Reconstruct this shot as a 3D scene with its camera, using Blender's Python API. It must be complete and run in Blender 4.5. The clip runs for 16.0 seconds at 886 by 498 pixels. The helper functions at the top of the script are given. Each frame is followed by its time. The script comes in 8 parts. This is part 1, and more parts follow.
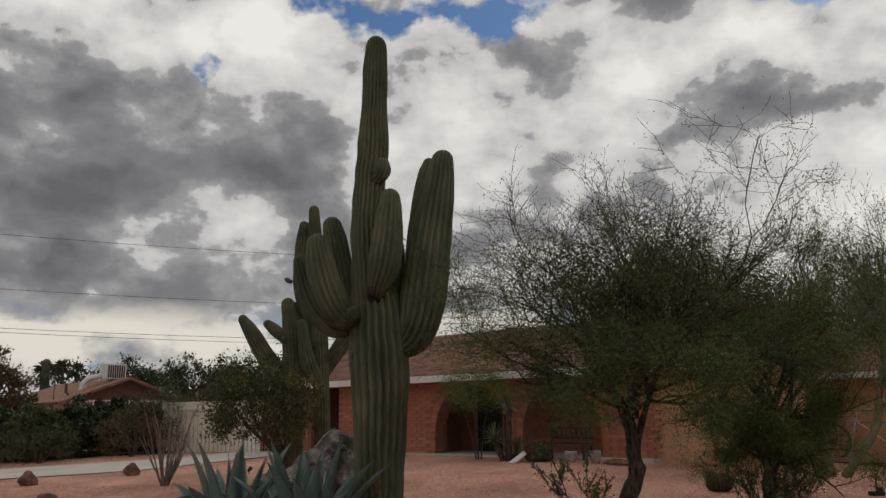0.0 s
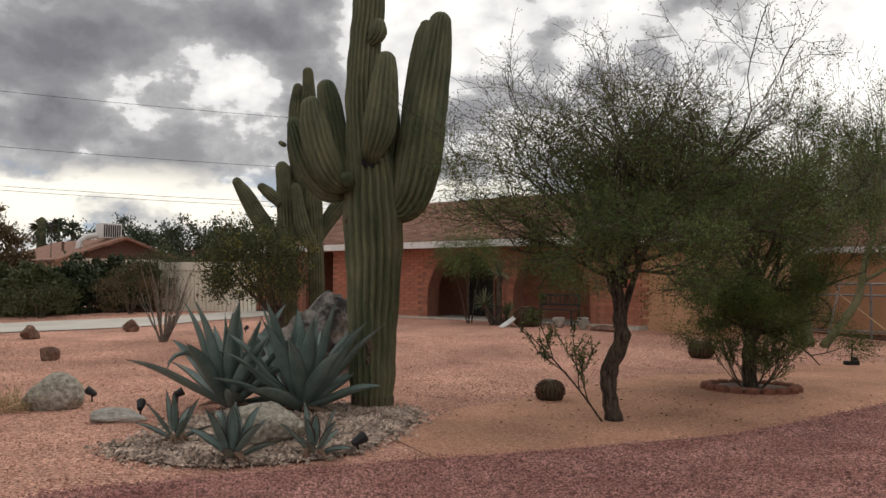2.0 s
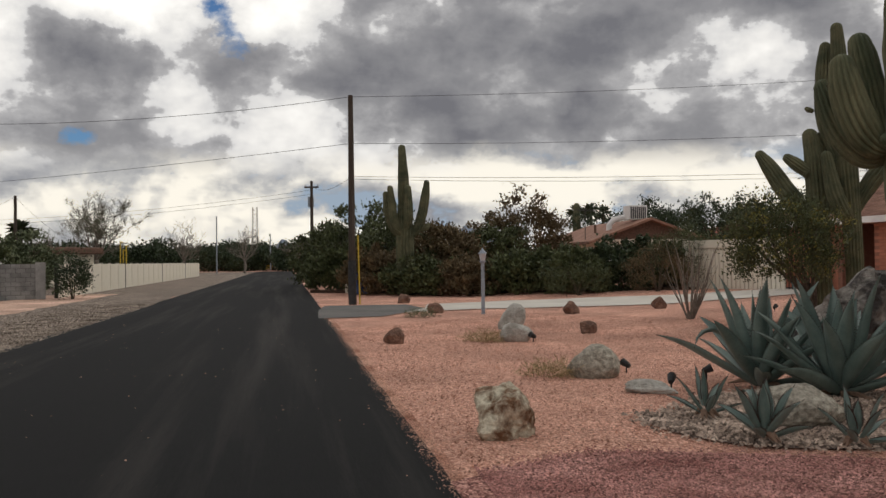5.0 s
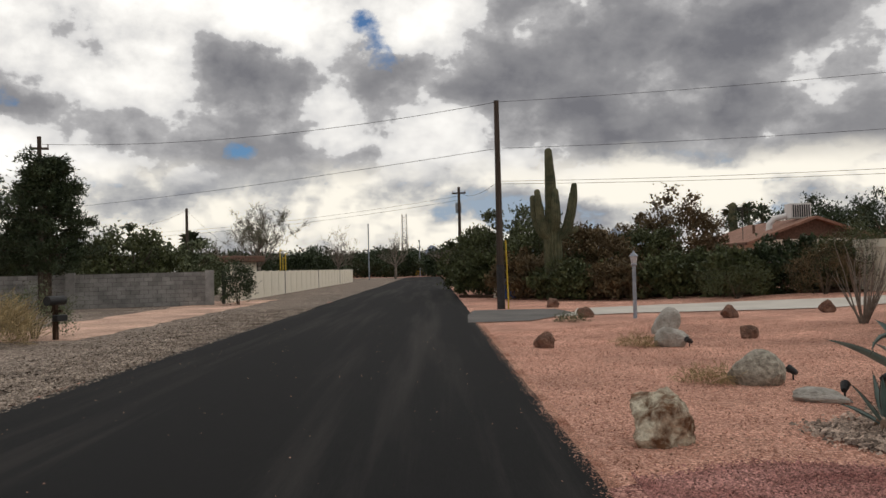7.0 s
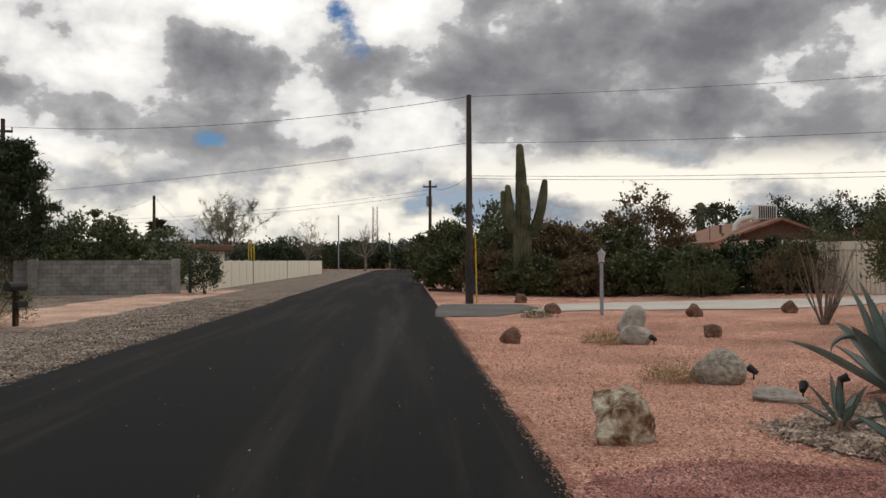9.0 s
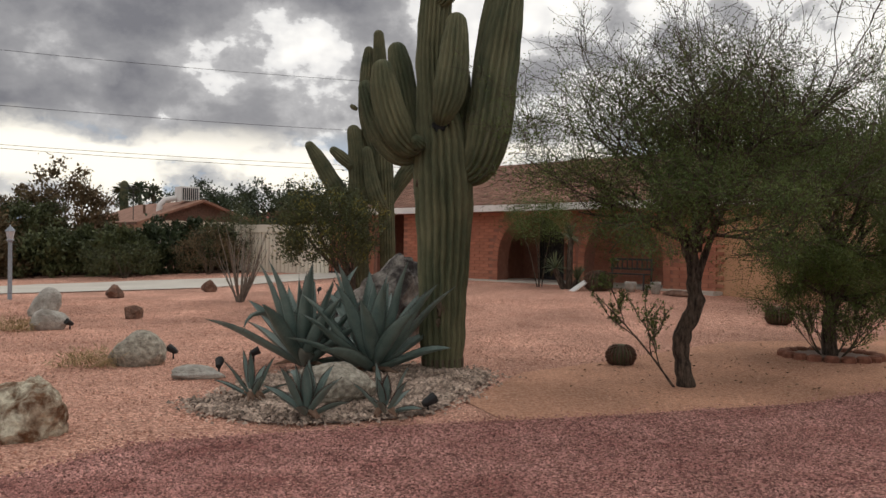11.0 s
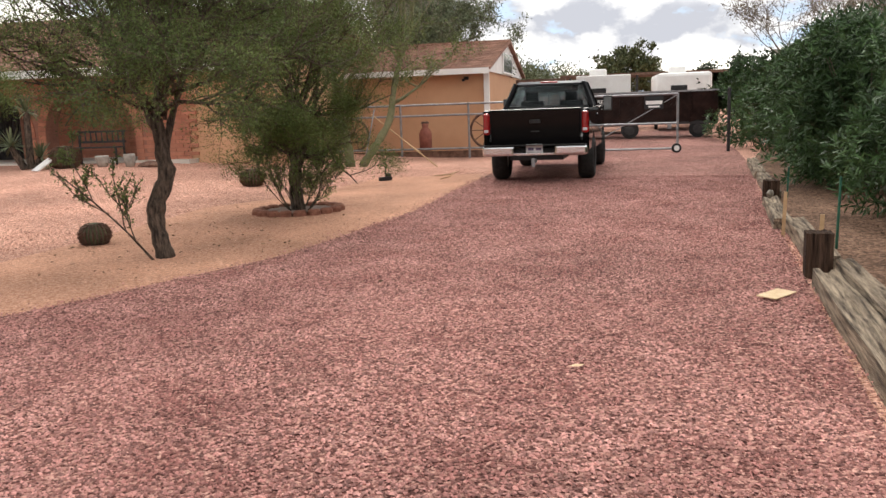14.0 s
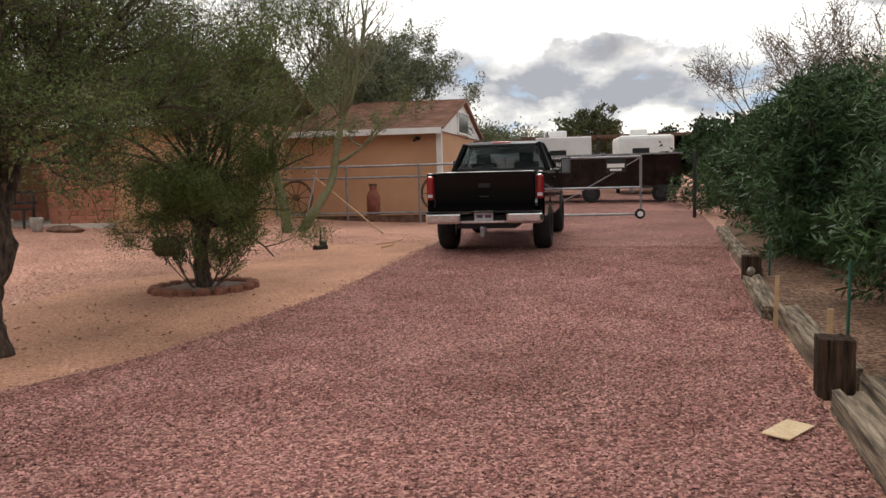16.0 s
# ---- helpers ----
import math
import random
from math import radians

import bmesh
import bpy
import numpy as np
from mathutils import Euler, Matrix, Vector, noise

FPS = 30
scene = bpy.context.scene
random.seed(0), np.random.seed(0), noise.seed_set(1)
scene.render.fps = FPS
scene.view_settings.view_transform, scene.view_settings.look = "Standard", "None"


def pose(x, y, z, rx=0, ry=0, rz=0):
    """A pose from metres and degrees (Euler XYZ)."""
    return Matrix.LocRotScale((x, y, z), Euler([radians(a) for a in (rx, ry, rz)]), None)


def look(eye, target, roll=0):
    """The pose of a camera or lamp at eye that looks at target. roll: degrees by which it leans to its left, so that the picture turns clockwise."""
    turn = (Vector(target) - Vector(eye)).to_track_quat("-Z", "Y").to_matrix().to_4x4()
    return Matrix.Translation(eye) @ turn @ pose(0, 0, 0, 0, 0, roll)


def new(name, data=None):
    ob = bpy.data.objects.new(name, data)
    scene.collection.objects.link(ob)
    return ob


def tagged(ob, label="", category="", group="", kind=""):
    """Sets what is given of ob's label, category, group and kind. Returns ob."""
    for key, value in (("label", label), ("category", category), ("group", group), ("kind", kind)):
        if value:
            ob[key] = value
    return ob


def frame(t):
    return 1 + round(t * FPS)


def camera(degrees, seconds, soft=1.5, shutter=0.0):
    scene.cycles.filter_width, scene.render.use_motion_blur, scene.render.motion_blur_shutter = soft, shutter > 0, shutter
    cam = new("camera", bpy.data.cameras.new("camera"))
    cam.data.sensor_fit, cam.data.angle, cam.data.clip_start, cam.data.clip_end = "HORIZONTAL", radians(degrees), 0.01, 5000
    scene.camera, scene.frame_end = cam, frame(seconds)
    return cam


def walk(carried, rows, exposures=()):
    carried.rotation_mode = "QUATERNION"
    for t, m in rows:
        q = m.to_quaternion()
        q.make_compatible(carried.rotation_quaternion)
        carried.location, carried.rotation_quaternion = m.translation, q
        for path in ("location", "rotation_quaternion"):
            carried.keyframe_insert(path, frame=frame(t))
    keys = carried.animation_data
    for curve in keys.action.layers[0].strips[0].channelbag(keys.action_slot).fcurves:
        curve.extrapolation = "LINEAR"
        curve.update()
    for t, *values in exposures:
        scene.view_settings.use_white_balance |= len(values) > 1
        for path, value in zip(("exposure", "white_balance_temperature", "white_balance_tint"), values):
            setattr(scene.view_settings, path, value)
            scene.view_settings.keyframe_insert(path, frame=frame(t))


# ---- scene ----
cam = camera(56.0, 16.0)
PATH = [
    (0, (0.628, 0.506, 1.556), (0.357, 2.448, 1.949), -0.8),
    (0.5, (0.628, 0.506, 1.556), (0.356, 2.46, 1.883), -0.8),
    (1, (0.628, 0.505, 1.556), (0.356, 2.472, 1.797), -0.2),
    (1.5, (0.628, 0.505, 1.556), (0.356, 2.481, 1.705), 0.0),
    (2, (0.628, 0.506, 1.556), (0.364, 2.487, 1.633), 0.4),
    (2.5, (0.628, 0.506, 1.556), (0.372, 2.489, 1.598), 0.7),
    (3, (0.628, 0.506, 1.556), (0.309, 2.481, 1.592), 0.6),
    (3.5, (0.627, 0.507, 1.557), (0.042, 2.419, 1.585), 0.3),
    (4, (0.627, 0.507, 1.557), (-0.277, 2.291, 1.58), -0.0),
    (4.5, (0.628, 0.507, 1.557), (-0.544, 2.128, 1.58), -0.3),
    (5, (0.657, 0.433, 1.547), (-0.694, 1.908, 1.575), -0.7),
    (7.5, (0.616, 0.424, 1.536), (-0.99, 1.616, 1.579), -1.2),
    (8, (0.624, 0.421, 1.541), (-1.0, 1.588, 1.58), -1.0),
    (8.2, (0.621, 0.43, 1.538), (-1.006, 1.592, 1.577), -1.0),
    (10.3, (0.627, 0.509, 1.557), (-0.352, 2.253, 1.566), 1.1),
    (10.5, (0.627, 0.509, 1.557), (-0.206, 2.328, 1.563), 0.9),
    (11, (0.627, 0.508, 1.557), (0.198, 2.462, 1.544), 0.7),
    (11.5, (0.633, 0.477, 1.555), (0.587, 2.476, 1.51), 0.5),
    (12, (0.661, 0.539, 1.529), (0.955, 2.515, 1.435), -0.1),
    (12.5, (0.691, 0.497, 1.563), (1.231, 2.416, 1.393), -0.5),
    (13, (0.732, 0.546, 1.542), (1.399, 2.408, 1.245), -1.4),
    (13.5, (0.748, 0.547, 1.542), (1.447, 2.383, 1.168), -2.0),
    (14, (0.761, 0.566, 1.55), (1.496, 2.395, 1.209), -2.1),
    (14.5, (0.981, 0.8, 1.534), (1.737, 2.63, 1.254), -1.9),
    (15, (1.2, 1.095, 1.549), (1.956, 2.931, 1.31), -1.1),
    (15.5, (1.46, 1.578, 1.552), (2.254, 3.402, 1.349), -1.4),
    (16, (1.862, 2.081, 1.545), (2.686, 3.892, 1.344), -1.6),
]
walk(cam, [(t, look(eye, target, roll)) for t, eye, target, roll in PATH],
     [(0, -1.0), (0.6, -0.92), (1.2, -0.68), (2, -0.32), (3, -0.15), (3.7, -0.25), (5.2, -0.55), (8.2, -0.5), (10.5, -0.45), (11.3, -0.18), (12, 0.1), (12.5, 0.31), (13, 0.62), (13.5, 0.88), (14, 0.74), (14.5, 0.55), (15.2, 0.32), (16, 0.15)])

# ---- sky, sun ----
SUN_AZ, SUN_EL = 25.0, 42.0          # degrees clockwise from +y, and above the horizon
world = bpy.data.worlds.new("overcast_sky")
scene.world = world
world.use_nodes = True
wn, wl = world.node_tree.nodes, world.node_tree.links
wn.clear()


def wnode(kind, **sets):
    n = wn.new(kind)
    for k, v in sets.items():
        n.inputs[k].default_value = v
    return n


def wmath(op, a, b=None, c=None):
    n = wn.new("ShaderNodeMath")
    n.operation = op
    for i, v in enumerate((a, b, c)):
        if v is None:
            continue
        if isinstance(v, (int, float)):
            n.inputs[i].default_value = v
        else:
            wl.new(v, n.inputs[i])
    return n.outputs[0]


def wramp(fac, stops):
    n = wn.new("ShaderNodeValToRGB")
    wl.new(fac, n.inputs[0])
    el = n.color_ramp.elements
    while len(el) < len(stops):
        el.new(0.5)
    for e, (p, c) in zip(el, stops):
        e.position, e.color = p, (*c, 1)
    return n.outputs[0]


def wmix(fac, a, b):
    n = wn.new("ShaderNodeMix")
    n.data_type = "RGBA"
    for sock, v in ((n.inputs[0], fac), (n.inputs[6], a), (n.inputs[7], b)):
        if isinstance(v, (int, float)):
            sock.default_value = v
        elif isinstance(v, tuple):
            sock.default_value = (*v, 1)
        else:
            wl.new(v, sock)
    return n.outputs[2]


sky = wn.new("ShaderNodeTexSky")
sky.sky_type, sky.sun_disc = "NISHITA", False
sky.sun_elevation, sky.sun_rotation = radians(SUN_EL), radians(SUN_AZ)
sky.air_density, sky.dust_density = 1.0, 0.6
skyc = wn.new("ShaderNodeVectorMath")
skyc.operation = "SCALE"
skyc.inputs["Scale"].default_value = 0.10
wl.new(sky.outputs[0], skyc.inputs[0])
tc = wn.new("ShaderNodeTexCoord")
sep = wn.new("ShaderNodeSeparateXYZ")
wl.new(tc.outputs["Generated"], sep.inputs[0])
up = wmath("MAXIMUM", sep.outputs[2], 0.0)


def cloud_noise(scale, detail, rough, off, flatten, dist=0.0):
    """Fractal noise over the directions of the sky, flattened so that clouds lie level."""
    m = wn.new("ShaderNodeMapping")
    m.inputs["Location"].default_value, m.inputs["Scale"].default_value = off, (1, 1, flatten)
    wl.new(tc.outputs["Generated"], m.inputs[0])
    n = wnode("ShaderNodeTexNoise", Scale=scale, Detail=detail, Roughness=rough, Distortion=dist)
    wl.new(m.outputs[0], n.inputs["Vector"])
    return n.outputs[0]


def puffs(scale, detail, off, flatten):
    """Rounded cauliflower heads: smooth cells upon cells, 1 on a head and 0 between them."""
    m = wn.new("ShaderNodeMapping")
    m.inputs["Location"].default_value, m.inputs["Scale"].default_value = off, (1, 1, flatten)
    wl.new(warped, m.inputs[0])
    n = wn.new("ShaderNodeTexVoronoi")
    n.feature, n.normalize = "SMOOTH_F1", True
    n.inputs["Scale"].default_value, n.inputs["Detail"].default_value, n.inputs["Roughness"].default_value = scale, detail, 0.55
    n.inputs["Smoothness"].default_value = 0.35
    wl.new(m.outputs[0], n.inputs["Vector"])
    return wmath("SUBTRACT", 1.0, n.outputs["Distance"])


# directions nudged by a fine noise, so that no cloud has a plain edge
wob = wnode("ShaderNodeTexNoise", Scale=9.0, Detail=8.0, Roughness=0.6)
wl.new(tc.outputs["Generated"], wob.inputs["Vector"])
shift = wn.new("ShaderNodeVectorMath")
shift.operation = "MULTIPLY_ADD"
wl.new(wob.outputs["Color"], shift.inputs[0])
shift.inputs[1].default_value = (0.13, 0.13, 0.10)
wl.new(tc.outputs["Generated"], shift.inputs[2])
warped = shift.outputs[0]
wsep = wn.new("ShaderNodeSeparateXYZ")
wl.new(warped, wsep.inputs[0])
azim = wmath("MULTIPLY", wmath("ARCTAN2", wmath("SUBTRACT", wsep.outputs[0], 0.065), wmath("SUBTRACT", wsep.outputs[1], 0.065)), 57.3)
elev = wmath("MULTIPLY", wmath("ARCSINE", wmath("SUBTRACT", wsep.outputs[2], 0.05)), 57.3)


def mass(az0, el0, waz, wel, weight):
    """One cloud mass or gap: a soft oval about a direction, in degrees."""
    a = wmath("POWER", wmath("ABSOLUTE", wmath("DIVIDE", wmath("SUBTRACT", azim, az0), waz)), 2.0)
    b = wmath("POWER", wmath("ABSOLUTE", wmath("DIVIDE", wmath("SUBTRACT", elev, el0), wel)), 2.0)
    return wmath("MULTIPLY", wmath("EXPONENT", wmath("MULTIPLY", wmath("ADD", a, b), -1.0)), weight)


def total(masses):
    t = None
    for q in masses:
        g = mass(*q)
        t = g if t is None else wmath("ADD", t, g)
    return t


CLOUD = (3.1, 0.4, 0.9)
d0 = wmath("ADD", wmath("MULTIPLY", cloud_noise(4.0, 12, 0.58, CLOUD, 1.7), 0.6), wmath("MULTIPLY", puffs(7.0, 3.0, CLOUD, 1.5), 0.4))
d1 = wmath("ADD", wmath("MULTIPLY", cloud_noise(4.0, 6, 0.54, (CLOUD[0] + 0.02, CLOUD[1] + 0.04, CLOUD[2] + 0.085), 1.7), 0.6), wmath("MULTIPLY", puffs(7.0, 2.0, (CLOUD[0] + 0.02, CLOUD[1] + 0.04, CLOUD[2] + 0.075), 1.5), 0.4))
wide = cloud_noise(1.5, 4, 0.5, (8.3, 2.2, 5.1), 2.4)
# azimuth and elevation of the middle, half widths, weight
gaps = total([(-57, 15.5, 4.5, 3.2, 0.24), (-85, 13, 6, 7, 0.27), (-10, 26.8, 13, 2.6, 0.26), (-25, 23.5, 2.6, 2.2, 0.24), (18, 28, 9, 4, 0.3), (-66, 8.2, 3, 1.4, 0.24), (-75, 24, 9, 4, 0.24), (-22, 11, 1.6, 1.2, 0.18), (-84, 6, 5, 2, 0.2)])
lights = total([(-12, 20, 12, 6, 0.20), (8, 23, 9, 4, 0.14), (-72, 14, 11, 6, 0.17), (15, 13.5, 12, 3.5, 0.14), (30, 11, 16, 4.5, 0.16), (-33, 17, 10, 7, -0.17), (-38, 13.5, 13, 4.2, -0.12), (-22, 9.6, 15, 2.0, -0.13), (14, 19.3, 9, 2.4, -0.22), (-64, 13.5, 4.5, 1.9, -0.26), (-64, 8.0, 10, 1.7, -0.15), (38, 7.0, 12, 1.5, -0.12)])
cover = wramp(wmath("SUBTRACT", wmath("ADD", d0, 0.13), gaps), [(0.50, (0, 0, 0)), (0.545, (1, 1, 1))])
# tops and rims are lit, undersides and the thick middle are grey
lit = wmath("ADD", wmath("ADD", wmath("ADD", 0.52, lights), wmath("MULTIPLY", wmath("SUBTRACT", d0, d1), 2.6)), wmath("MULTIPLY", wmath("SUBTRACT", 0.5, wide), 0.6))
shade = wramp(lit, [(0.05, (0.25, 0.25, 0.275)), (0.34, (0.42, 0.415, 0.43)), (0.475, (0.64, 0.63, 0.635)), (0.525, (1.03, 1.015, 1.0)), (0.66, (1.28, 1.25, 1.20)), (0.9, (1.65, 1.61, 1.53))])
# low over the horizon distant cumulus shows its bright sides, with level grey feet
l0 = wmath("ADD", wmath("MULTIPLY", cloud_noise(8.0, 10, 0.55, (1.7, 6.1, 0.2), 2.2), 0.6), wmath("MULTIPLY", puffs(12.0, 3.0, (1.7, 6.1, 0.2), 1.8), 0.4))
l1 = wmath("ADD", wmath("MULTIPLY", cloud_noise(8.0, 5, 0.5, (1.7, 6.1, 0.29), 2.2), 0.6), wmath("MULTIPLY", puffs(12.0, 2.0, (1.7, 6.1, 0.26), 1.8), 0.4))
lowlit = wmath("ADD", wmath("ADD", wmath("ADD", 0.5, wmath("MULTIPLY", wmath("SUBTRACT", l0, l1), 2.2)), wmath("MULTIPLY", up, -1.0)), total([(-32, 5.2, 14, 2.2, 0.34), (33, 4.8, 13, 1.4, -0.34), (-62, 4.5, 16, 1.6, 0.12)]))
lowc = wmix(wramp(l0, [(0.47, (0, 0, 0)), (0.515, (1, 1, 1))]), (0.46, 0.57, 0.70), wramp(lowlit, [(0.15, (0.40, 0.41, 0.45)), (0.42, (0.78, 0.77, 0.75)), (0.66, (1.45, 1.37, 1.2))]))
lowfac = wramp(wmath("ADD", up, wmath("MULTIPLY", d0, 0.12)), [(0.170, (1, 1, 1)), (0.205, (0, 0, 0))])
deep = wn.new("ShaderNodeVectorMath")
deep.operation = "MULTIPLY"
deep.inputs[1].default_value = (0.62, 0.88, 1.18)
wl.new(skyc.outputs[0], deep.inputs[0])
clouds = wmix(cover, deep.outputs[0], shade)
allsky = wmix(lowfac, clouds, lowc)
bg = wnode("ShaderNodeBackground", Strength=1.0)
wl.new(allsky, bg.inputs[0])
wout = wn.new("ShaderNodeOutputWorld")
wl.new(bg.outputs[0], wout.inputs[0])

sun_data = bpy.data.lights.new("sun", "SUN")
sun_data.energy, sun_data.angle, sun_data.color = 0.9, radians(14), (1.0, 0.95, 0.87)
sun = new("sun", sun_data)
sa, se = radians(SUN_AZ), radians(SUN_EL)
sun.matrix_world = look((0, 0, 50), (-math.sin(sa) * math.cos(se), -math.cos(sa) * math.cos(se), 50 - math.sin(se)))

# ---- materials ----
def mat(name, c1, c2, scale=6.0, rough=0.8, bump=0.3, bscale=60.0, metal=0.0, spec=0.3, island=0.0, objrand=0.0, stretch=(1, 1, 1), lo=0.35, hi=0.65, depth=0.01, trans=0.0, fine=0.35, turn=0.0):
    """Two colours mixed by a broad noise, darkened and raised by a fine one; island and objrand vary pieces."""
    m = bpy.data.materials.new(name)
    m.use_nodes = True
    N, L = m.node_tree.nodes, m.node_tree.links
    b = N["Principled BSDF"]
    b.inputs["Roughness"].default_value, b.inputs["Metallic"].default_value = rough, metal
    b.inputs["Specular IOR Level"].default_value = spec
    if trans:
        b.inputs["Transmission Weight"].default_value = trans
    t = N.new("ShaderNodeTexCoord")
    mp = N.new("ShaderNodeMapping")
    mp.inputs["Scale"].default_value = stretch
    if turn:
        mp.vector_type = "TEXTURE"
        mp.inputs["Rotation"].default_value, mp.inputs["Scale"].default_value = (0, 0, turn), tuple(1 / q for q in stretch)
    L.new(t.outputs["Object"], mp.inputs[0])
    n1, n2 = N.new("ShaderNodeTexNoise"), N.new("ShaderNodeTexNoise")
    for n, s, d in ((n1, scale, 6), (n2, bscale, 4)):
        n.inputs["Scale"].default_value, n.inputs["Detail"].default_value = s, d
        n.inputs["Roughness"].default_value = 0.6
        L.new(mp.outputs[0], n.inputs["Vector"])
    r = N.new("ShaderNodeValToRGB")
    r.color_ramp.elements[0].position, r.color_ramp.elements[0].color = lo, (*c1, 1)
    r.color_ramp.elements[1].position, r.color_ramp.elements[1].color = hi, (*c2, 1)
    L.new(n1.outputs[0], r.inputs[0])
    v = N.new("ShaderNodeMath")
    v.operation = "MULTIPLY_ADD"
    L.new(n2.outputs[0], v.inputs[0])
    v.inputs[1].default_value, v.inputs[2].default_value = fine * 2, 1 - fine
    val = v.outputs[0]
    for amount, kind, sock in ((island, "ShaderNodeNewGeometry", "Random Per Island"), (objrand, "ShaderNodeObjectInfo", "Random")):
        if amount:
            g = N.new(kind)
            q = N.new("ShaderNodeMath")
            q.operation = "MULTIPLY_ADD"
            L.new(g.outputs[sock], q.inputs[0])
            q.inputs[1].default_value, q.inputs[2].default_value = amount * 2, 1 - amount
            w = N.new("ShaderNodeMath")
            w.operation = "MULTIPLY"
            L.new(val, w.inputs[0]), L.new(q.outputs[0], w.inputs[1])
            val = w.outputs[0]
    h = N.new("ShaderNodeVectorMath")
    h.operation = "SCALE"
    L.new(r.outputs[0], h.inputs[0]), L.new(val, h.inputs["Scale"])
    L.new(h.outputs[0], b.inputs["Base Color"])
    if bump:
        bp = N.new("ShaderNodeBump")
        bp.inputs["Strength"].default_value, bp.inputs["Distance"].default_value = bump, depth
        L.new(n2.outputs[0], bp.inputs["Height"])
        L.new(bp.outputs[0], b.inputs["Normal"])
    return m


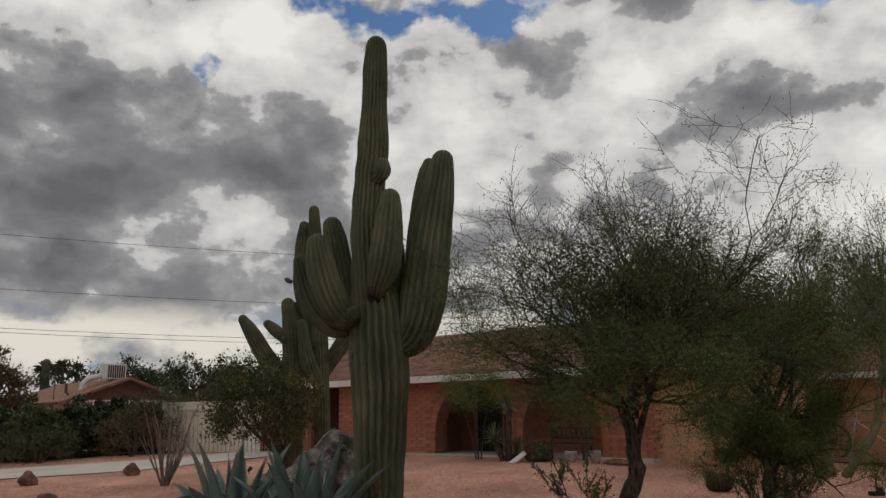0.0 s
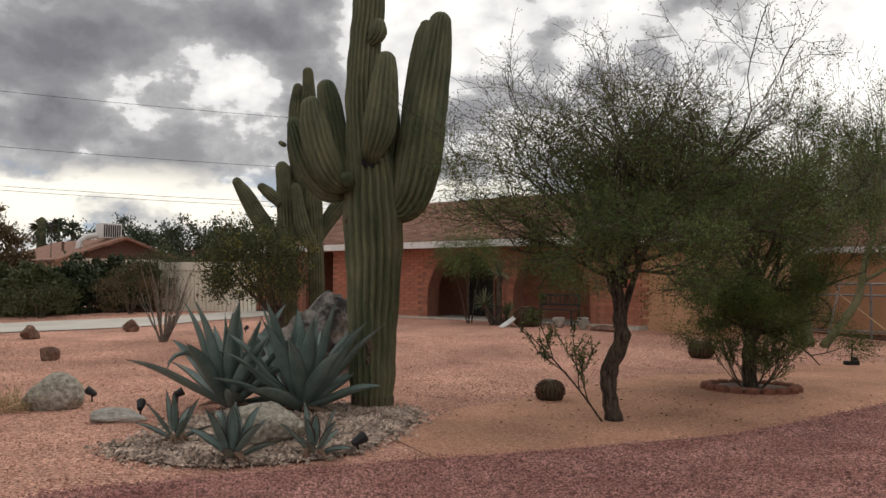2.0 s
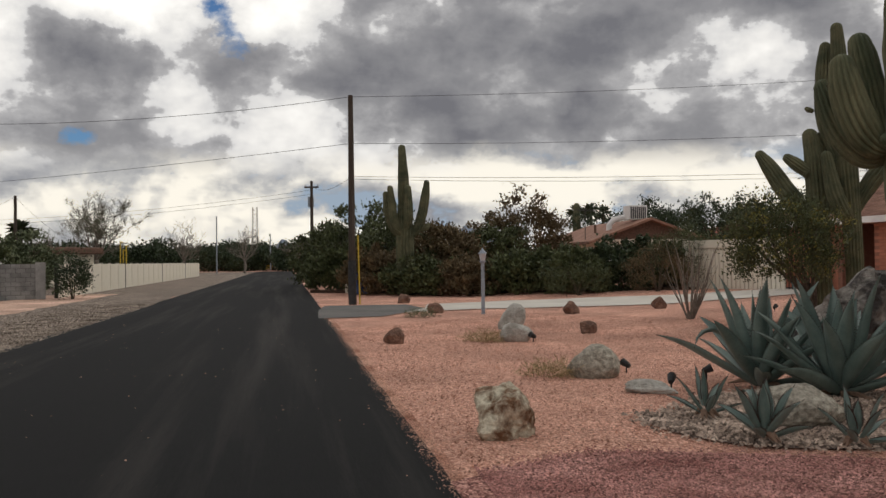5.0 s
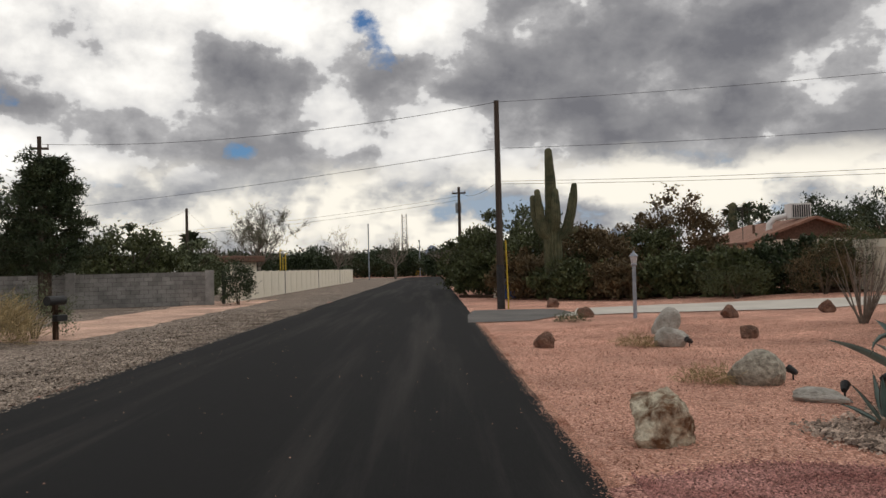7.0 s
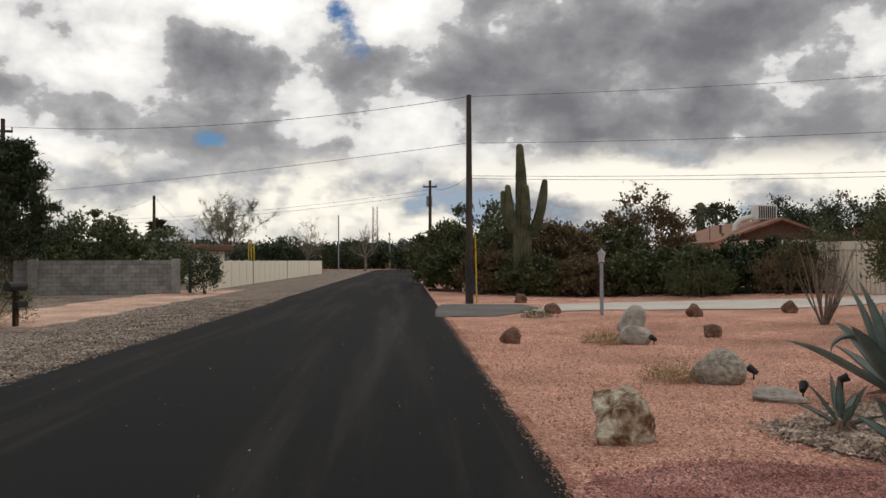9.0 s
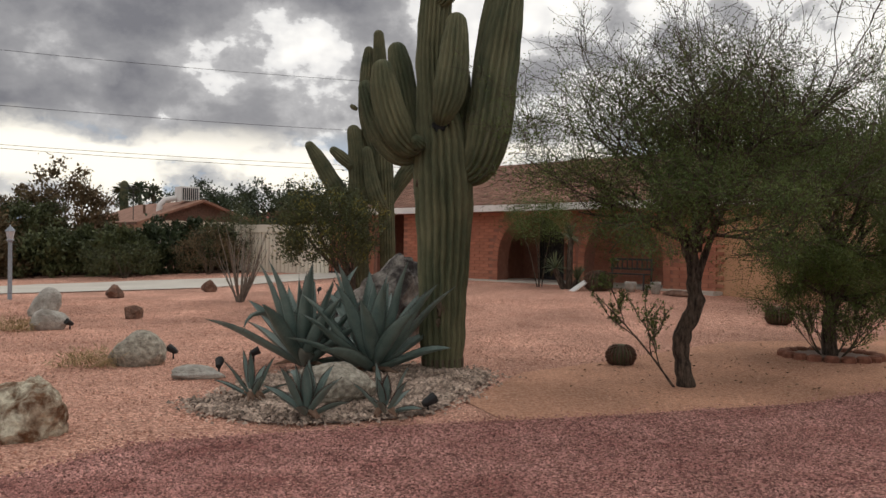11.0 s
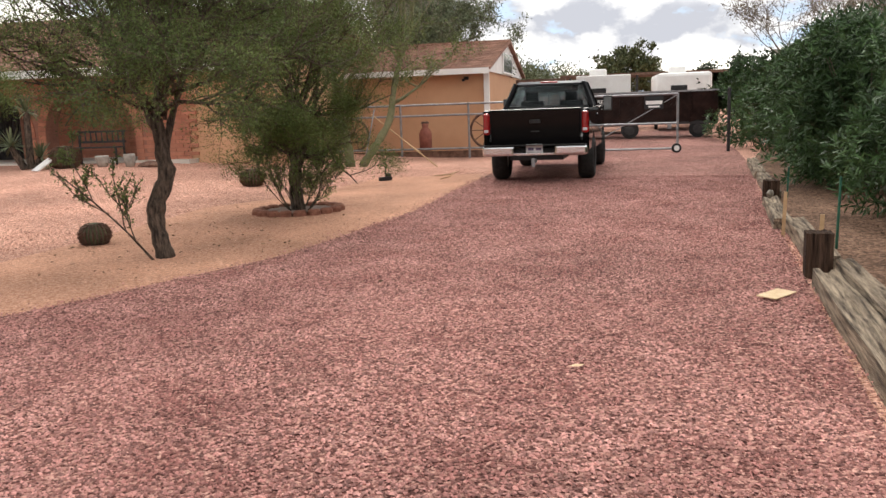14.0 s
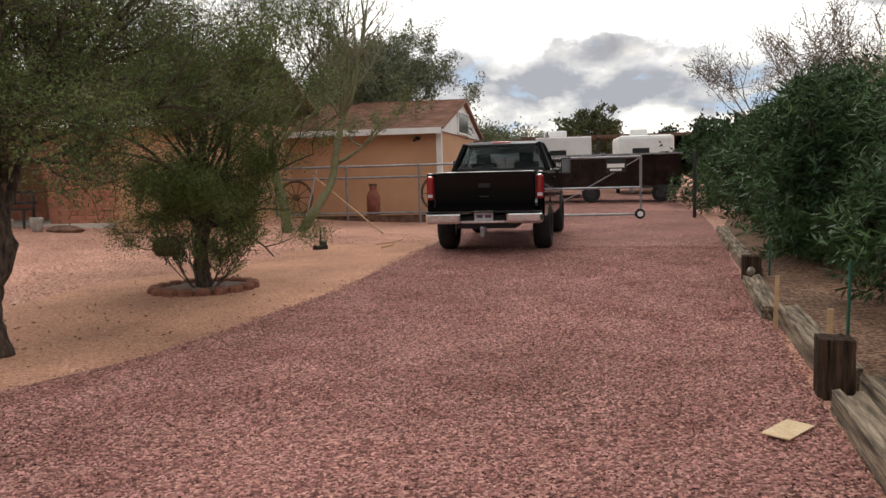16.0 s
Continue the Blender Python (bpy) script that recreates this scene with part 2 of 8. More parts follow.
M = dict(
    granite=mat("pink_granite_fines", (0.47, 0.235, 0.165), (0.60, 0.33, 0.24), 0.35, 0.95, 0.7, 55, depth=0.02, fine=0.42),
    soil=mat("bare_tan_soil", (0.43, 0.225, 0.145), (0.54, 0.30, 0.20), 0.6, 0.95, 0.6, 40, depth=0.015, fine=0.3),
    desert=mat("desert_ground", (0.30, 0.20, 0.14), (0.42, 0.29, 0.21), 0.2, 0.95, 0.5, 12, depth=0.03),
    maroon=mat("maroon_gravel", (0.235, 0.105, 0.096), (0.33, 0.165, 0.148), 0.5, 0.9, 1.0, 70, depth=0.02, fine=0.5),
    stones=mat("maroon_stone", (0.27, 0.115, 0.10), (0.50, 0.265, 0.23), 1.5, 0.85, 0.2, 80, island=0.6),
    asphalt=mat("asphalt", (0.011, 0.0108, 0.011), (0.055, 0.050, 0.046), 0.8, 0.9, 0.6, 90, stretch=(0.06, 1.5, 1), spec=0.12, depth=0.006, fine=0.5, turn=-0.6435, lo=0.48, hi=0.8),
    apron=mat("old_asphalt", (0.10, 0.095, 0.09), (0.15, 0.14, 0.13), 0.7, 0.9, 0.5, 90),
    shoulder=mat("shoulder_gravel", (0.13, 0.105, 0.088), (0.27, 0.215, 0.175), 0.5, 0.95, 0.9, 25, depth=0.03, fine=0.5),
    concrete=mat("concrete", (0.48, 0.44, 0.39), (0.58, 0.54, 0.48), 0.6, 0.85, 0.2, 40, fine=0.15),
    pebble=mat("grey_pebble", (0.19, 0.135, 0.105), (0.54, 0.42, 0.34), 3.0, 0.85, 0.2, 60, island=0.6),
    bedsoil=mat("bed_soil", (0.16, 0.11, 0.09), (0.26, 0.19, 0.155), 2.0, 0.95, 0.8, 50),
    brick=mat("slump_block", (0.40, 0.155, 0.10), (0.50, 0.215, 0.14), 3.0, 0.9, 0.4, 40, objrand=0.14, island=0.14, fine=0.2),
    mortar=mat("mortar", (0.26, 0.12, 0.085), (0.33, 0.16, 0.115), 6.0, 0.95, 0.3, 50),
    tan=mat("tan_stucco", (0.50, 0.285, 0.165), (0.57, 0.335, 0.20), 1.0, 0.9, 0.4, 60, fine=0.15),
    white=mat("white_paint", (0.70, 0.68, 0.66), (0.80, 0.79, 0.77), 2.0, 0.6, 0.1, 50, fine=0.06),
    shingle=mat("brown_shingle", (0.20, 0.105, 0.075), (0.32, 0.18, 0.13), 2.0, 0.95, 0.6, 30, island=0.22, fine=0.3),
    dark=mat("dark_void", (0.012, 0.012, 0.014), (0.02, 0.02, 0.022), 3, 0.6, 0.0),
    iron=mat("dark_iron", (0.03, 0.03, 0.032), (0.06, 0.055, 0.055), 8, 0.6, 0.2, 80, metal=0.4),
    steel=mat("galvanised_pipe", (0.22, 0.22, 0.23), (0.34, 0.34, 0.35), 6, 0.5, 0.1, 60, metal=0.7),
    rust=mat("rusty_iron", (0.10, 0.06, 0.045), (0.19, 0.11, 0.08), 9, 0.85, 0.3, 60, metal=0.3),
    cactus=mat("saguaro_skin", (0.060, 0.074, 0.040), (0.165, 0.158, 0.088), 3.2, 0.75, 0.3, 30, stretch=(1, 1, 0.35), fine=0.35),
    cactus2=mat("saguaro_skin_far", (0.050, 0.060, 0.032), (0.135, 0.130, 0.072), 2.4, 0.75, 0.3, 25, fine=0.35),
    spine=mat("grey_spines", (0.05, 0.042, 0.034), (0.20, 0.17, 0.13), 20, 0.8, 0, island=0.4),
    scar=mat("corky_scar", (0.07, 0.05, 0.035), (0.16, 0.12, 0.085), 12, 0.9, 0.5, 60),
    agave=mat("agave_leaf", (0.085, 0.128, 0.115), (0.165, 0.215, 0.190), 3.0, 0.42, 0.1, 40, spec=0.45, island=0.18, fine=0.2),
    thorn=mat("agave_thorn", (0.035, 0.02, 0.015), (0.07, 0.04, 0.03), 20, 0.6, 0),
    agavedry=mat("dry_agave_leaf", (0.16, 0.10, 0.07), (0.26, 0.17, 0.12), 8, 0.8, 0.2),
    barkA=mat("mesquite_bark", (0.022, 0.017, 0.014), (0.15, 0.112, 0.085), 26, 0.95, 1.0, 40, stretch=(1, 1, 0.3), depth=0.06, fine=0.5),
    barkB=mat("green_bark", (0.11, 0.12, 0.06), (0.19, 0.18, 0.10), 5, 0.85, 0.4, 30),
    twig=mat("twig_bark", (0.06, 0.047, 0.035), (0.12, 0.095, 0.07), 9, 0.95, 0.2),
    greytwig=mat("grey_twigs", (0.15, 0.125, 0.105), (0.25, 0.215, 0.18), 9, 0.95, 0.2),
    leafA=mat("mesquite_leaf", (0.075, 0.11, 0.036), (0.15, 0.185, 0.062), 1.2, 0.65, 0, island=0.4, spec=0.15),
    leafB=mat("palo_verde_leaf", (0.08, 0.118, 0.034), (0.155, 0.19, 0.062), 1.0, 0.65, 0, island=0.4, spec=0.15),
    leafC=mat("grey_green_leaf", (0.085, 0.105, 0.055), (0.15, 0.165, 0.09), 1.0, 0.65, 0, island=0.3),
    leafD=mat("dark_leaf", (0.022, 0.036, 0.016), (0.05, 0.068, 0.03), 1.0, 0.6, 0, island=0.35),
    leafE=mat("olive_leaf", (0.045, 0.056, 0.022), (0.095, 0.108, 0.044), 1.0, 0.6, 0, island=0.4),
    leafY=mat("yellowing_leaf", (0.15, 0.15, 0.035), (0.26, 0.23, 0.06), 2.0, 0.6, 0, island=0.3),
    leafbrown=mat("brown_shrub_leaf", (0.09, 0.065, 0.035), (0.16, 0.115, 0.06), 1.0, 0.8, 0, island=0.35),
    oleander=mat("oleander_leaf", (0.020, 0.044, 0.015), (0.064, 0.118, 0.040), 0.9, 0.55, 0, island=0.5, spec=0.22),
    straw=mat("dry_grass", (0.28, 0.21, 0.11), (0.42, 0.33, 0.18), 4, 0.9, 0, island=0.3),
    rockA=mat("lichen_rock", (0.15, 0.075, 0.038), (0.58, 0.52, 0.40), 7, 0.9, 0.9, 26, lo=0.40, hi=0.60, depth=0.03, fine=0.6),
    rockW=mat("pale_rock", (0.25, 0.23, 0.20), (0.48, 0.46, 0.42), 4, 0.9, 0.7, 25, depth=0.03),
    rockG=mat("speckled_granite", (0.17, 0.15, 0.12), (0.44, 0.40, 0.33), 18, 0.9, 0.6, 45, depth=0.02),
    rockR=mat("red_brown_rock", (0.10, 0.055, 0.04), (0.24, 0.14, 0.10), 6, 0.9, 0.8, 25, depth=0.03),
    rockD=mat("dark_boulder", (0.05, 0.045, 0.043), (0.42, 0.39, 0.35), 2.6, 0.9, 1.0, 14, depth=0.06, lo=0.44, hi=0.66),
    timber=mat("weathered_timber", (0.05, 0.034, 0.024), (0.42, 0.33, 0.235), 26, 0.95, 1.0, 60, stretch=(1, 0.07, 1), depth=0.04, fine=0.6),
    post=mat("dark_timber_post", (0.022, 0.014, 0.010), (0.085, 0.052, 0.036), 30, 0.95, 1.0, 60, stretch=(1, 1, 0.08), depth=0.03, spec=0.1, fine=0.6),
    lath=mat("wooden_stake", (0.38, 0.24, 0.13), (0.50, 0.34, 0.19), 8, 0.85, 0.2),
    greenpost=mat("green_metal", (0.02, 0.09, 0.06), (0.03, 0.13, 0.08), 8, 0.5, 0),
    black=mat("black_car_paint", (0.002, 0.002, 0.0024), (0.003, 0.003, 0.0035), 2, 0.05, 0, spec=0.12, fine=0.05),
    chrome=mat("chrome", (0.62, 0.62, 0.64), (0.72, 0.72, 0.74), 3, 0.16, 0, metal=1.0, fine=0.05),
    rubber=mat("tyre_rubber", (0.012, 0.012, 0.012), (0.025, 0.024, 0.023), 12, 0.85, 0.3, 60),
    redlamp=mat("red_lamp", (0.20, 0.006, 0.008), (0.30, 0.012, 0.012), 6, 0.15, 0, spec=0.6),
    plastic=mat("black_plastic", (0.014, 0.014, 0.015), (0.024, 0.024, 0.025), 8, 0.55, 0.1),
    plate=mat("number_plate", (0.45, 0.46, 0.50), (0.55, 0.53, 0.52), 12, 0.5, 0),
    platered=mat("plate_print", (0.07, 0.06, 0.12), (0.12, 0.08, 0.14), 12, 0.5, 0),
    pole=mat("creosote_pole", (0.045, 0.033, 0.026), (0.085, 0.065, 0.052), 5, 0.9, 0.5, 30, stretch=(1, 1, 0.15)),
    wire=mat("cable", (0.02, 0.02, 0.022), (0.03, 0.03, 0.032), 5, 0.6, 0),
    block=mat("grey_block", (0.20, 0.195, 0.19), (0.33, 0.32, 0.305), 1.5, 0.95, 0.5, 30, objrand=0.15, island=0.15),
    cream=mat("cream_wall", (0.60, 0.55, 0.45), (0.70, 0.65, 0.55), 0.8, 0.9, 0.2, 30, fine=0.12),
    bluebin=mat("blue_plastic", (0.02, 0.05, 0.16), (0.03, 0.07, 0.20), 6, 0.5, 0),
    greymetal=mat("painted_grey_metal", (0.24, 0.27, 0.31), (0.30, 0.33, 0.37), 6, 0.5, 0.05),
    yellow=mat("yellow_paint", (0.50, 0.34, 0.03), (0.60, 0.42, 0.05), 6, 0.6, 0),
    rustwall=mat("rusty_trailer", (0.012, 0.007, 0.006), (0.030, 0.016, 0.013), 3, 0.9, 0.4, 30, spec=0.1),
    # blue-grey base colour carries the haze of distance
    mountain=mat("distant_range", (0.17, 0.20, 0.25), (0.22, 0.25, 0.30), 0.004, 1.0, 0, fine=0.1),
    redroof=mat("red_roof", (0.22, 0.07, 0.05), (0.30, 0.10, 0.075), 2, 0.9, 0.3),
    glassy=mat("dirty_window", (0.06, 0.07, 0.075), (0.13, 0.145, 0.15), 3, 0.12, 0, spec=0.6),
    cardboard=mat("cardboard", (0.55, 0.40, 0.24), (0.66, 0.50, 0.32), 8, 0.85, 0.1),
    copper=mat("copper_milk_can", (0.20, 0.07, 0.05), (0.30, 0.11, 0.08), 6, 0.7, 0.2),
    litter=mat("leaf_litter", (0.10, 0.06, 0.04), (0.22, 0.14, 0.085), 3, 0.9, 0, island=0.5),
)


def gravel_mat(name, dark, middle, light, cell, broad, depth, rough=0.92):
    """Loose stones: cells of the real stone size, each of its own shade, under a broad drift of tone."""
    m = bpy.data.materials.new(name)
    m.use_nodes = True
    N, L = m.node_tree.nodes, m.node_tree.links
    b = N["Principled BSDF"]
    b.inputs["Roughness"].default_value, b.inputs["Specular IOR Level"].default_value = rough, 0.15
    t = N.new("ShaderNodeTexCoord")
    vo, nz, fi = N.new("ShaderNodeTexVoronoi"), N.new("ShaderNodeTexNoise"), N.new("ShaderNodeTexNoise")
    vo.inputs["Scale"].default_value = 1 / cell
    nz.inputs["Scale"].default_value, nz.inputs["Detail"].default_value = broad, 7
    fi.inputs["Scale"].default_value, fi.inputs["Detail"].default_value = 0.35 / cell, 5
    for n in (vo, nz, fi):
        L.new(t.outputs["Object"], n.inputs["Vector"])
    sp = N.new("ShaderNodeSeparateColor")
    L.new(vo.outputs["Color"], sp.inputs[0])
    r = N.new("ShaderNodeValToRGB")
    el = r.color_ramp.elements
    el.new(0.5)
    for k, c in enumerate((dark, middle, light)):
        el[k].position, el[k].color = k / 2, (*c, 1)
    L.new(sp.outputs[0], r.inputs[0])
    val = None
    for src, lo, hi in ((nz.outputs[0], 0.72, 1.28), (fi.outputs[0], 0.8, 1.2)):
        q = N.new("ShaderNodeMapRange")
        q.inputs["From Min"].default_value, q.inputs["From Max"].default_value = 0.3, 0.7
        q.inputs["To Min"].default_value, q.inputs["To Max"].default_value = lo, hi
        L.new(src, q.inputs[0])
        if val is None:
            val = q.outputs[0]
        else:
            w = N.new("ShaderNodeMath")
            w.operation = "MULTIPLY"
            L.new(val, w.inputs[0]), L.new(q.outputs[0], w.inputs[1])
            val = w.outputs[0]
    h = N.new("ShaderNodeVectorMath")
    h.operation = "SCALE"
    L.new(r.outputs[0], h.inputs[0]), L.new(val, h.inputs["Scale"])
    L.new(h.outputs[0], b.inputs["Base Color"])
    bp = N.new("ShaderNodeBump")
    bp.invert = True
    bp.inputs["Strength"].default_value, bp.inputs["Distance"].default_value = 1.0, depth
    L.new(vo.outputs["Distance"], bp.inputs["Height"])
    L.new(bp.outputs[0], b.inputs["Normal"])
    return m


M["maroon"] = gravel_mat("maroon_gravel", (0.075, 0.029, 0.025), (0.285, 0.126, 0.106), (0.62, 0.35, 0.285), 0.019, 0.5, 0.018)
M["granite"] = gravel_mat("pink_granite_fines", (0.28, 0.125, 0.085), (0.53, 0.278, 0.205), (0.80, 0.49, 0.375), 0.017, 0.5, 0.012)
M["shoulder"] = gravel_mat("shoulder_gravel", (0.07, 0.055, 0.045), (0.20, 0.155, 0.125), (0.42, 0.35, 0.29), 0.05, 0.4, 0.03)
M["grit"] = mat("granite_chip", (0.34, 0.16, 0.11), (0.66, 0.40, 0.30), 1.5, 0.9, 0.2, 60, island=0.5)
M["shoulderstone"] = mat("shoulder_stone", (0.13, 0.10, 0.08), (0.40, 0.33, 0.27), 1.5, 0.9, 0.2, 60, island=0.5)
M["paleyard"] = gravel_mat("pale_raked_soil", (0.40, 0.25, 0.185), (0.55, 0.36, 0.275), (0.68, 0.48, 0.38), 0.03, 0.5, 0.008)
M["blockjoint"] = mat("block_joint", (0.075, 0.072, 0.07), (0.11, 0.105, 0.10), 3.0, 0.95, 0.3, 30)
M["terracotta"] = mat("weathered_terracotta", (0.16, 0.065, 0.042), (0.27, 0.12, 0.08), 12, 0.95, 0.5, 50)
# brown littered soil, with some of the hedge's shade put into its colour
M["hedgesoil"] = gravel_mat("brown_littered_soil_shaded", (0.075, 0.042, 0.027), (0.165, 0.094, 0.06), (0.28, 0.17, 0.115), 0.03, 1.2, 0.015)
M["soil"] = gravel_mat("bare_tan_soil", (0.35, 0.17, 0.105), (0.48, 0.255, 0.165), (0.60, 0.35, 0.245), 0.016, 0.6, 0.006)
glass = bpy.data.materials.new("tinted_glass")
glass.use_nodes = True
gb = glass.node_tree.nodes["Principled BSDF"]
gb.inputs["Base Color"].default_value = (0.42, 0.50, 0.50, 1)
gb.inputs["Roughness"].default_value, gb.inputs["Transmission Weight"].default_value, gb.inputs["IOR"].default_value = 0.02, 1.0, 1.2
M["glass"] = glass


# ---- building blocks ----
def mesh_of(name, verts, faces, material, smooth=False):
    me = bpy.data.meshes.new(name)
    me.from_pydata([tuple(v) for v in verts] if not isinstance(verts, np.ndarray) else verts.tolist(), [], faces if isinstance(faces, list) else faces.tolist())
    me.materials.append(M[material] if isinstance(material, str) else material)
    if smooth:
        me.polygons.foreach_set("use_smooth", [True] * len(me.polygons))
    me.update()
    return me


def geo(name, verts, faces, material, parent=None, label="", smooth=False):
    ob = new(name, mesh_of(name, verts, faces, material, smooth))
    ob.parent = parent
    return tagged(ob, label)


def part(name, bm, material, parent, label="", smooth=False):
    me = bpy.data.meshes.new(name)
    bm.to_mesh(me)
    bm.free()
    me.materials.append(M[material])
    if smooth:
        me.polygons.foreach_set("use_smooth", [True] * len(me.polygons))
    ob = new(name, me)
    ob.parent = parent
    return tagged(ob, label)


def thing(name, x, y, z, rz=0.0, label="", category="", group="", kind=""):
    e = new(name)
    e.matrix_basis = pose(x, y, z, 0, 0, rz)
    return tagged(e, label, category, group, kind)


def box(bm, cx, cy, cz, sx, sy, sz, m=None, bevel=0.0):
    b = bmesh.new()
    bmesh.ops.create_cube(b, size=1.0, matrix=Matrix.Diagonal((sx, sy, sz, 1)))
    if bevel:
        bmesh.ops.bevel(b, geom=b.edges[:], offset=bevel, segments=2, affect="EDGES", profile=0.5)
    mm = Matrix.Translation((cx, cy, cz)) @ (m or Matrix())
    bmesh.ops.transform(b, matrix=mm, verts=b.verts)
    tmp = bpy.data.meshes.new("tmp")
    b.to_mesh(tmp)
    b.free()
    bm.from_mesh(tmp)
    bpy.data.meshes.remove(tmp)
    return bm


def boxes(*specs, bevel=0.0):
    bm = bmesh.new()
    for s in specs:
        box(bm, *s, bevel=bevel)
    return bm


def tube(path, radii, n=8, ribs=0, amp=0.0, tip=False):
    """A swept tube. ribs: pleats round it; tip: a rounded end."""
    P = [Vector(p) for p in path]
    R = list(radii)
    if tip:
        d, r = (P[-1] - P[-2]).normalized(), R[-1]
        base = P[-1]
        for a in (25, 48, 68, 84):
            P.append(base + d * r * 1.15 * math.sin(radians(a)))
            R.append(r * math.cos(radians(a)))
    verts, faces = [], []
    side = Vector((1, 0, 0)) if abs((P[1] - P[0]).normalized().x) < 0.9 else Vector((0, 1, 0))
    for i, p in enumerate(P):
        d = (P[min(i + 1, len(P) - 1)] - P[max(i - 1, 0)]).normalized()
        side = (side - d * side.dot(d)).normalized()
        other = d.cross(side)
        for k in range(n):
            a = 2 * math.pi * k / n
            q = R[i]
            if ribs:
                q *= 1 + amp * (abs(math.cos(a * ribs / 2)) ** 0.8 * 2 - 1)
            verts.append(p + (side * math.cos(a) + other * math.sin(a)) * q)
    for i in range(len(P) - 1):
        for k in range(n):
            faces.append((i * n + k, i * n + (k + 1) % n, (i + 1) * n + (k + 1) % n, (i + 1) * n + k))
    faces.append(tuple(range(n - 1, -1, -1)))
    faces.append(tuple((len(P) - 1) * n + k for k in range(n)))
    return verts, faces


def join(pieces):
    verts, faces = [], []
    for v, f in pieces:
        o = len(verts)
        verts += v
        faces += [tuple(i + o for i in q) for q in f]
    return verts, faces


def bend(points, steps=6):
    """A smooth curve through the points (Catmull-Rom), with values beside the place carried along."""
    P = [np.array(p, float) for p in points]
    P = [2 * P[0] - P[1]] + P + [2 * P[-1] - P[-2]]
    out = []
    for i in range(1, len(P) - 2):
        for k in range(steps):
            t = k / steps
            out.append(0.5 * (2 * P[i] + (P[i + 1] - P[i - 1]) * t + (2 * P[i - 1] - 5 * P[i] + 4 * P[i + 1] - P[i + 2]) * t * t + (3 * P[i] - P[i - 1] - 3 * P[i + 1] + P[i + 2]) * t ** 3))
    out.append(P[-2])
    return np.array(out)


def leaf_mesh(rng, pts, length, width, droop=0.0, jitter=0.3, along=None, slim=False):
    """Many small leaf blades as one array mesh: one folded pair of triangles each."""
    pts = np.asarray(pts)
    n = len(pts)
    a = rng.normal(size=(n, 3)) if along is None else along + rng.normal(size=(n, 3)) * 0.6
    a[:, 2] -= droop
    a /= np.linalg.norm(a, axis=1)[:, None] + 1e-9
    b = np.cross(a, rng.normal(size=(n, 3)))
    b /= np.linalg.norm(b, axis=1)[:, None] + 1e-9
    ln = length * (1 + jitter * rng.uniform(-1, 1, (n, 1)))
    wd = width * (1 + jitter * rng.uniform(-1, 1, (n, 1)))
    if slim:
        v = np.stack([pts - b * wd * 0.5, pts + b * wd * 0.5, pts + a * ln], 1).reshape(-1, 3)
        return v, np.arange(n * 3).reshape(n, 3)
    v = np.stack([pts, pts + a * ln * 0.5 + b * wd * 0.5, pts + a * ln, pts + a * ln * 0.5 - b * wd * 0.5], 1).reshape(-1, 3)
    f = np.arange(n * 4).reshape(n, 4)
    return v, f


def ss(v):
    v = min(max(v, 0.0), 1.0)
    return v * v * (3 - 2 * v)


def ground_z(x, y):
    """The yard climbs a little from the street to the house pad; the driveway and the street stay level."""
    s, l = 0.6 * x + 0.8 * y, 0.8 * x - 0.6 * y
    return 0.42 * ss((s - 8) / 11) * ss((-5 - l) / 8)


def road_xy(l, n):
    """l metres along the street (positive to the south-east), n metres across it towards the houses."""
    return 0.8 * l + 0.6 * n, -0.6 * l + 0.8 * n

# ---- ground, street, drives ----
def sheet(name, outline, lift, material, step=0.6, label="", category="ground", bumpy=0.0):
    """A flat-lying sheet inside an outline, following the ground, cut into a fine grid."""
    bm = bmesh.new()
    vs = [bm.verts.new((x, y, 0)) for x, y in outline]
    bm.faces.new(vs)
    xs, ys = [p[0] for p in outline], [p[1] for p in outline]
    for axis, lo, hi in ((0, min(xs), max(xs)), (1, min(ys), max(ys))):
        k = math.ceil((hi - lo) / step)
        for i in range(1, k):
            no = (1, 0, 0) if axis == 0 else (0, 1, 0)
            co = (lo + (hi - lo) * i / k, 0, 0) if axis == 0 else (0, lo + (hi - lo) * i / k, 0)
            bmesh.ops.bisect_plane(bm, geom=bm.verts[:] + bm.edges[:] + bm.faces[:], plane_co=co, plane_no=no)
    for v in bm.verts:
        v.co.z = ground_z(v.co.x, v.co.y) + lift + (noise.noise(Vector((v.co.x * 0.9, v.co.y * 0.9, 0))) * bumpy)
    bmesh.ops.recalc_face_normals(bm, faces=bm.faces)
    ob = part(name, bm, material, None, label, smooth=True)
    return tagged(ob, "", category, "", "structure")


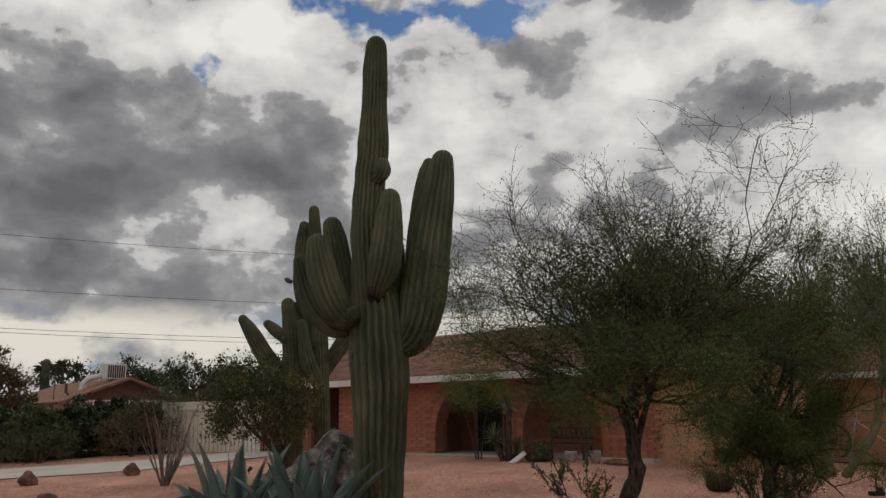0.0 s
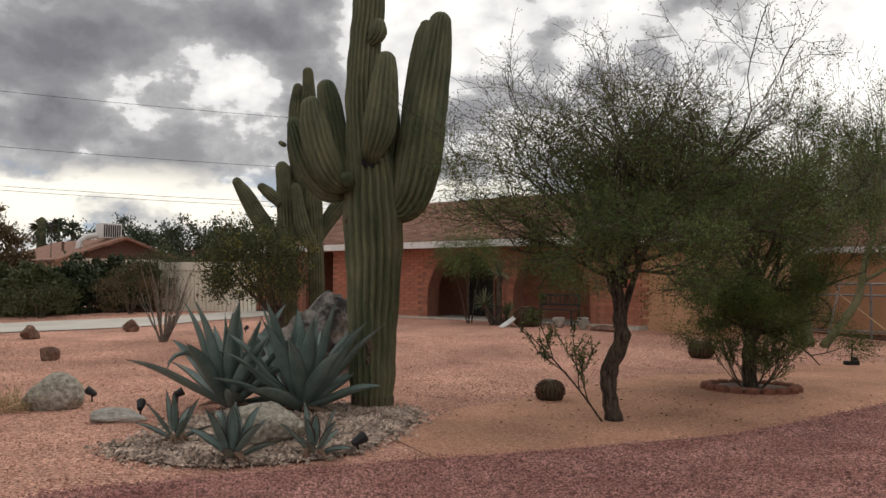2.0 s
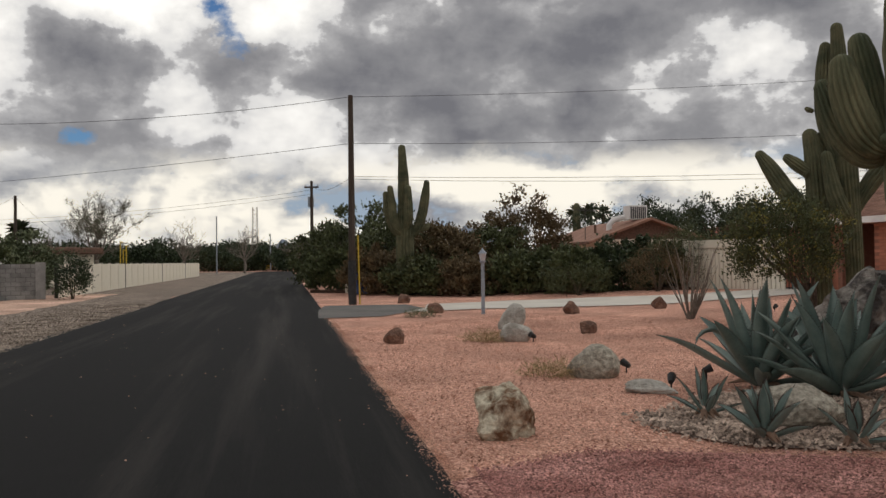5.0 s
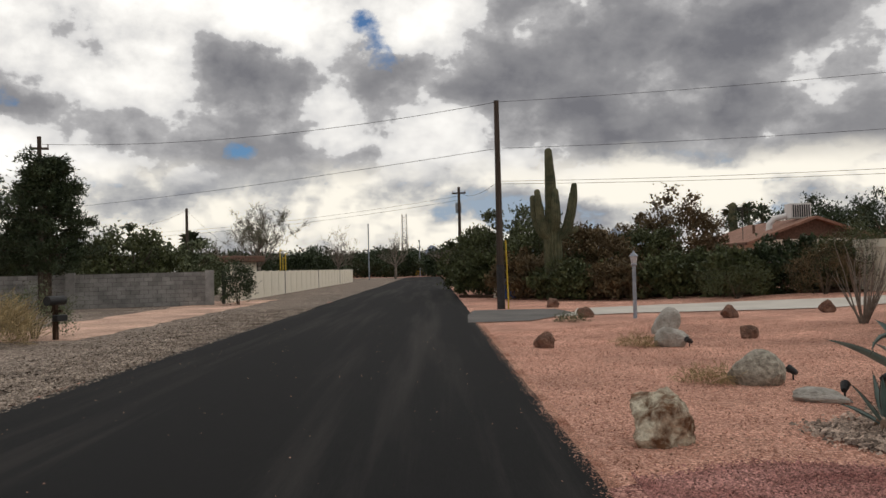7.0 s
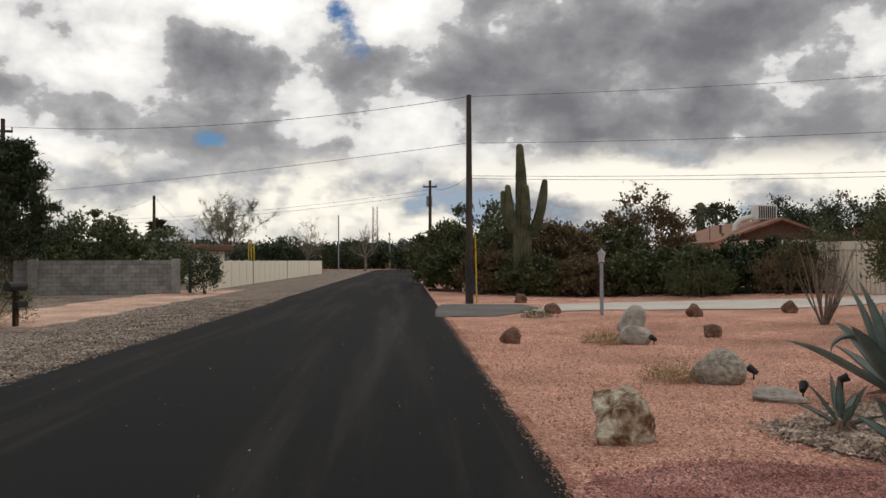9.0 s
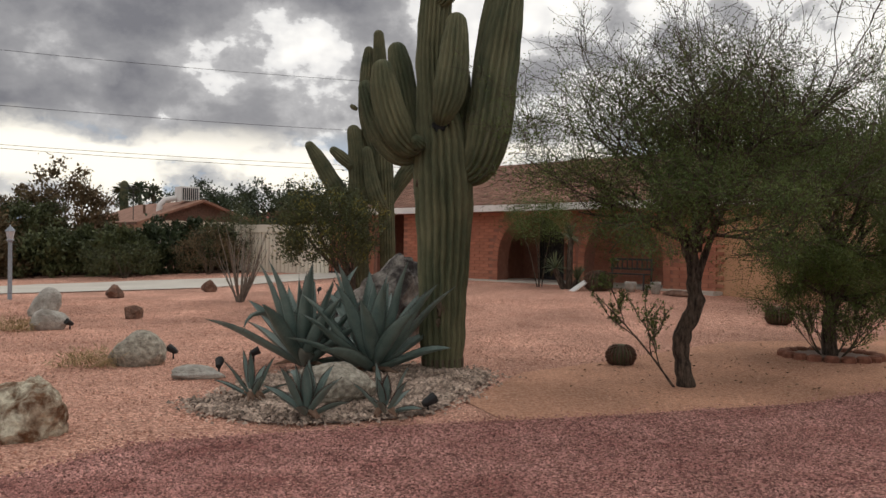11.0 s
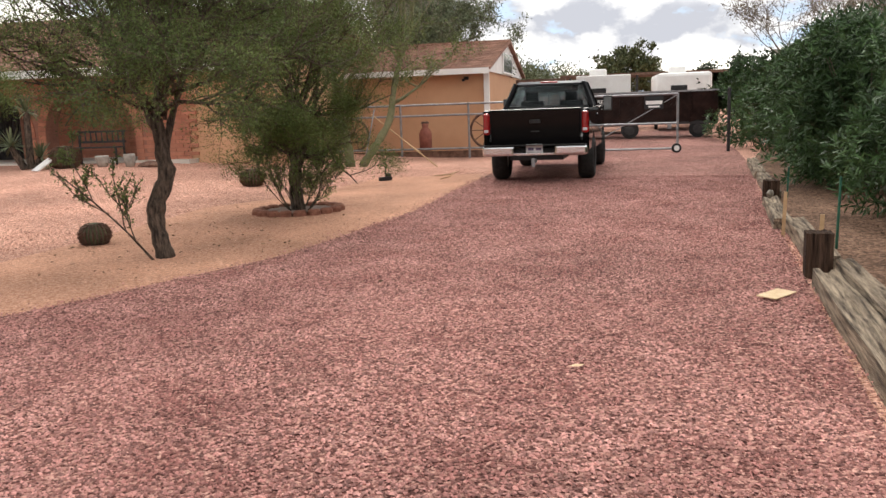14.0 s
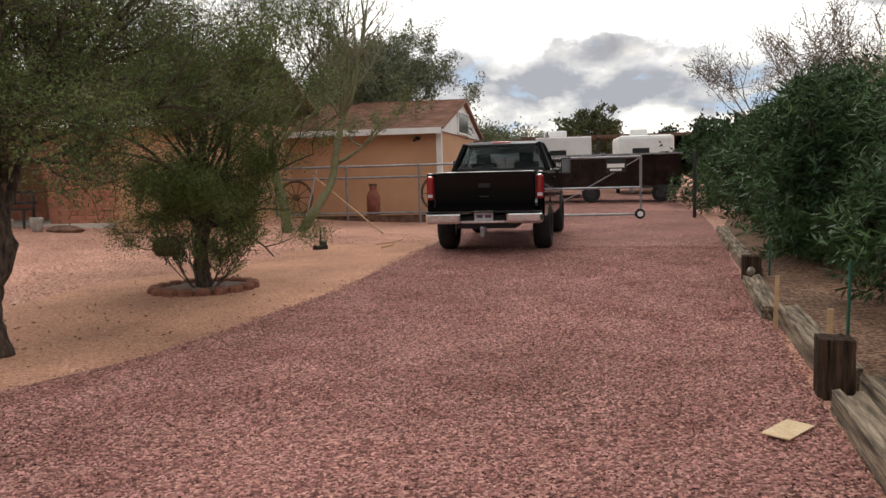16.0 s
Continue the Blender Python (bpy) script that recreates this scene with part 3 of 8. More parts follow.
def ground_sheet():
    """One sheet to the horizon: fine near the yard, coarse far off."""
    ax = sorted(set([-2500, -900, -400, -220] + list(np.arange(-130, -40, 6)) + list(np.arange(-40, 30, 0.75)) + list(np.arange(30, 120, 6)) + [220, 400, 900, 2500]))
    ay = sorted(set([-2500, -900, -300, -120, -60, -30] + list(np.arange(-16, 44, 0.75)) + list(np.arange(44, 160, 6)) + [220, 400, 900, 2500]))
    verts = []
    for y in ay:
        for x in ax:
            z = ground_z(x, y)
            n = 0.6 * x + 0.8 * y
            near = ss((30 - abs(y - 12)) / 10) * ss((40 - abs(x + 5)) / 10)
            if n > 2.2:
                z += near * (0.006 * noise.noise(Vector((x * 0.45, y * 0.45, 2))) + 0.003 * noise.noise(Vector((x * 1.6, y * 1.6, 5))))
            verts.append((x, y, z - 0.012))
    w = len(ax)
    faces = [(j * w + i, j * w + i + 1, (j + 1) * w + i + 1, (j + 1) * w + i) for j in range(len(ay) - 1) for i in range(w - 1)]
    ob = geo("ground", verts, faces, "granite", None, "pink decomposed granite covering the desert front yard", True)
    return tagged(ob, "", "ground", "", "structure")


ground_sheet()


def strip(name, l0, l1, n0, n1, lift, material, label, wob=0.0, step=4.0, category="road"):
    """A strip along the street with slightly ragged edges."""
    verts, faces = [], []
    k = int((l1 - l0) / step)
    for i in range(k + 1):
        l = l0 + (l1 - l0) * i / k
        a = n0 + wob * noise.noise(Vector((l * 0.7, n0, 1)))
        b = n1 + wob * noise.noise(Vector((l * 0.7, n1, 4)))
        for j in range(5):
            n = a + (b - a) * j / 4
            x, y = road_xy(l, n)
            verts.append((x, y, lift + 0.05 * (1 - ((j - 2) / 2) ** 2) * (name == "road")))
    for i in range(k):
        for j in range(4):
            faces.append((i * 5 + j, (i + 1) * 5 + j, (i + 1) * 5 + j + 1, i * 5 + j + 1))
    faces = [f[::-1] for f in faces]
    ob = geo(name, verts, faces, material, None, label, True)
    return tagged(ob, "", category, "", "structure")


strip("road", -150, 60, -4.4, 1.87, 0.0, "asphalt", "dark asphalt street with a dusty crown", 0.05, 0.45)
strip("verge", -150, 60, -22, -4.3, -0.008, "shoulder", "dusty gravel shoulder along the street", 0.5, 1.5, "ground")
strip("far_yard", -46, -20, -11.5, -8.0, -0.002, "paleyard", "raked sandy ground before a block wall", 0.4, 1.0, "ground")

DRIVE_EDGE = [(-3.25, 4.75), (-3.12, 5.7), (-2.95, 6.2), (-2.35, 6.65), (-0.85, 7.55), (0.6, 8.3), (1.3, 8.75), (2.3, 9.35), (3.0, 10.0), (3.9, 11.0), (5.0, 12.2), (6.2, 13.9), (7.3, 15.4), (8.4, 16.9), (10.4, 20.0)]
CURB_LINE = [(2.6, 1.5), (4.4, 3.7), (6.1, 5.75), (9.5, 9.85), (15.0, 16.4), (17.0, 18.9)]
drive_outline = [tuple(p) for p in bend(DRIVE_EDGE, 3)] + [(13, 24), (18, 32), (27, 34), (20, 23)] + [tuple(p) for p in CURB_LINE[::-1]] + [(4.6, -1.3), (0.8, 1.72)]
sheet("driveway", drive_outline, 0.006, "maroon", 0.8, "driveway of maroon crushed gravel", "driveway", 0.006)
sheet("tree_soil", [(2.2, 9.1), (3.6, 10.5), (5.6, 12.7), (7.6, 15.6), (8.6, 17.6), (6.4, 18.2), (4.4, 15.8), (2.2, 14.6), (0.6, 12.2), (-0.6, 10.6), (-0.9, 8.6), (-0.4, 7.8), (0.9, 8.4)], 0.0, "soil", 0.7, "bare tan soil under the mesquite trees", "ground", 0.002)
sheet("hedge_soil", [(2.9, 1.2), (6.3, 5.7), (9.7, 9.8), (15.2, 16.3), (19, 20), (24, 18), (14, 6), (8, -1)], 0.03, "hedgesoil", 1.0, "leaf-littered brown soil beneath the hedge, its colour darkened for shade", "ground", 0.03)
sheet("concrete_drive", [(-17.2, 18.2), (-16.3, 20.9), (-14.5, 22.7), (-11.6, 23.9), (-9.4, 26.2), (-8.0, 28.5), (-9.2, 31.5), (-12.7, 27.6), (-16.2, 26.8), (-18.7, 25.2), (-19.8, 21.9), (-18.2, 20.1)], 0.012, "concrete", 0.8, "pale concrete driveway curving to the house", "driveway")
sheet("driveway_apron", [(-17.3, 14.95), (-16.4, 16.5), (-17.1, 18.1), (-18.2, 20.1), (-20.4, 21.4), (-22.2, 19.2), (-20.2, 17.3)], 0.010, "apron", 0.8, "worn asphalt apron between street and drive", "driveway")
BED = [(-3.65, 7.5), (-3.55, 8.4), (-3.7, 9.3), (-3.2, 10.3), (-2.0, 11.0), (-1.0, 10.9), (-0.7, 10.0), (-0.85, 8.8), (-0.95, 7.9), (-1.5, 7.35), (-2.1, 7.05), (-2.8, 7.05)]
BED = [(-2.0 + (p[0] + 2.0) * 0.86, 8.5 + (p[1] - 8.5) * 0.9) for p in BED]
sheet("planting_bed", [tuple(p) for p in bend(BED + BED[:1], 2)[:-1]], 0.002, "bedsoil", 0.5, "planting bed mulched with grey pebbles", "ground", 0.004)


def inside(x, y, poly):
    """Which of the places, arrays or single numbers, lie inside an outline."""
    x, y = np.asarray(x, float), np.asarray(y, float)
    hit = np.zeros(x.shape, bool)
    for (x0, y0), (x1, y1) in zip(poly, poly[1:] + poly[:1]):
        if y0 != y1:
            hit ^= ((y0 > y) != (y1 > y)) & (x < (x1 - x0) * (y - y0) / (y1 - y0) + x0)
    return hit


def pebbles(name, rng, places, size, material, label, squash=0.6, parent=None):
    """Loose stones: small uneven lumps, all in one array mesh."""
    c = np.array(places)
    n = len(c)
    base = np.array([(1, 0, 0), (0, 1, 0), (-1, 0, 0), (0, -1, 0), (0, 0, 1.0)])
    tri = np.array([(0, 1, 4), (1, 2, 4), (2, 3, 4), (3, 0, 4)])
    v = base[None] * (0.65 + 0.7 * rng.random((n, 5, 1)))
    v[:, :, 2] *= squash
    ang = rng.random(n) * 6.28
    ca, sa_ = np.cos(ang)[:, None], np.sin(ang)[:, None]
    tilt = rng.normal(size=(n, 1)) * 0.5
    x, y, z = v[:, :, 0] * ca - v[:, :, 1] * sa_, v[:, :, 0] * sa_ + v[:, :, 1] * ca, v[:, :, 2]
    x, z = x * np.cos(tilt) - z * np.sin(tilt), x * np.sin(tilt) + z * np.cos(tilt)
    sz = size * (0.55 + 0.9 * rng.random((n, 1)))
    v = np.stack([x * sz + c[:, :1], y * sz + c[:, 1:2], z * sz + c[:, 2:3]], 2).reshape(-1, 3)
    f = (tri[None] + (np.arange(n) * 5)[:, None, None]).reshape(-1, 3)
    ob = geo(name, v, f, material, parent)
    return tagged(ob, label, "gravel", "", "stuff")


rng = np.random.default_rng(3)
# thick near the street end, thinning up the drive, with a ragged edge
d, w = rng.random(420000) ** 1.8 * 16, rng.uniform(-8, 8, 420000)
x, y = 1.6 + 0.63 * d + 0.78 * w, 1.2 + 0.78 * d - 0.62 * w
ok = inside(x + rng.normal(size=x.size) * 0.10, y + rng.normal(size=x.size) * 0.10, drive_outline)
x, y = x[ok][:190000], y[ok][:190000]
pebbles("drive_gravel", rng, np.stack([x, y, np.full(x.size, 0.009)], 1), 0.0105, "stones", "loose maroon crushed stones on the driveway", 0.75)
x, y = rng.uniform(-4, -0.4, 26000), rng.uniform(6.8, 11.2, 26000)
ok = inside(x + rng.normal(size=x.size) * 0.12, y + rng.normal(size=x.size) * 0.12, BED)
pebbles("bed_pebbles", rng, np.stack([x, y, 0.010 + 0.02 * rng.random(x.size)], 1)[ok], 0.022, "pebble", "grey and buff pebbles mulching the agave bed", 0.75)
x, y = rng.uniform(-14, 9, 90000), rng.uniform(3.0, 20, 90000)
ok = (0.6 * x + 0.8 * y > 1.8) & ~inside(x, y, drive_outline) & ~inside(x, y, BED)
x, y = x[ok], y[ok]
pebbles("granite_grit", rng, np.array([(a, b, ground_z(a, b) - 0.006) for a, b in zip(x, y)]), 0.0115, "grit", "coarse pink granite chips over the yard", 0.7)
# pink chips spilt over the street's edge, thinning towards its middle, and a few pale ones farther in
l, n = rng.uniform(-26, 2, 30000), 1.97 - np.abs(rng.normal(size=30000)) * 0.075
l2, n2 = rng.uniform(-22, 3, 260), rng.uniform(-4.0, 1.6, 260)
l, n = np.concatenate([l, l2]), np.concatenate([n, n2])
x, y = road_xy(l, n)
pebbles("spilt_chips", rng, np.stack([x, y, 0.05 * (1 - ((n + 1.265) / 3.135) ** 2).clip(0, 1) - 0.002], 1), 0.0075, "grit", "pink chips spilt over the edge of the asphalt", 0.7)
x, y = road_xy(rng.uniform(-34, 0, 26000), -4.35 - np.abs(rng.normal(size=26000)) * 1.3 + 0.12)
pebbles("shoulder_stones", rng, np.stack([x, y, np.full(x.size, -0.004)], 1), 0.022, "shoulderstone", "loose grey stones on the dusty shoulder", 0.6)

# ---- the brick house ----
ARCHES = [(0.0, 2.8, 0.66), (3.3, 5.85, 0.70)]        # left jamb, right jamb, springing height
house = thing("brick_house", -3.3, 26.47, 0.42, -33, "low slump-block ranch house with arched porch and brown shingle roof", "house")
WALL_TOP = 2.32


def arch_wall():
    prof = [(-4.43, -0.5), (0, -0.5)]
    for a, b, s in ARCHES:
        c, r = (a + b) / 2, (b - a) / 2
        if prof[-1][0] != a:
            prof.append((a, -0.5))
        prof += [(c - r * math.cos(radians(k)), s + r * math.sin(radians(k))) for k in range(0, 181, 9)]
        prof.append((b, -0.5))
    prof += [(7.25, -0.5), (7.25, WALL_TOP), (-4.43, WALL_TOP)]
    bm = bmesh.new()
    f = bm.faces.new([bm.verts.new((x, 0, z)) for x, z in prof])
    ex = bmesh.ops.extrude_face_region(bm, geom=[f])
    bmesh.ops.translate(bm, verts=[v for v in ex["geom"] if isinstance(v, bmesh.types.BMVert)], vec=(0, 0.5, 0))
    bmesh.ops.recalc_face_normals(bm, faces=bm.faces)
    return part("front_wall", bm, "mortar", house, "red slump-block wall with two round arches")


def open_at(x, z):
    for a, b, s in ARCHES:
        c, r = (a + b) / 2, (b - a) / 2 + 0.2
        if a - 0.02 < x < b + 0.02 and z < s:
            return True
        if z >= s - 0.05 and (x - c) ** 2 + (z - s) ** 2 < r * r:
            return True
    return -2.7 < x < -1.5 and 0.9 < z < 2.0


front_wall = arch_wall()
loose = []
brick_places = []
for row in range(23):
    z = row * 0.1016 + 0.05
    x = -4.43 + (0.2 if row % 2 else 0.0)
    while x < 7.2:
        w = 0.395
        cx = x + w / 2
        if not any(open_at(cx + d, z) for d in (-0.17, 0, 0.17)):
            brick_places.append((cx, z))
        x += 0.4064
proto = mesh_of("brick", *[list(q) for q in ([(sx * 0.192, sy * 0.02, sz * 0.045) for sx in (-1, 1) for sy in (-1, 1) for sz in (-1, 1)], [(0, 1, 3, 2), (4, 6, 7, 5), (0, 4, 5, 1), (2, 3, 7, 6), (0, 2, 6, 4), (1, 5, 7, 3)])], "brick")
rest = []
for cx, z in brick_places:
    if cx > 2.4:
        o = len(rest)
        rest.append(([(cx + sx * 0.192, -0.001 + sy * 0.02, z + sz * 0.045) for sx in (-1, 1) for sy in (-1, 1) for sz in (-1, 1)], [(0, 1, 3, 2), (4, 6, 7, 5), (0, 4, 5, 1), (2, 3, 7, 6), (0, 2, 6, 4), (1, 5, 7, 3)]))
v, f = join(rest)
tagged(geo("brickwork", v, f, "brick", front_wall), "", "", "", "stuff")
ring = []
for a, b, s in ARCHES:
    c, r = (a + b) / 2, (b - a) / 2
    for k in range(0, 36):
        t0, t1 = radians(k * 5 + 0.5), radians(k * 5 + 4.5)
        q = []
        for y in (-0.03, 0.1):
            for rr, t in ((r, t0), (r, t1), (r + 0.2, t1), (r + 0.2, t0)):
                q.append((c - rr * math.cos(t), y, min(s + rr * math.sin(t), WALL_TOP)))
        ring.append((q, [(0, 1, 2, 3), (7, 6, 5, 4), (0, 4, 5, 1), (1, 5, 6, 2), (2, 6, 7, 3), (3, 7, 4, 0)]))
    for k in range(int((s + 0.02) / 0.1016)):
        for x0 in (a, b):
            ring.append(([(x0 + sx * 0.1 + (0.1 if x0 == b else -0.1), sy * 0.03, k * 0.1016 + 0.05 + sz * 0.045) for sx in (-1, 1) for sy in (-1, 1) for sz in (-1, 1)], [(0, 1, 3, 2), (4, 6, 7, 5), (0, 4, 5, 1), (2, 3, 7, 6), (0, 2, 6, 4), (1, 5, 7, 3)]))
v, f = join(ring)
tagged(geo("arch_ring", v, f, "brick", front_wall), "ring of bricks framing each arch", "", "", "stuff")

# porch behind the arches, its floor, back wall, door and window
part("porch_floor", boxes((3.0, 0.85, -0.04, 9.0, 2.6, 0.12)), "concrete", house)
part("porch_back_wall", boxes((1.4, 1.95, 0.9, 11.7, 0.2, 2.9), (7.1, 1.0, 0.9, 0.25, 1.8, 2.9), (-0.6, 1.0, 0.9, 0.2, 1.8, 2.9)), "mortar", house, "shaded block wall of the porch")
rows = []
for row in range(22):
    for k in range(16):
        cx = 1.7 + k * 0.4064 + (0.2 if row % 2 else 0)
        if cx < 6.8:
            rows.append(([(cx + sx * 0.192, 1.845 + sy * 0.012, row * 0.1016 + 0.06 + sz * 0.045) for sx in (-1, 1) for sy in (-1, 1) for sz in (-1, 1)], [(0, 1, 3, 2), (4, 6, 7, 5), (0, 4, 5, 1), (2, 3, 7, 6), (0, 2, 6, 4), (1, 5, 7, 3)]))
v, f = join(rows)
tagged(geo("porch_brickwork", v, f, "brick", house), "", "", "", "stuff")
door = part("front_door", boxes((0.75, 1.80, 1.02, 1.0, 0.06, 2.05)), "iron", house, "dark iron security door")
part("door_grille", boxes(*[(0.35 + k * 0.1, 1.755, 1.02, 0.018, 0.02, 1.9) for k in range(9)], *[(0.75, 1.755, z, 0.9, 0.02, 0.04) for z in (0.1, 0.75, 1.4, 1.95)]), "iron", door)
# frame in the dark mortar tone: porch shade put into its colour
part("door_frame", boxes((0.21, 1.8, 1.05, 0.08, 0.1, 2.1), (1.29, 1.8, 1.05, 0.08, 0.1, 2.1), (0.75, 1.8, 2.1, 1.16, 0.1, 0.07)), "mortar", door)
win = part("front_window", boxes((-2.1, 0.0, 1.45, 1.16, 0.06, 1.06)), "glassy", house, "dark window with iron shutters")
part("window_frame", boxes((-2.7, -0.03, 1.45, 0.06, 0.08, 1.14), (-1.5, -0.03, 1.45, 0.06, 0.08, 1.14), (-2.1, -0.03, 0.9, 1.2, 0.1, 0.06), (-2.1, -0.03, 2.0, 1.2, 0.08, 0.06), (-2.1, -0.03, 1.45, 0.04, 0.06, 1.1)), "iron", win)
part("shutter", boxes((-1.33, -0.045, 1.45, 0.22, 0.04, 1.1)), "iron", win)
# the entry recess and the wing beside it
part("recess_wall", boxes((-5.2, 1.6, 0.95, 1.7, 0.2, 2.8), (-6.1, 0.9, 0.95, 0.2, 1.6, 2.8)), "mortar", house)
# near-black slab: the shade of the dark gap is put into its colour
part("recess_door", boxes((-5.0, 1.46, 1.0, 1.0, 0.06, 2.0)), "dark", house, "near-black panel painting the shade in the recess gap")
part("wing_wall", boxes((-7.6, 0.35, 0.95, 2.9, 0.25, 2.8)), "brick", house)
part("side_wall", boxes((-9.1, 5.2, 0.95, 0.25, 9.9, 2.8)), "mortar", house)
part("rear_wall", boxes((0.2, 10.1, 0.9, 18.4, 0.25, 2.9)), "mortar", house)
part("stucco_side_wall", boxes((9.45, 5.2, 0.9, 0.25, 9.9, 2.9)), "tan", house)
part("stucco_addition", boxes((8.42, 0.16, 0.9, 2.33, 0.25, 2.84)), "tan", house, "tan stucco wall of the addition")
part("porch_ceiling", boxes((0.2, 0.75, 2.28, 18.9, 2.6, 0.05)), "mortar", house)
EAVE, RIDGE = (-0.6, 2.36), (5.0, 4.22)


def gable_roof(parent, x0, x1, eave, ridge, back, rowlen, tab):
    dv, dz = ridge[0] - eave[0], ridge[1] - eave[1]
    ln = math.hypot(dv, dz)
    nv, nz = -dz / ln, dv / ln
    k = int(ln / rowlen)
    rr = random.Random(5)
    verts, faces = [], []
    for i in range(k):
        a, b = i / k, min((i + 1.25) / k, 1.0)
        off = rr.random() * tab
        x = x0 - off
        while x < x1:
            xa, xb = max(x, x0), min(x + tab - 0.006, x1)
            if xb > xa + 0.02:
                h = 0.022 + rr.random() * 0.006
                q = [(xa, eave[0] + dv * a + nv * h, eave[1] + dz * a + nz * h), (xb, eave[0] + dv * a + nv * h, eave[1] + dz * a + nz * h),
                     (xb, eave[0] + dv * b + nv * 0.004, eave[1] + dz * b + nz * 0.004), (xa, eave[0] + dv * b + nv * 0.004, eave[1] + dz * b + nz * 0.004),
                     (xa, eave[0] + dv * a, eave[1] + dz * a), (xb, eave[0] + dv * a, eave[1] + dz * a)]
                o = len(verts)
                verts += q
                faces += [(o, o + 1, o + 2, o + 3), (o + 4, o + 5, o + 1, o)]
            x += tab
    roof = geo("roof", [(x0, *eave), (x1, *eave), (x1, *ridge), (x0, *ridge), (x1, *back), (x0, *back), (x0, eave[0], eave[1] - 0.05), (x1, eave[0], eave[1] - 0.05), (x1, back[0], back[1] - 0.05), (x0, back[0], back[1] - 0.05), (x0, ridge[0], ridge[1] - 0.12), (x1, ridge[0], ridge[1] - 0.12)],
               [(0, 1, 2, 3), (3, 2, 4, 5), (6, 10, 11, 7), (10, 9, 8, 11), (0, 6, 7, 1), (5, 4, 8, 9), (0, 3, 10, 6), (3, 5, 9, 10), (1, 7, 11, 2), (2, 11, 8, 4)], "shingle", parent, "brown asphalt shingle roof")
    tagged(geo("shingle_field", verts, faces, "shingle", roof), "", "", "", "stuff")
    return roof


gable_roof(house, -9.6, 9.7, EAVE, RIDGE, (10.6, 2.36), 0.16, 0.36)
part("fascia", boxes((0.05, -0.62, 2.24, 19.3, 0.04, 0.2)), "white", house, "white fascia board")
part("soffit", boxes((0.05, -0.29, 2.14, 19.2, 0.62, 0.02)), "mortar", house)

# garage set back behind the fence, gable end to the drive
garage = thing("garage", -3.3, 26.47, 0.28, -33, "tan stucco garage with white gable and brown shingles", "garage")
GU, GV, GH = 14.0, 6.2, 2.24
for nm, sp in (("front_wall", (GU - 3.3, GV + 0.12, 0.9, 6.6, 0.24, 2.66)), ("end_wall", (GU - 0.12, GV + 5.3, 0.9, 0.24, 10.1, 2.66)), ("rear_wall", (GU - 3.3, GV + 10.5, 0.9, 6.6, 0.24, 2.66)), ("inner_wall", (GU - 6.5, GV + 5.3, 0.9, 0.24, 10.1, 2.66))):
    part(nm, boxes(sp), "tan", garage)
gab = geo("gable_panel", [(GU + 0.06, GV - 0.35, GH), (GU + 0.06, GV + 10.95, GH), (GU + 0.06, GV + 5.3, GH + 1.2), (GU - 0.01, GV - 0.35, GH), (GU - 0.01, GV + 10.95, GH), (GU - 0.01, GV + 5.3, GH + 1.2)], [(0, 1, 2), (5, 4, 3), (0, 3, 4, 1), (1, 4, 5, 2), (2, 5, 3, 0)], "white", garage, "white boarded gable")
part("gable_window", boxes((GU + 0.08, GV + 5.2, GH + 0.42, 0.04, 2.9, 0.66)), "glassy", gab)
for nm, sp in (("window_jamb", (GU + 0.09, GV + 3.7, GH + 0.42, 0.06, 0.1, 0.72)), ("window_jamb", (GU + 0.09, GV + 6.7, GH + 0.42, 0.06, 0.1, 0.72)), ("window_head", (GU + 0.09, GV + 5.2, GH + 0.78, 0.06, 3.1, 0.06)), ("window_sill", (GU + 0.09, GV + 5.2, GH + 0.06, 0.06, 3.1, 0.06))):
    part(nm, boxes(sp), "white", gab)
part("corner_trim", boxes((GU + 0.01, GV + 0.0, 0.9, 0.16, 0.16, 2.64)), "white", garage)
part("corner_trim", boxes((GU + 0.02, GV + 10.5, 0.9, 0.05, 0.14, 2.64)), "white", garage)
gable_roof(garage, 7.0, GU + 0.2, (GV - 0.45, GH + 0.08), (GV + 5.3, GH + 1.28), (GV + 11.05, GH + 0.08), 0.16, 0.36)
part("fascia", boxes((GU - 3.4, GV - 0.48, GH, 7.1, 0.04, 0.17)), "white", garage)
part("flood_lamp", boxes((GU - 0.6, GV - 0.08, GH - 0.2, 0.14, 0.14, 0.1), (GU - 0.68, GV - 0.14, GH - 0.25, 0.08, 0.1, 0.08), bevel=0.01), "plastic", garage, "twin outdoor flood lamp")

# ---- saguaros ----
def cactus_arm(points, ribs, amp=0.13, steps=7, tip=True):
    """points: x, y, z, radius along the stem; old growth bands swell and pinch it a little."""
    q = bend(points, steps)
    rad = [p[3] * (1 + 0.035 * noise.noise(Vector((p[0] * 3, ribs, p[2] * 3.2)))) for p in q]
    v, f = tube([tuple(p[:3]) for p in q], rad, ribs * 6, ribs, amp, tip)
    lead = max(p[3] for p in points)
    return [p + Vector((noise.noise(p * 3.5), noise.noise(p * 3.5 + Vector((7, 3, 1))), 0)) * lead * 0.05 for p in v], f


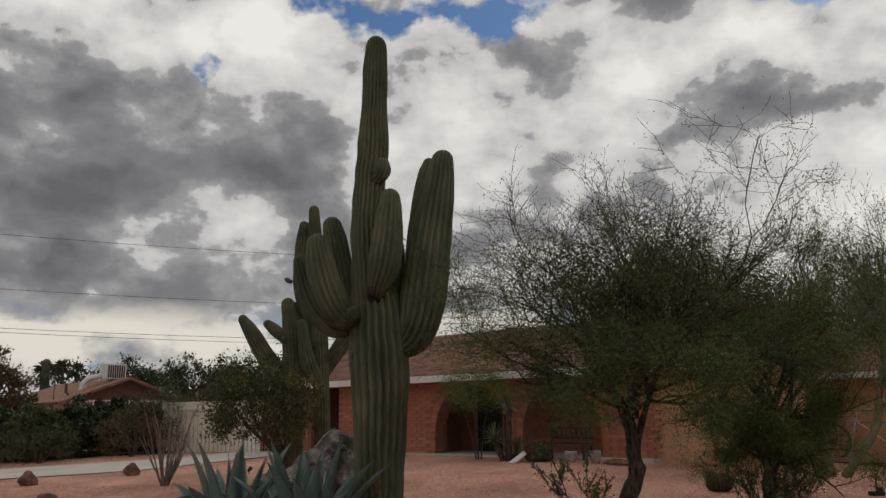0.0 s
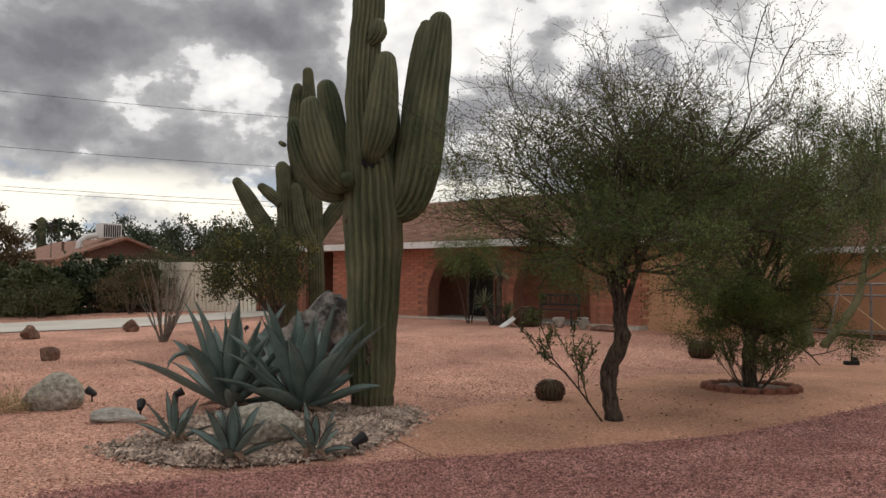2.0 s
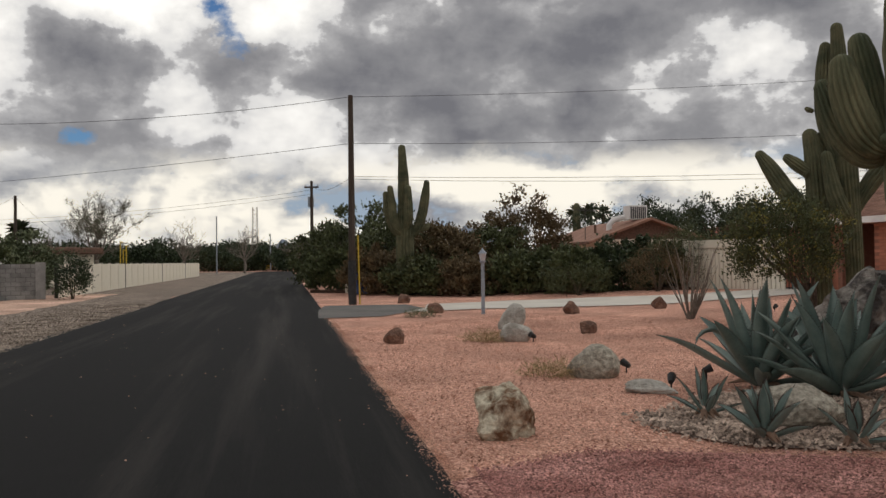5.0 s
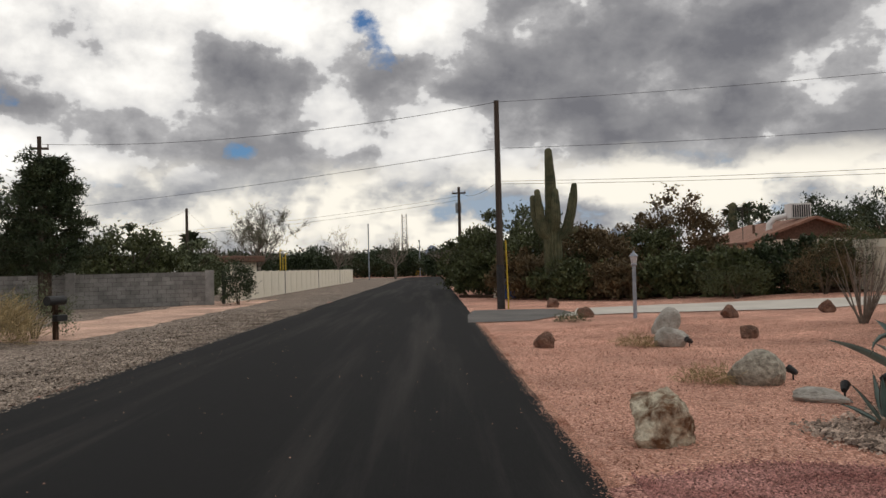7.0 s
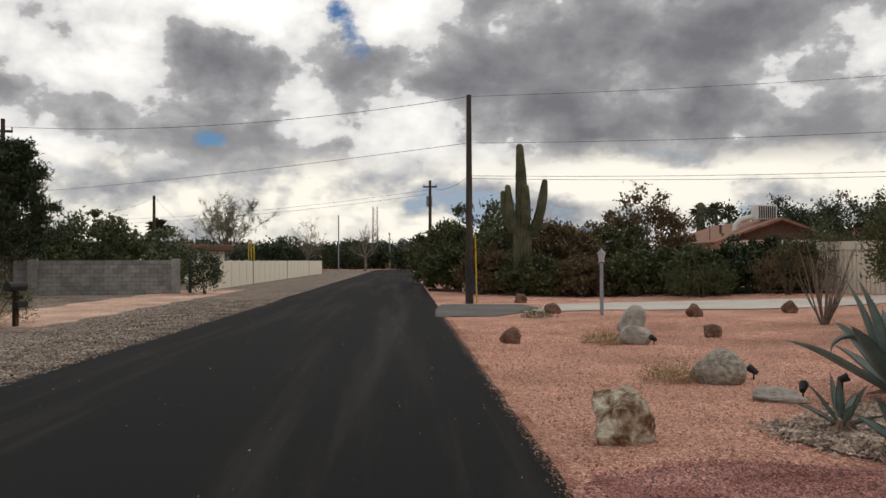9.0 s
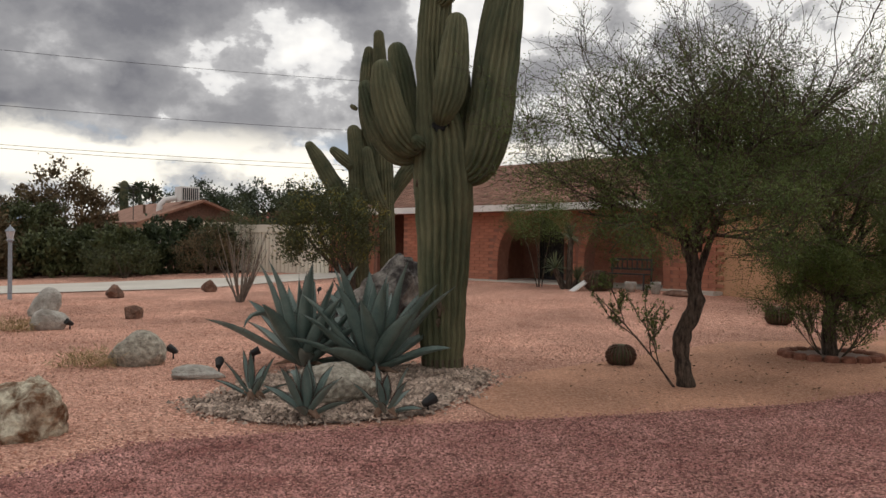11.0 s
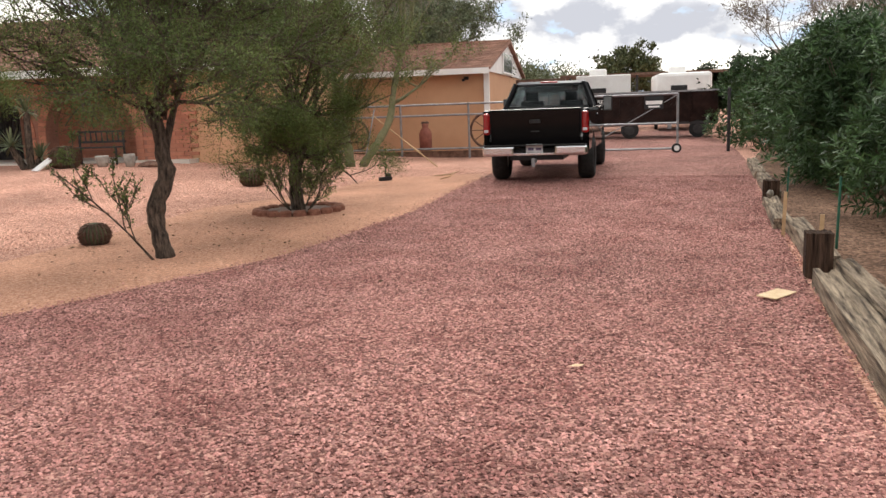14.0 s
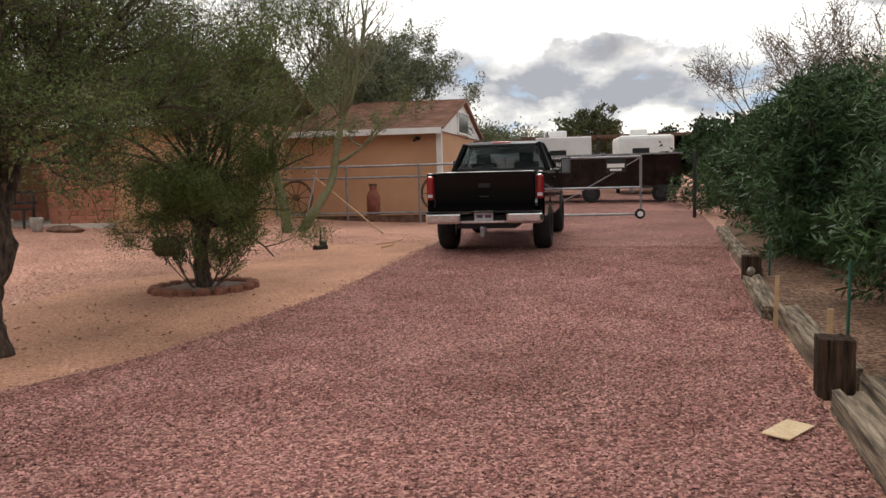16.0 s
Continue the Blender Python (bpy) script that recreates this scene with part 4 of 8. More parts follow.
def spines_on(rng, points, ribs, amp, gap, size):
    """Tufts along the rib crests, as small tetrahedra."""
    q = bend(points, 14)
    verts, faces = [], []
    side = Vector((1, 0, 0))
    run = 0.0
    for i in range(1, len(q)):
        p, r = Vector(q[i][:3]), q[i][3]
        d = Vector(q[i][:3]) - Vector(q[i - 1][:3])
        run += d.length
        d.normalize()
        side = (side - d * side.dot(d)).normalized()
        other = d.cross(side)
        if run < gap:
            continue
        run = 0.0
        for k in range(ribs):
            a = 2 * math.pi * k / ribs
            n = side * math.cos(a) + other * math.sin(a)
            c = p + n * r * (1 + amp)
            t = n.cross(d)
            o = len(verts)
            e = size * (0.7 + 0.6 * rng.random())
            verts += [c + t * e * 0.5 + d * e * 0.3, c - t * e * 0.5 + d * e * 0.2, c - d * e * 0.6, c + n * e * 1.2]
            faces += [(o, o + 1, o + 3), (o + 1, o + 2, o + 3), (o + 2, o, o + 3)]
    return verts, faces


def saguaro(name, x, y, z, rz, label, stems, material, ribs, spiny=0.0, group="", sp=0.012):
    e = thing(name, x, y, z, rz, label, "cactus", group)
    rs = np.random.default_rng(len(stems))
    for i, (pts, rb) in enumerate(stems):
        v, f = cactus_arm(pts, rb)
        ob = geo("trunk" if i == 0 else "arm", v, f, material, e, "", True)
        if spiny:
            v, f = spines_on(rs, pts, rb, 0.06, spiny, sp)
            tagged(geo("spine_fuzz", v, f, "spine", ob), "", "", "", "stuff")
    return e


# the stems are laid out across the line of sight from the street, x to the right
main = saguaro("saguaro", -1.615, 10.69, -0.03, 11, "tall ribbed green saguaro with upturned arms, holes and corky base", [
    ([(0.024, 0, -0.054, 0.218), (0.011, 0, 0.324, 0.246), (0.009, 0, 0.956, 0.267), (0.016, 0, 1.518, 0.296), (0.015, 0, 2.082, 0.324), (-0.02, 0, 2.576, 0.318), (-0.039, 0, 2.93, 0.282), (-0.11, 0, 3.424, 0.212), (-0.145, 0, 3.92, 0.191), (-0.13, 0, 4.38, 0.184), (-0.105, 0, 4.66, 0.177), (-0.08, 0, 5.05, 0.181), (-0.07, 0, 5.29, 0.17), (-0.07, 0, 5.53, 0.149), (-0.06, 0, 5.83, 0.149), (-0.05, 0, 6.2, 0.142), (-0.045, 0, 6.45, 0.121)], 20),
    ([(0.248, 0, 2.524, 0.127), (0.361, -0.05, 2.494, 0.176), (0.47, -0.08, 2.662, 0.225), (0.55, -0.08, 3.002, 0.253), (0.609, -0.05, 3.467, 0.254), (0.669, 0, 3.87, 0.234), (0.722, 0, 4.229, 0.206), (0.781, 0, 4.588, 0.171), (0.821, 0, 4.847, 0.128)], 17),
    ([(0.426, 0.2, 3.182, 0.101), (0.507, 0.25, 3.774, 0.145), (0.586, 0.25, 4.361, 0.146), (0.64, 0.25, 4.729, 0.117), (0.66, 0.25, 4.876, 0.08)], 13),
    ([(-0.027, -0.26, 3.062, 0.076), (0.007, -0.36, 3.185, 0.136), (0.066, -0.4, 3.391, 0.177), (0.11, -0.4, 3.7, 0.17), (0.132, -0.38, 4.047, 0.143), (0.143, -0.36, 4.245, 0.116)], 16),
    ([(0.145, 0.1, 2.803, 0.086), (0.217, 0.15, 3.242, 0.086), (0.233, 0.15, 3.603, 0.086), (0.23, 0.15, 3.819, 0.065)], 12),
    ([(-0.294, -0.2, 2.815, 0.097), (-0.425, -0.3, 2.787, 0.137), (-0.558, -0.36, 2.954, 0.17), (-0.655, -0.38, 3.221, 0.173), (-0.713, -0.38, 3.478, 0.156), (-0.742, -0.38, 3.662, 0.122)], 16),
    ([(-0.345, 0, 2.697, 0.092), (-0.537, -0.05, 2.702, 0.14), (-0.72, -0.06, 2.894, 0.161), (-0.848, -0.06, 3.143, 0.147), (-0.928, -0.06, 3.38, 0.126), (-0.972, -0.06, 3.505, 0.091)], 15),
    ([(-0.356, 0.15, 2.907, 0.086), (-0.44, 0.28, 3.211, 0.123), (-0.519, 0.3, 3.577, 0.138), (-0.581, 0.3, 3.866, 0.138), (-0.62, 0.3, 4.04, 0.116)], 15),
    ([(-0.059, -0.12, 4.556, 0.056), (0.012, -0.2, 4.591, 0.083), (0.046, -0.22, 4.656, 0.097), (0.052, -0.22, 4.726, 0.083)], 12),
    ([(-0.261, -0.3, 2.776, 0.055), (-0.297, -0.4, 2.791, 0.081), (-0.322, -0.44, 2.813, 0.061)], 12),
], "cactus", 20, 0.03, "", 0.013)
# holes are solid near-black lumps, their inner shade painted; scars are corky brown
for cx, cy, cz, rx, rz_ in ((-0.047, -0.275, 3.01, 0.10, 0.055), (-0.12, -0.262, 3.02, 0.05, 0.04), (0.03, -0.27, 3.03, 0.04, 0.035), (-0.055, -0.165, 4.598, 0.06, 0.055), (-0.01, -0.262, 0.80, 0.045, 0.10), (-0.03, -0.252, 0.62, 0.035, 0.05), (-0.30, -0.13, 2.33, 0.04, 0.06), (0.27, -0.05, 0.85, 0.035, 0.07)):
    bm = bmesh.new()
    bmesh.ops.create_icosphere(bm, subdivisions=3, radius=1.0)
    for vtx in bm.verts:
        vtx.co = Vector((vtx.co.x * rx, vtx.co.y * 0.04, vtx.co.z * rz_)) * (1 + 0.45 * noise.noise(vtx.co * 2 + Vector((cz, 0, 0)))) + Vector((cx, cy, cz))
    part("nest_hole", bm, "dark" if cz > 2.5 else "scar", main, "dark woodpecker hole" if cz > 2.5 else "corky brown scar")
v, f = tube([(0.022, 0, -0.05), (0.018, 0, 0.08), (0.016, 0, 0.16)], [0.235, 0.236, 0.238], 80, 20, 0.12)
geo("corky_base", v, f, "scar", main, "brown corky foot")

saguaro("saguaro", -4.87, 19.73, 0.2, 16, "many-armed saguaro leaning beside the house", [
    ([(-0.054, 0, 0.141, 0.161), (-0.086, 0, 1.345, 0.167), (-0.127, 0, 2.283, 0.174), (-0.181, 0, 3.221, 0.188), (-0.248, 0, 4.161, 0.174), (-0.302, 0, 5.101, 0.154), (-0.328, 0, 5.91, 0.134), (-0.348, 0, 6.314, 0.108)], 16),
    ([(-0.261, 0.1, 3.228, 0.121), (-0.445, 0.2, 3.843, 0.189), (-0.589, 0.2, 4.516, 0.203), (-0.614, 0.2, 5.262, 0.169), (-0.595, 0.2, 5.739, 0.142), (-0.586, 0.2, 5.97, 0.108)], 14),
    ([(-0.715, 0.1, 0.133, 0.187), (-0.78, 0.1, 1.738, 0.201), (-0.809, 0.1, 2.677, 0.194), (-0.861, 0.1, 3.481, 0.174), (-0.922, 0.1, 4.017, 0.141)], 14),
    ([(-0.61, 0.3, 2.287, 0.136), (-0.65, 0.3, 3.101, 0.136), (-0.7, 0.3, 3.711, 0.122), (-0.704, 0.3, 4.024, 0.095)], 12),
    ([(-0.176, -0.15, 2.115, 0.12), (-0.309, -0.25, 2.334, 0.159), (-0.43, -0.3, 2.658, 0.158), (-0.528, -0.3, 3.118, 0.132), (-0.586, -0.3, 3.499, 0.105)], 12),
    ([(-0.88, 0.05, 3.154, 0.107), (-1.037, 0, 3.252, 0.12), (-1.222, 0, 3.407, 0.126), (-1.38, 0, 3.536, 0.093)], 12),
    ([(-0.85, 0.2, 1.739, 0.161), (-1.164, 0.2, 2.379, 0.202), (-1.515, 0.2, 2.936, 0.188), (-1.784, 0.2, 3.385, 0.154), (-1.972, 0.2, 3.661, 0.107)], 14),
    ([(-0.074, 0.1, 2.288, 0.108), (0.107, 0.15, 2.673, 0.149), (0.317, 0.15, 3.004, 0.176), (0.502, 0.15, 3.253, 0.163), (0.579, 0.15, 3.501, 0.122)], 14),
    ([(-0.852, 0.1, 4.558, 0.04), (-0.929, 0.05, 4.588, 0.054), (-0.969, 0.05, 4.613, 0.047)], 8),
    ([(-0.932, 0, 3.255, 0.053), (-0.994, -0.05, 3.195, 0.08), (-1.02, -0.05, 3.154, 0.066)], 8),
], "cactus2", 14)
saguaro("saguaro", -26.3, 27.3, 0.0, 40, "tall candelabra saguaro rising from roadside shrubs", [
    ([(0, 0, 0, 0.30), (0, 0, 1.5, 0.36), (0, 0, 2.7, 0.36), (-0.02, 0, 4.0, 0.26), (-0.05, 0, 5.4, 0.22), (-0.1, 0, 6.7, 0.15)], 16),
    ([(-0.2, 0, 2.75, 0.16), (-0.5, 0, 3.1, 0.19), (-0.75, 0, 3.8, 0.19), (-0.85, 0, 4.6, 0.13)], 12),
    ([(-0.15, -0.2, 2.8, 0.16), (-0.4, -0.3, 3.2, 0.18), (-0.55, -0.3, 4.1, 0.17), (-0.62, -0.3, 4.85, 0.12)], 12),
    ([(0.1, -0.2, 3.0, 0.15), (0.2, -0.34, 3.5, 0.19), (0.2, -0.34, 4.2, 0.18), (0.2, -0.34, 4.85, 0.12)], 12),
    ([(0.2, 0, 2.7, 0.16), (0.55, 0, 3.0, 0.19), (0.8, 0, 3.7, 0.20), (0.95, 0, 4.5, 0.18), (1.02, 0, 5.1, 0.12)], 12),
    ([(0.7, 0, 3.0, 0.12), (0.95, 0, 3.05, 0.13), (1.05, 0, 3.15, 0.11)], 10),
], "cactus2", 14)


# ---- agaves ----
def agave(x, y, z, rz, n, length, width, seed, label, droopy=()):
    e = thing("agave", x, y, z, rz, label, "agave", "agaves in the pebble bed")
    rr = random.Random(seed)
    for i in range(n):
        a = 137.5 * i + rr.uniform(-12, 12)
        k = i / n
        rise = radians(15 + 62 * k ** 1.0 + rr.uniform(-7, 7))
        ln = length * rr.uniform(0.8, 1.08) * (0.8 + 0.25 * math.sin(math.pi * (0.25 + 0.6 * k)))
        hang = 0.10 * (1 - k) + (1.2 if i in droopy else 0.0)
        twist = rr.uniform(-0.7, 0.7)
        sway = rr.uniform(-0.12, 0.12)
        verts, faces = [], []
        S, C = 11, 7
        pos, ang = Vector((0.05, 0, 0.04 + 0.10 * k)), rise
        for s in range(S + 1):
            t = s / S
            w = width * (0.55 + 1.35 * t - 0.85 * t * t) * (1 - t ** 2.6) if t < 1 else 0.0
            w = max(w, 0.002)
            thick = 0.028 * length * (1 - t) ** 0.8 + 0.002
            d = Vector((math.cos(ang), 0, math.sin(ang)))
            nrm = Vector((-math.sin(ang), 0, math.cos(ang)))
            for c in range(C):
                u = c / (C - 1) * 2 - 1
                cup = (abs(u) ** 1.7) * w * 0.62
                verts.append(pos + Vector((0, u * w, 0)) + nrm * (cup + twist * u * w * t))
            for c in range(C):
                u = c / (C - 1) * 2 - 1
                cup = (abs(u) ** 1.7) * w * 0.62
                verts.append(pos + Vector((0, u * w * 0.98, 0)) + nrm * (cup + twist * u * w * t - thick * (1 - abs(u) ** 2)))
            pos = pos + d * ln / S + Vector((0, sway * t * ln / S * 2, 0))
            ang += (0.05 * k if t < 0.5 else -hang * 0.18 - 0.03) - (0.22 * (i in droopy) * (t > 0.45))
        R = 2 * C
        for s in range(S):
            for c in range(C - 1):
                o = s * R + c
                faces.append((o, o + 1, o + R + 1, o + R))
                o = s * R + C + c
                faces.append((o, o + R, o + R + 1, o + 1))
            for c, d in ((0, C), (2 * C - 1, C - 1)):
                faces.append((s * R + c, s * R + d, (s + 1) * R + d, (s + 1) * R + c))
        rot = Matrix.Rotation(radians(a), 3, "Z")
        verts = [rot @ q for q in verts]
        leaf = geo("leaf", verts, faces, "agave", e, "", True)
        tv, tf = [], []
        for s in range(2, S):
            for c in (0, C - 1):
                p0, p1 = verts[s * R + c], verts[(s + 1) * R + c]
                out = (verts[s * R + c] - verts[s * R + 3]).normalized()
                for h in (0.0, 0.33, 0.66):
                    q = p0.lerp(p1, h)
                    g = (p1 - p0).normalized() * 0.006
                    o = len(tv)
                    tv += [q - g, q + g, q + out * 0.016]
                    tf.append((o, o + 1, o + 2))
        tipp = verts[S * R + 3]
        dd = (verts[S * R + 3] - verts[(S - 1) * R + 3]).normalized()
        o = len(tv)
        tv += [tipp + Vector((0.005, 0, 0)), tipp + Vector((-0.004, 0.004, 0)), tipp + Vector((-0.002, -0.004, 0.004)), tipp + dd * 0.045]
        tf += [(o, o + 1, o + 3), (o + 1, o + 2, o + 3), (o + 2, o, o + 3)]
        tagged(geo("thorn_edge", tv, tf, "thorn", leaf), "", "", "", "stuff")
    for i in range(6):
        a = rr.uniform(0, 6.28)
        v, f = tube([(0.05 * math.cos(a), 0.05 * math.sin(a), 0.08), (0.2 * length * math.cos(a), 0.2 * length * math.sin(a), 0.07), (0.34 * length * math.cos(a + 0.1), 0.34 * length * math.sin(a + 0.1), 0.02)], [0.03, 0.028, 0.006], 5)
        geo("withered_leaf", v, f, "agavedry", e, "withered brown lower leaf")
    return e


agave(-3.24, 10.2, 0, 20, 24, 1.22, 0.108, 4, "large blue-green agave with spiny curved leaves", (12,))
agave(-2.31, 10.05, 0, 75, 27, 1.24, 0.112, 8, "large upright blue-green agave with dark spines")
agave(-2.06, 7.3, 0.02, 0, 13, 0.42, 0.055, 2, "small agave with one folded pale leaf", (9,))
agave(-2.87, 7.95, 0.02, 40, 8, 0.36, 0.032, 6, "small narrow-leaved agave pup")
agave(-1.42, 7.55, 0.02, 10, 11, 0.34, 0.038, 9, "small agave pup beside the bed edge")


# ---- trees ----
def grow(rr, start, aim, length, radius, level, top, out, tips, wander=0.25, lift=0.1, kids=(3, 5), spread=0.8, shrink=0.62):
    """A wandering limb with side limbs, down to twigs. out: per level (points, radii); tips: leaf places."""
    pts, rad = [Vector(start)], [radius]
    d = Vector(aim).normalized()
    steps = 6 if level < top else 5
    for s in range(steps):
        d = (d + Vector((rr.uniform(-1, 1), rr.uniform(-1, 1), rr.uniform(-1, 1))) * wander + Vector((0, 0, lift))).normalized()
        pts.append(pts[-1] + d * length / steps)
        rad.append(radius * (1 - 0.7 * (s + 1) / steps))
    out.append((level, pts, rad))
    if level >= top - 1:
        for p, q in zip(pts[:-1], pts[1:]):
            tips.append((p, q))
    if level < top:
        for k in range(rr.randint(*kids)):
            i = rr.randint(2, steps)
            j = min(i, len(pts) - 1)
            side = Vector((rr.uniform(-1, 1), rr.uniform(-1, 1), rr.uniform(-0.5, 0.9)))
            dd = (pts[j] - pts[j - 1]).normalized()
            grow(rr, pts[j], dd * (1 - spread * 0.5) + side * spread, length * shrink * rr.uniform(0.75, 1.15), rad[j] * 0.8, level + 1, top, out, tips, wander, lift, kids, spread, shrink)
    return pts


def limbs_mesh(out, lo, hi, least=0.0):
    ps = []
    for level, p, r in out:
        if lo <= level <= hi:
            ps.append(tube(p, [max(q, least) for q in r], 8 if level == 0 else (5 if level < 3 else 3)))
    return join(ps)


def leaves_on(rr, rngl, tips, per, length, width, keep, scatter=0.05, droop=0.2):
    pts = []
    for p, q in tips:
        for k in range(per):
            c = p.lerp(q, rr.random())
            if rr.random() < keep(c):
                pts.append((c.x + rr.gauss(0, scatter), c.y + rr.gauss(0, scatter), c.z + rr.gauss(0, scatter)))
    return leaf_mesh(rngl, pts, length, width * 1.35, droop, slim=True)


def tree(name, x, y, z, label, trunk, crowns, seed, bark, twigs, leaf, top, length, width, per, keep, category="tree", limb_r=0.05, group="", scatter=0.05, twig_least=0.0035, **kw):
    """trunk: list of stems (x, y, z, r points); crowns: (start, aim, length) of the main limbs."""
    rr, rl = random.Random(seed), np.random.default_rng(seed)
    e = thing(name, x, y, z, 0, label, category, group)
    stems = [tube([tuple(p[:3]) for p in bend(s, 5)], [p[3] * (1 + 0.1 * math.sin(i * 2.1)) for i, p in enumerate(bend(s, 5))], 12) for s in trunk]
    v, f = join(stems)
    v = [q * 1.0 + Vector((noise.noise(q * 9), noise.noise(q * 9 + Vector((5, 1, 2))), 0)) * min(0.022, 0.19 * trunk[0][0][3]) for q in v]
    geo("trunk", v, f, bark, e, "", True)
    out, tips = [], []
    for start, aim, ln in crowns:
        one = []
        grow(rr, start, aim, ln, limb_r, 1, top, one, tips, **kw)
        v, f = limbs_mesh(one, 1, 2, 0.006)
        geo("limb", v, f, bark, e, "", True)
        out += one
    v, f = limbs_mesh(out, 3, 9, twig_least)
    if v:
        tagged(geo("twig_spray", v, f, twigs, e), "", "", "", "stuff")
    if per:
        v, f = leaves_on(rr, rl, tips, per, length, width, keep, scatter)
        tagged(geo("crown", v, f, leaf, e), "", "", "", "stuff")
    return e


def fan(rr, n, centre, tilt0, tilt1, l0, l1, squash=1.0):
    """Main limbs leaving a point in a fan all round."""
    res = []
    for i in range(n):
        a = 2.4 * i + rr.uniform(-0.3, 0.3)
        t = radians(rr.uniform(tilt0, tilt1))
        res.append(((centre[0] + rr.uniform(-0.05, 0.05), centre[1] + rr.uniform(-0.05, 0.05), centre[2] + rr.uniform(-0.25, 0.2)), (math.cos(a) * math.cos(t), math.sin(a) * math.cos(t) * squash, math.sin(t)), rr.uniform(l0, l1)))
    return res


ra = random.Random(21)
tree("mesquite_tree", 1.31, 10.15, -0.02, "crooked mesquite with dark bark and thin feathery foliage",
     [[(0, 0, 0, 0.105), (-0.06, 0, 0.32, 0.085), (-0.05, 0.02, 0.6, 0.095), (0.08, 0.02, 0.92, 0.09), (0.05, 0.03, 1.25, 0.072), (0.03, 0.03, 1.75, 0.055)],
      [(0.06, 0.02, 1.1, 0.045), (0.2, 0.05, 1.55, 0.038), (0.36, 0.05, 2.0, 0.03)],
      [(0.1, 0.02, 1.2, 0.045), (-0.06, 0.0, 1.6, 0.035), (-0.16, 0.0, 2.0, 0.03)]],
     fan(ra, 15, (0.08, 0.03, 1.75), 20, 78, 1.3, 1.85, 0.85) + [((0.36, 0.05, 2.0), (0.9, 0, 0.5), 1.9), ((-0.16, 0, 2.0), (-0.9, 0, 0.6), 1.35), ((-0.16, 0, 2.0), (-0.4, 0.2, 0.9), 1.7), ((0.36, 0.05, 2.0), (0.4, -0.2, 0.9), 1.8), ((0.1, 0, 1.7), (0.1, 0, 1), 1.9), ((-0.1, 0, 1.8), (-1, -0.2, 0.1), 1.15), ((0.2, 0, 1.8), (1, -0.2, 0.1), 1.6), ((0.0, 0, 1.7), (-0.5, -0.9, 0.2), 1.3), ((0.0, 0, 1.7), (0.5, -0.9, 0.2), 1.3)],
     31, "barkA", "twig", "leafA", 4, 0.030, 0.0085, 12, lambda c: (0.6 if c.z < 2.6 else max(0.12, 0.6 - (c.z - 2.6) * 0.42)), limb_r=0.028, wander=0.3, lift=0.015, kids=(4, 6), spread=0.85, shrink=0.6, scatter=0.07, twig_least=0.0028)
tree("mesquite_sapling", 1.12, 10.0, -0.01, "bare thorny sucker with a few leaves leaning from the trunk base",
     [[(0.05, 0.05, 0, 0.014), (-0.2, 0, 0.35, 0.011), (-0.5, -0.02, 0.7, 0.008), (-0.8, 0, 1.0, 0.005)]],
     [((-0.2, 0, 0.35), (-0.3, 0, 1), 0.55), ((-0.35, 0, 0.55), (-0.9, 0, 0.3), 0.45), ((-0.5, 0, 0.7), (-0.3, 0.2, 1), 0.45), ((-0.1, 0, 0.2), (-0.2, -0.2, 1), 0.6)],
     5, "barkA", "twig", "leafA", 3, 0.04, 0.015, 5, lambda c: 0.6, "shrub", 0.008, wander=0.2, lift=0.05, kids=(3, 4), spread=0.7, shrink=0.55, scatter=0.02)
rb = random.Random(8)
tree("mesquite_tree", 3.5, 13.3, 0.0, "dense low-branching mesquite growing in a scalloped ring",
     [[(0, 0, 0, 0.11), (-0.03, 0, 0.4, 0.10), (0.02, 0, 0.9, 0.08), (0.1, 0, 1.4, 0.06)], [(0.0, 0, 0.6, 0.05), (0.2, 0.05, 1.1, 0.045), (0.4, 0.1, 1.7, 0.035)], [(0, 0, 0.7, 0.05), (-0.2, 0, 1.15, 0.04), (-0.4, 0, 1.6, 0.03)]],
     fan(rb, 15, (0.1, 0, 1.6), 20, 80, 1.3, 1.9, 0.85) + fan(rb, 8, (0.05, 0, 1.0), -5, 35, 0.8, 1.15, 0.9) + [((0.4, 0.1, 1.7), (0.8, 0, 0.6), 1.9), ((-0.4, 0, 1.6), (-0.7, 0, 0.5), 1.5), ((0.4, 0.1, 1.7), (0.3, 0.2, 0.9), 2.1), ((0.1, 0, 1.5), (0, 0, 1), 2.2)],
     17, "barkA", "twig", "leafB", 4, 0.030, 0.0085, 15, lambda c: (0.9 if c.z < 3.6 else max(0.16, 0.9 - (c.z - 3.6) * 0.6)), limb_r=0.028, wander=0.3, lift=0.012, kids=(4, 6), spread=0.85, shrink=0.6, scatter=0.08, twig_least=0.0028)
tree("sucker_shoots", 3.5, 13.25, 0.0, "thin suckers sprouting round the tree foot",
     [[(0, 0, 0, 0.012), (0.05, 0, 0.2, 0.008)]],
     [((math.cos(a * 0.9) * 0.15, math.sin(a * 0.9) * 0.15, 0.02), (math.cos(a * 0.9) * 1.1, math.sin(a * 0.9) * 0.8, 0.9), 0.75) for a in range(16)],
     11, "twig", "twig", "leafB", 3, 0.035, 0.012, 5, lambda c: 0.8, "shrub", 0.009, wander=0.22, lift=0.08, kids=(3, 4), spread=0.7, shrink=0.5, scatter=0.03)

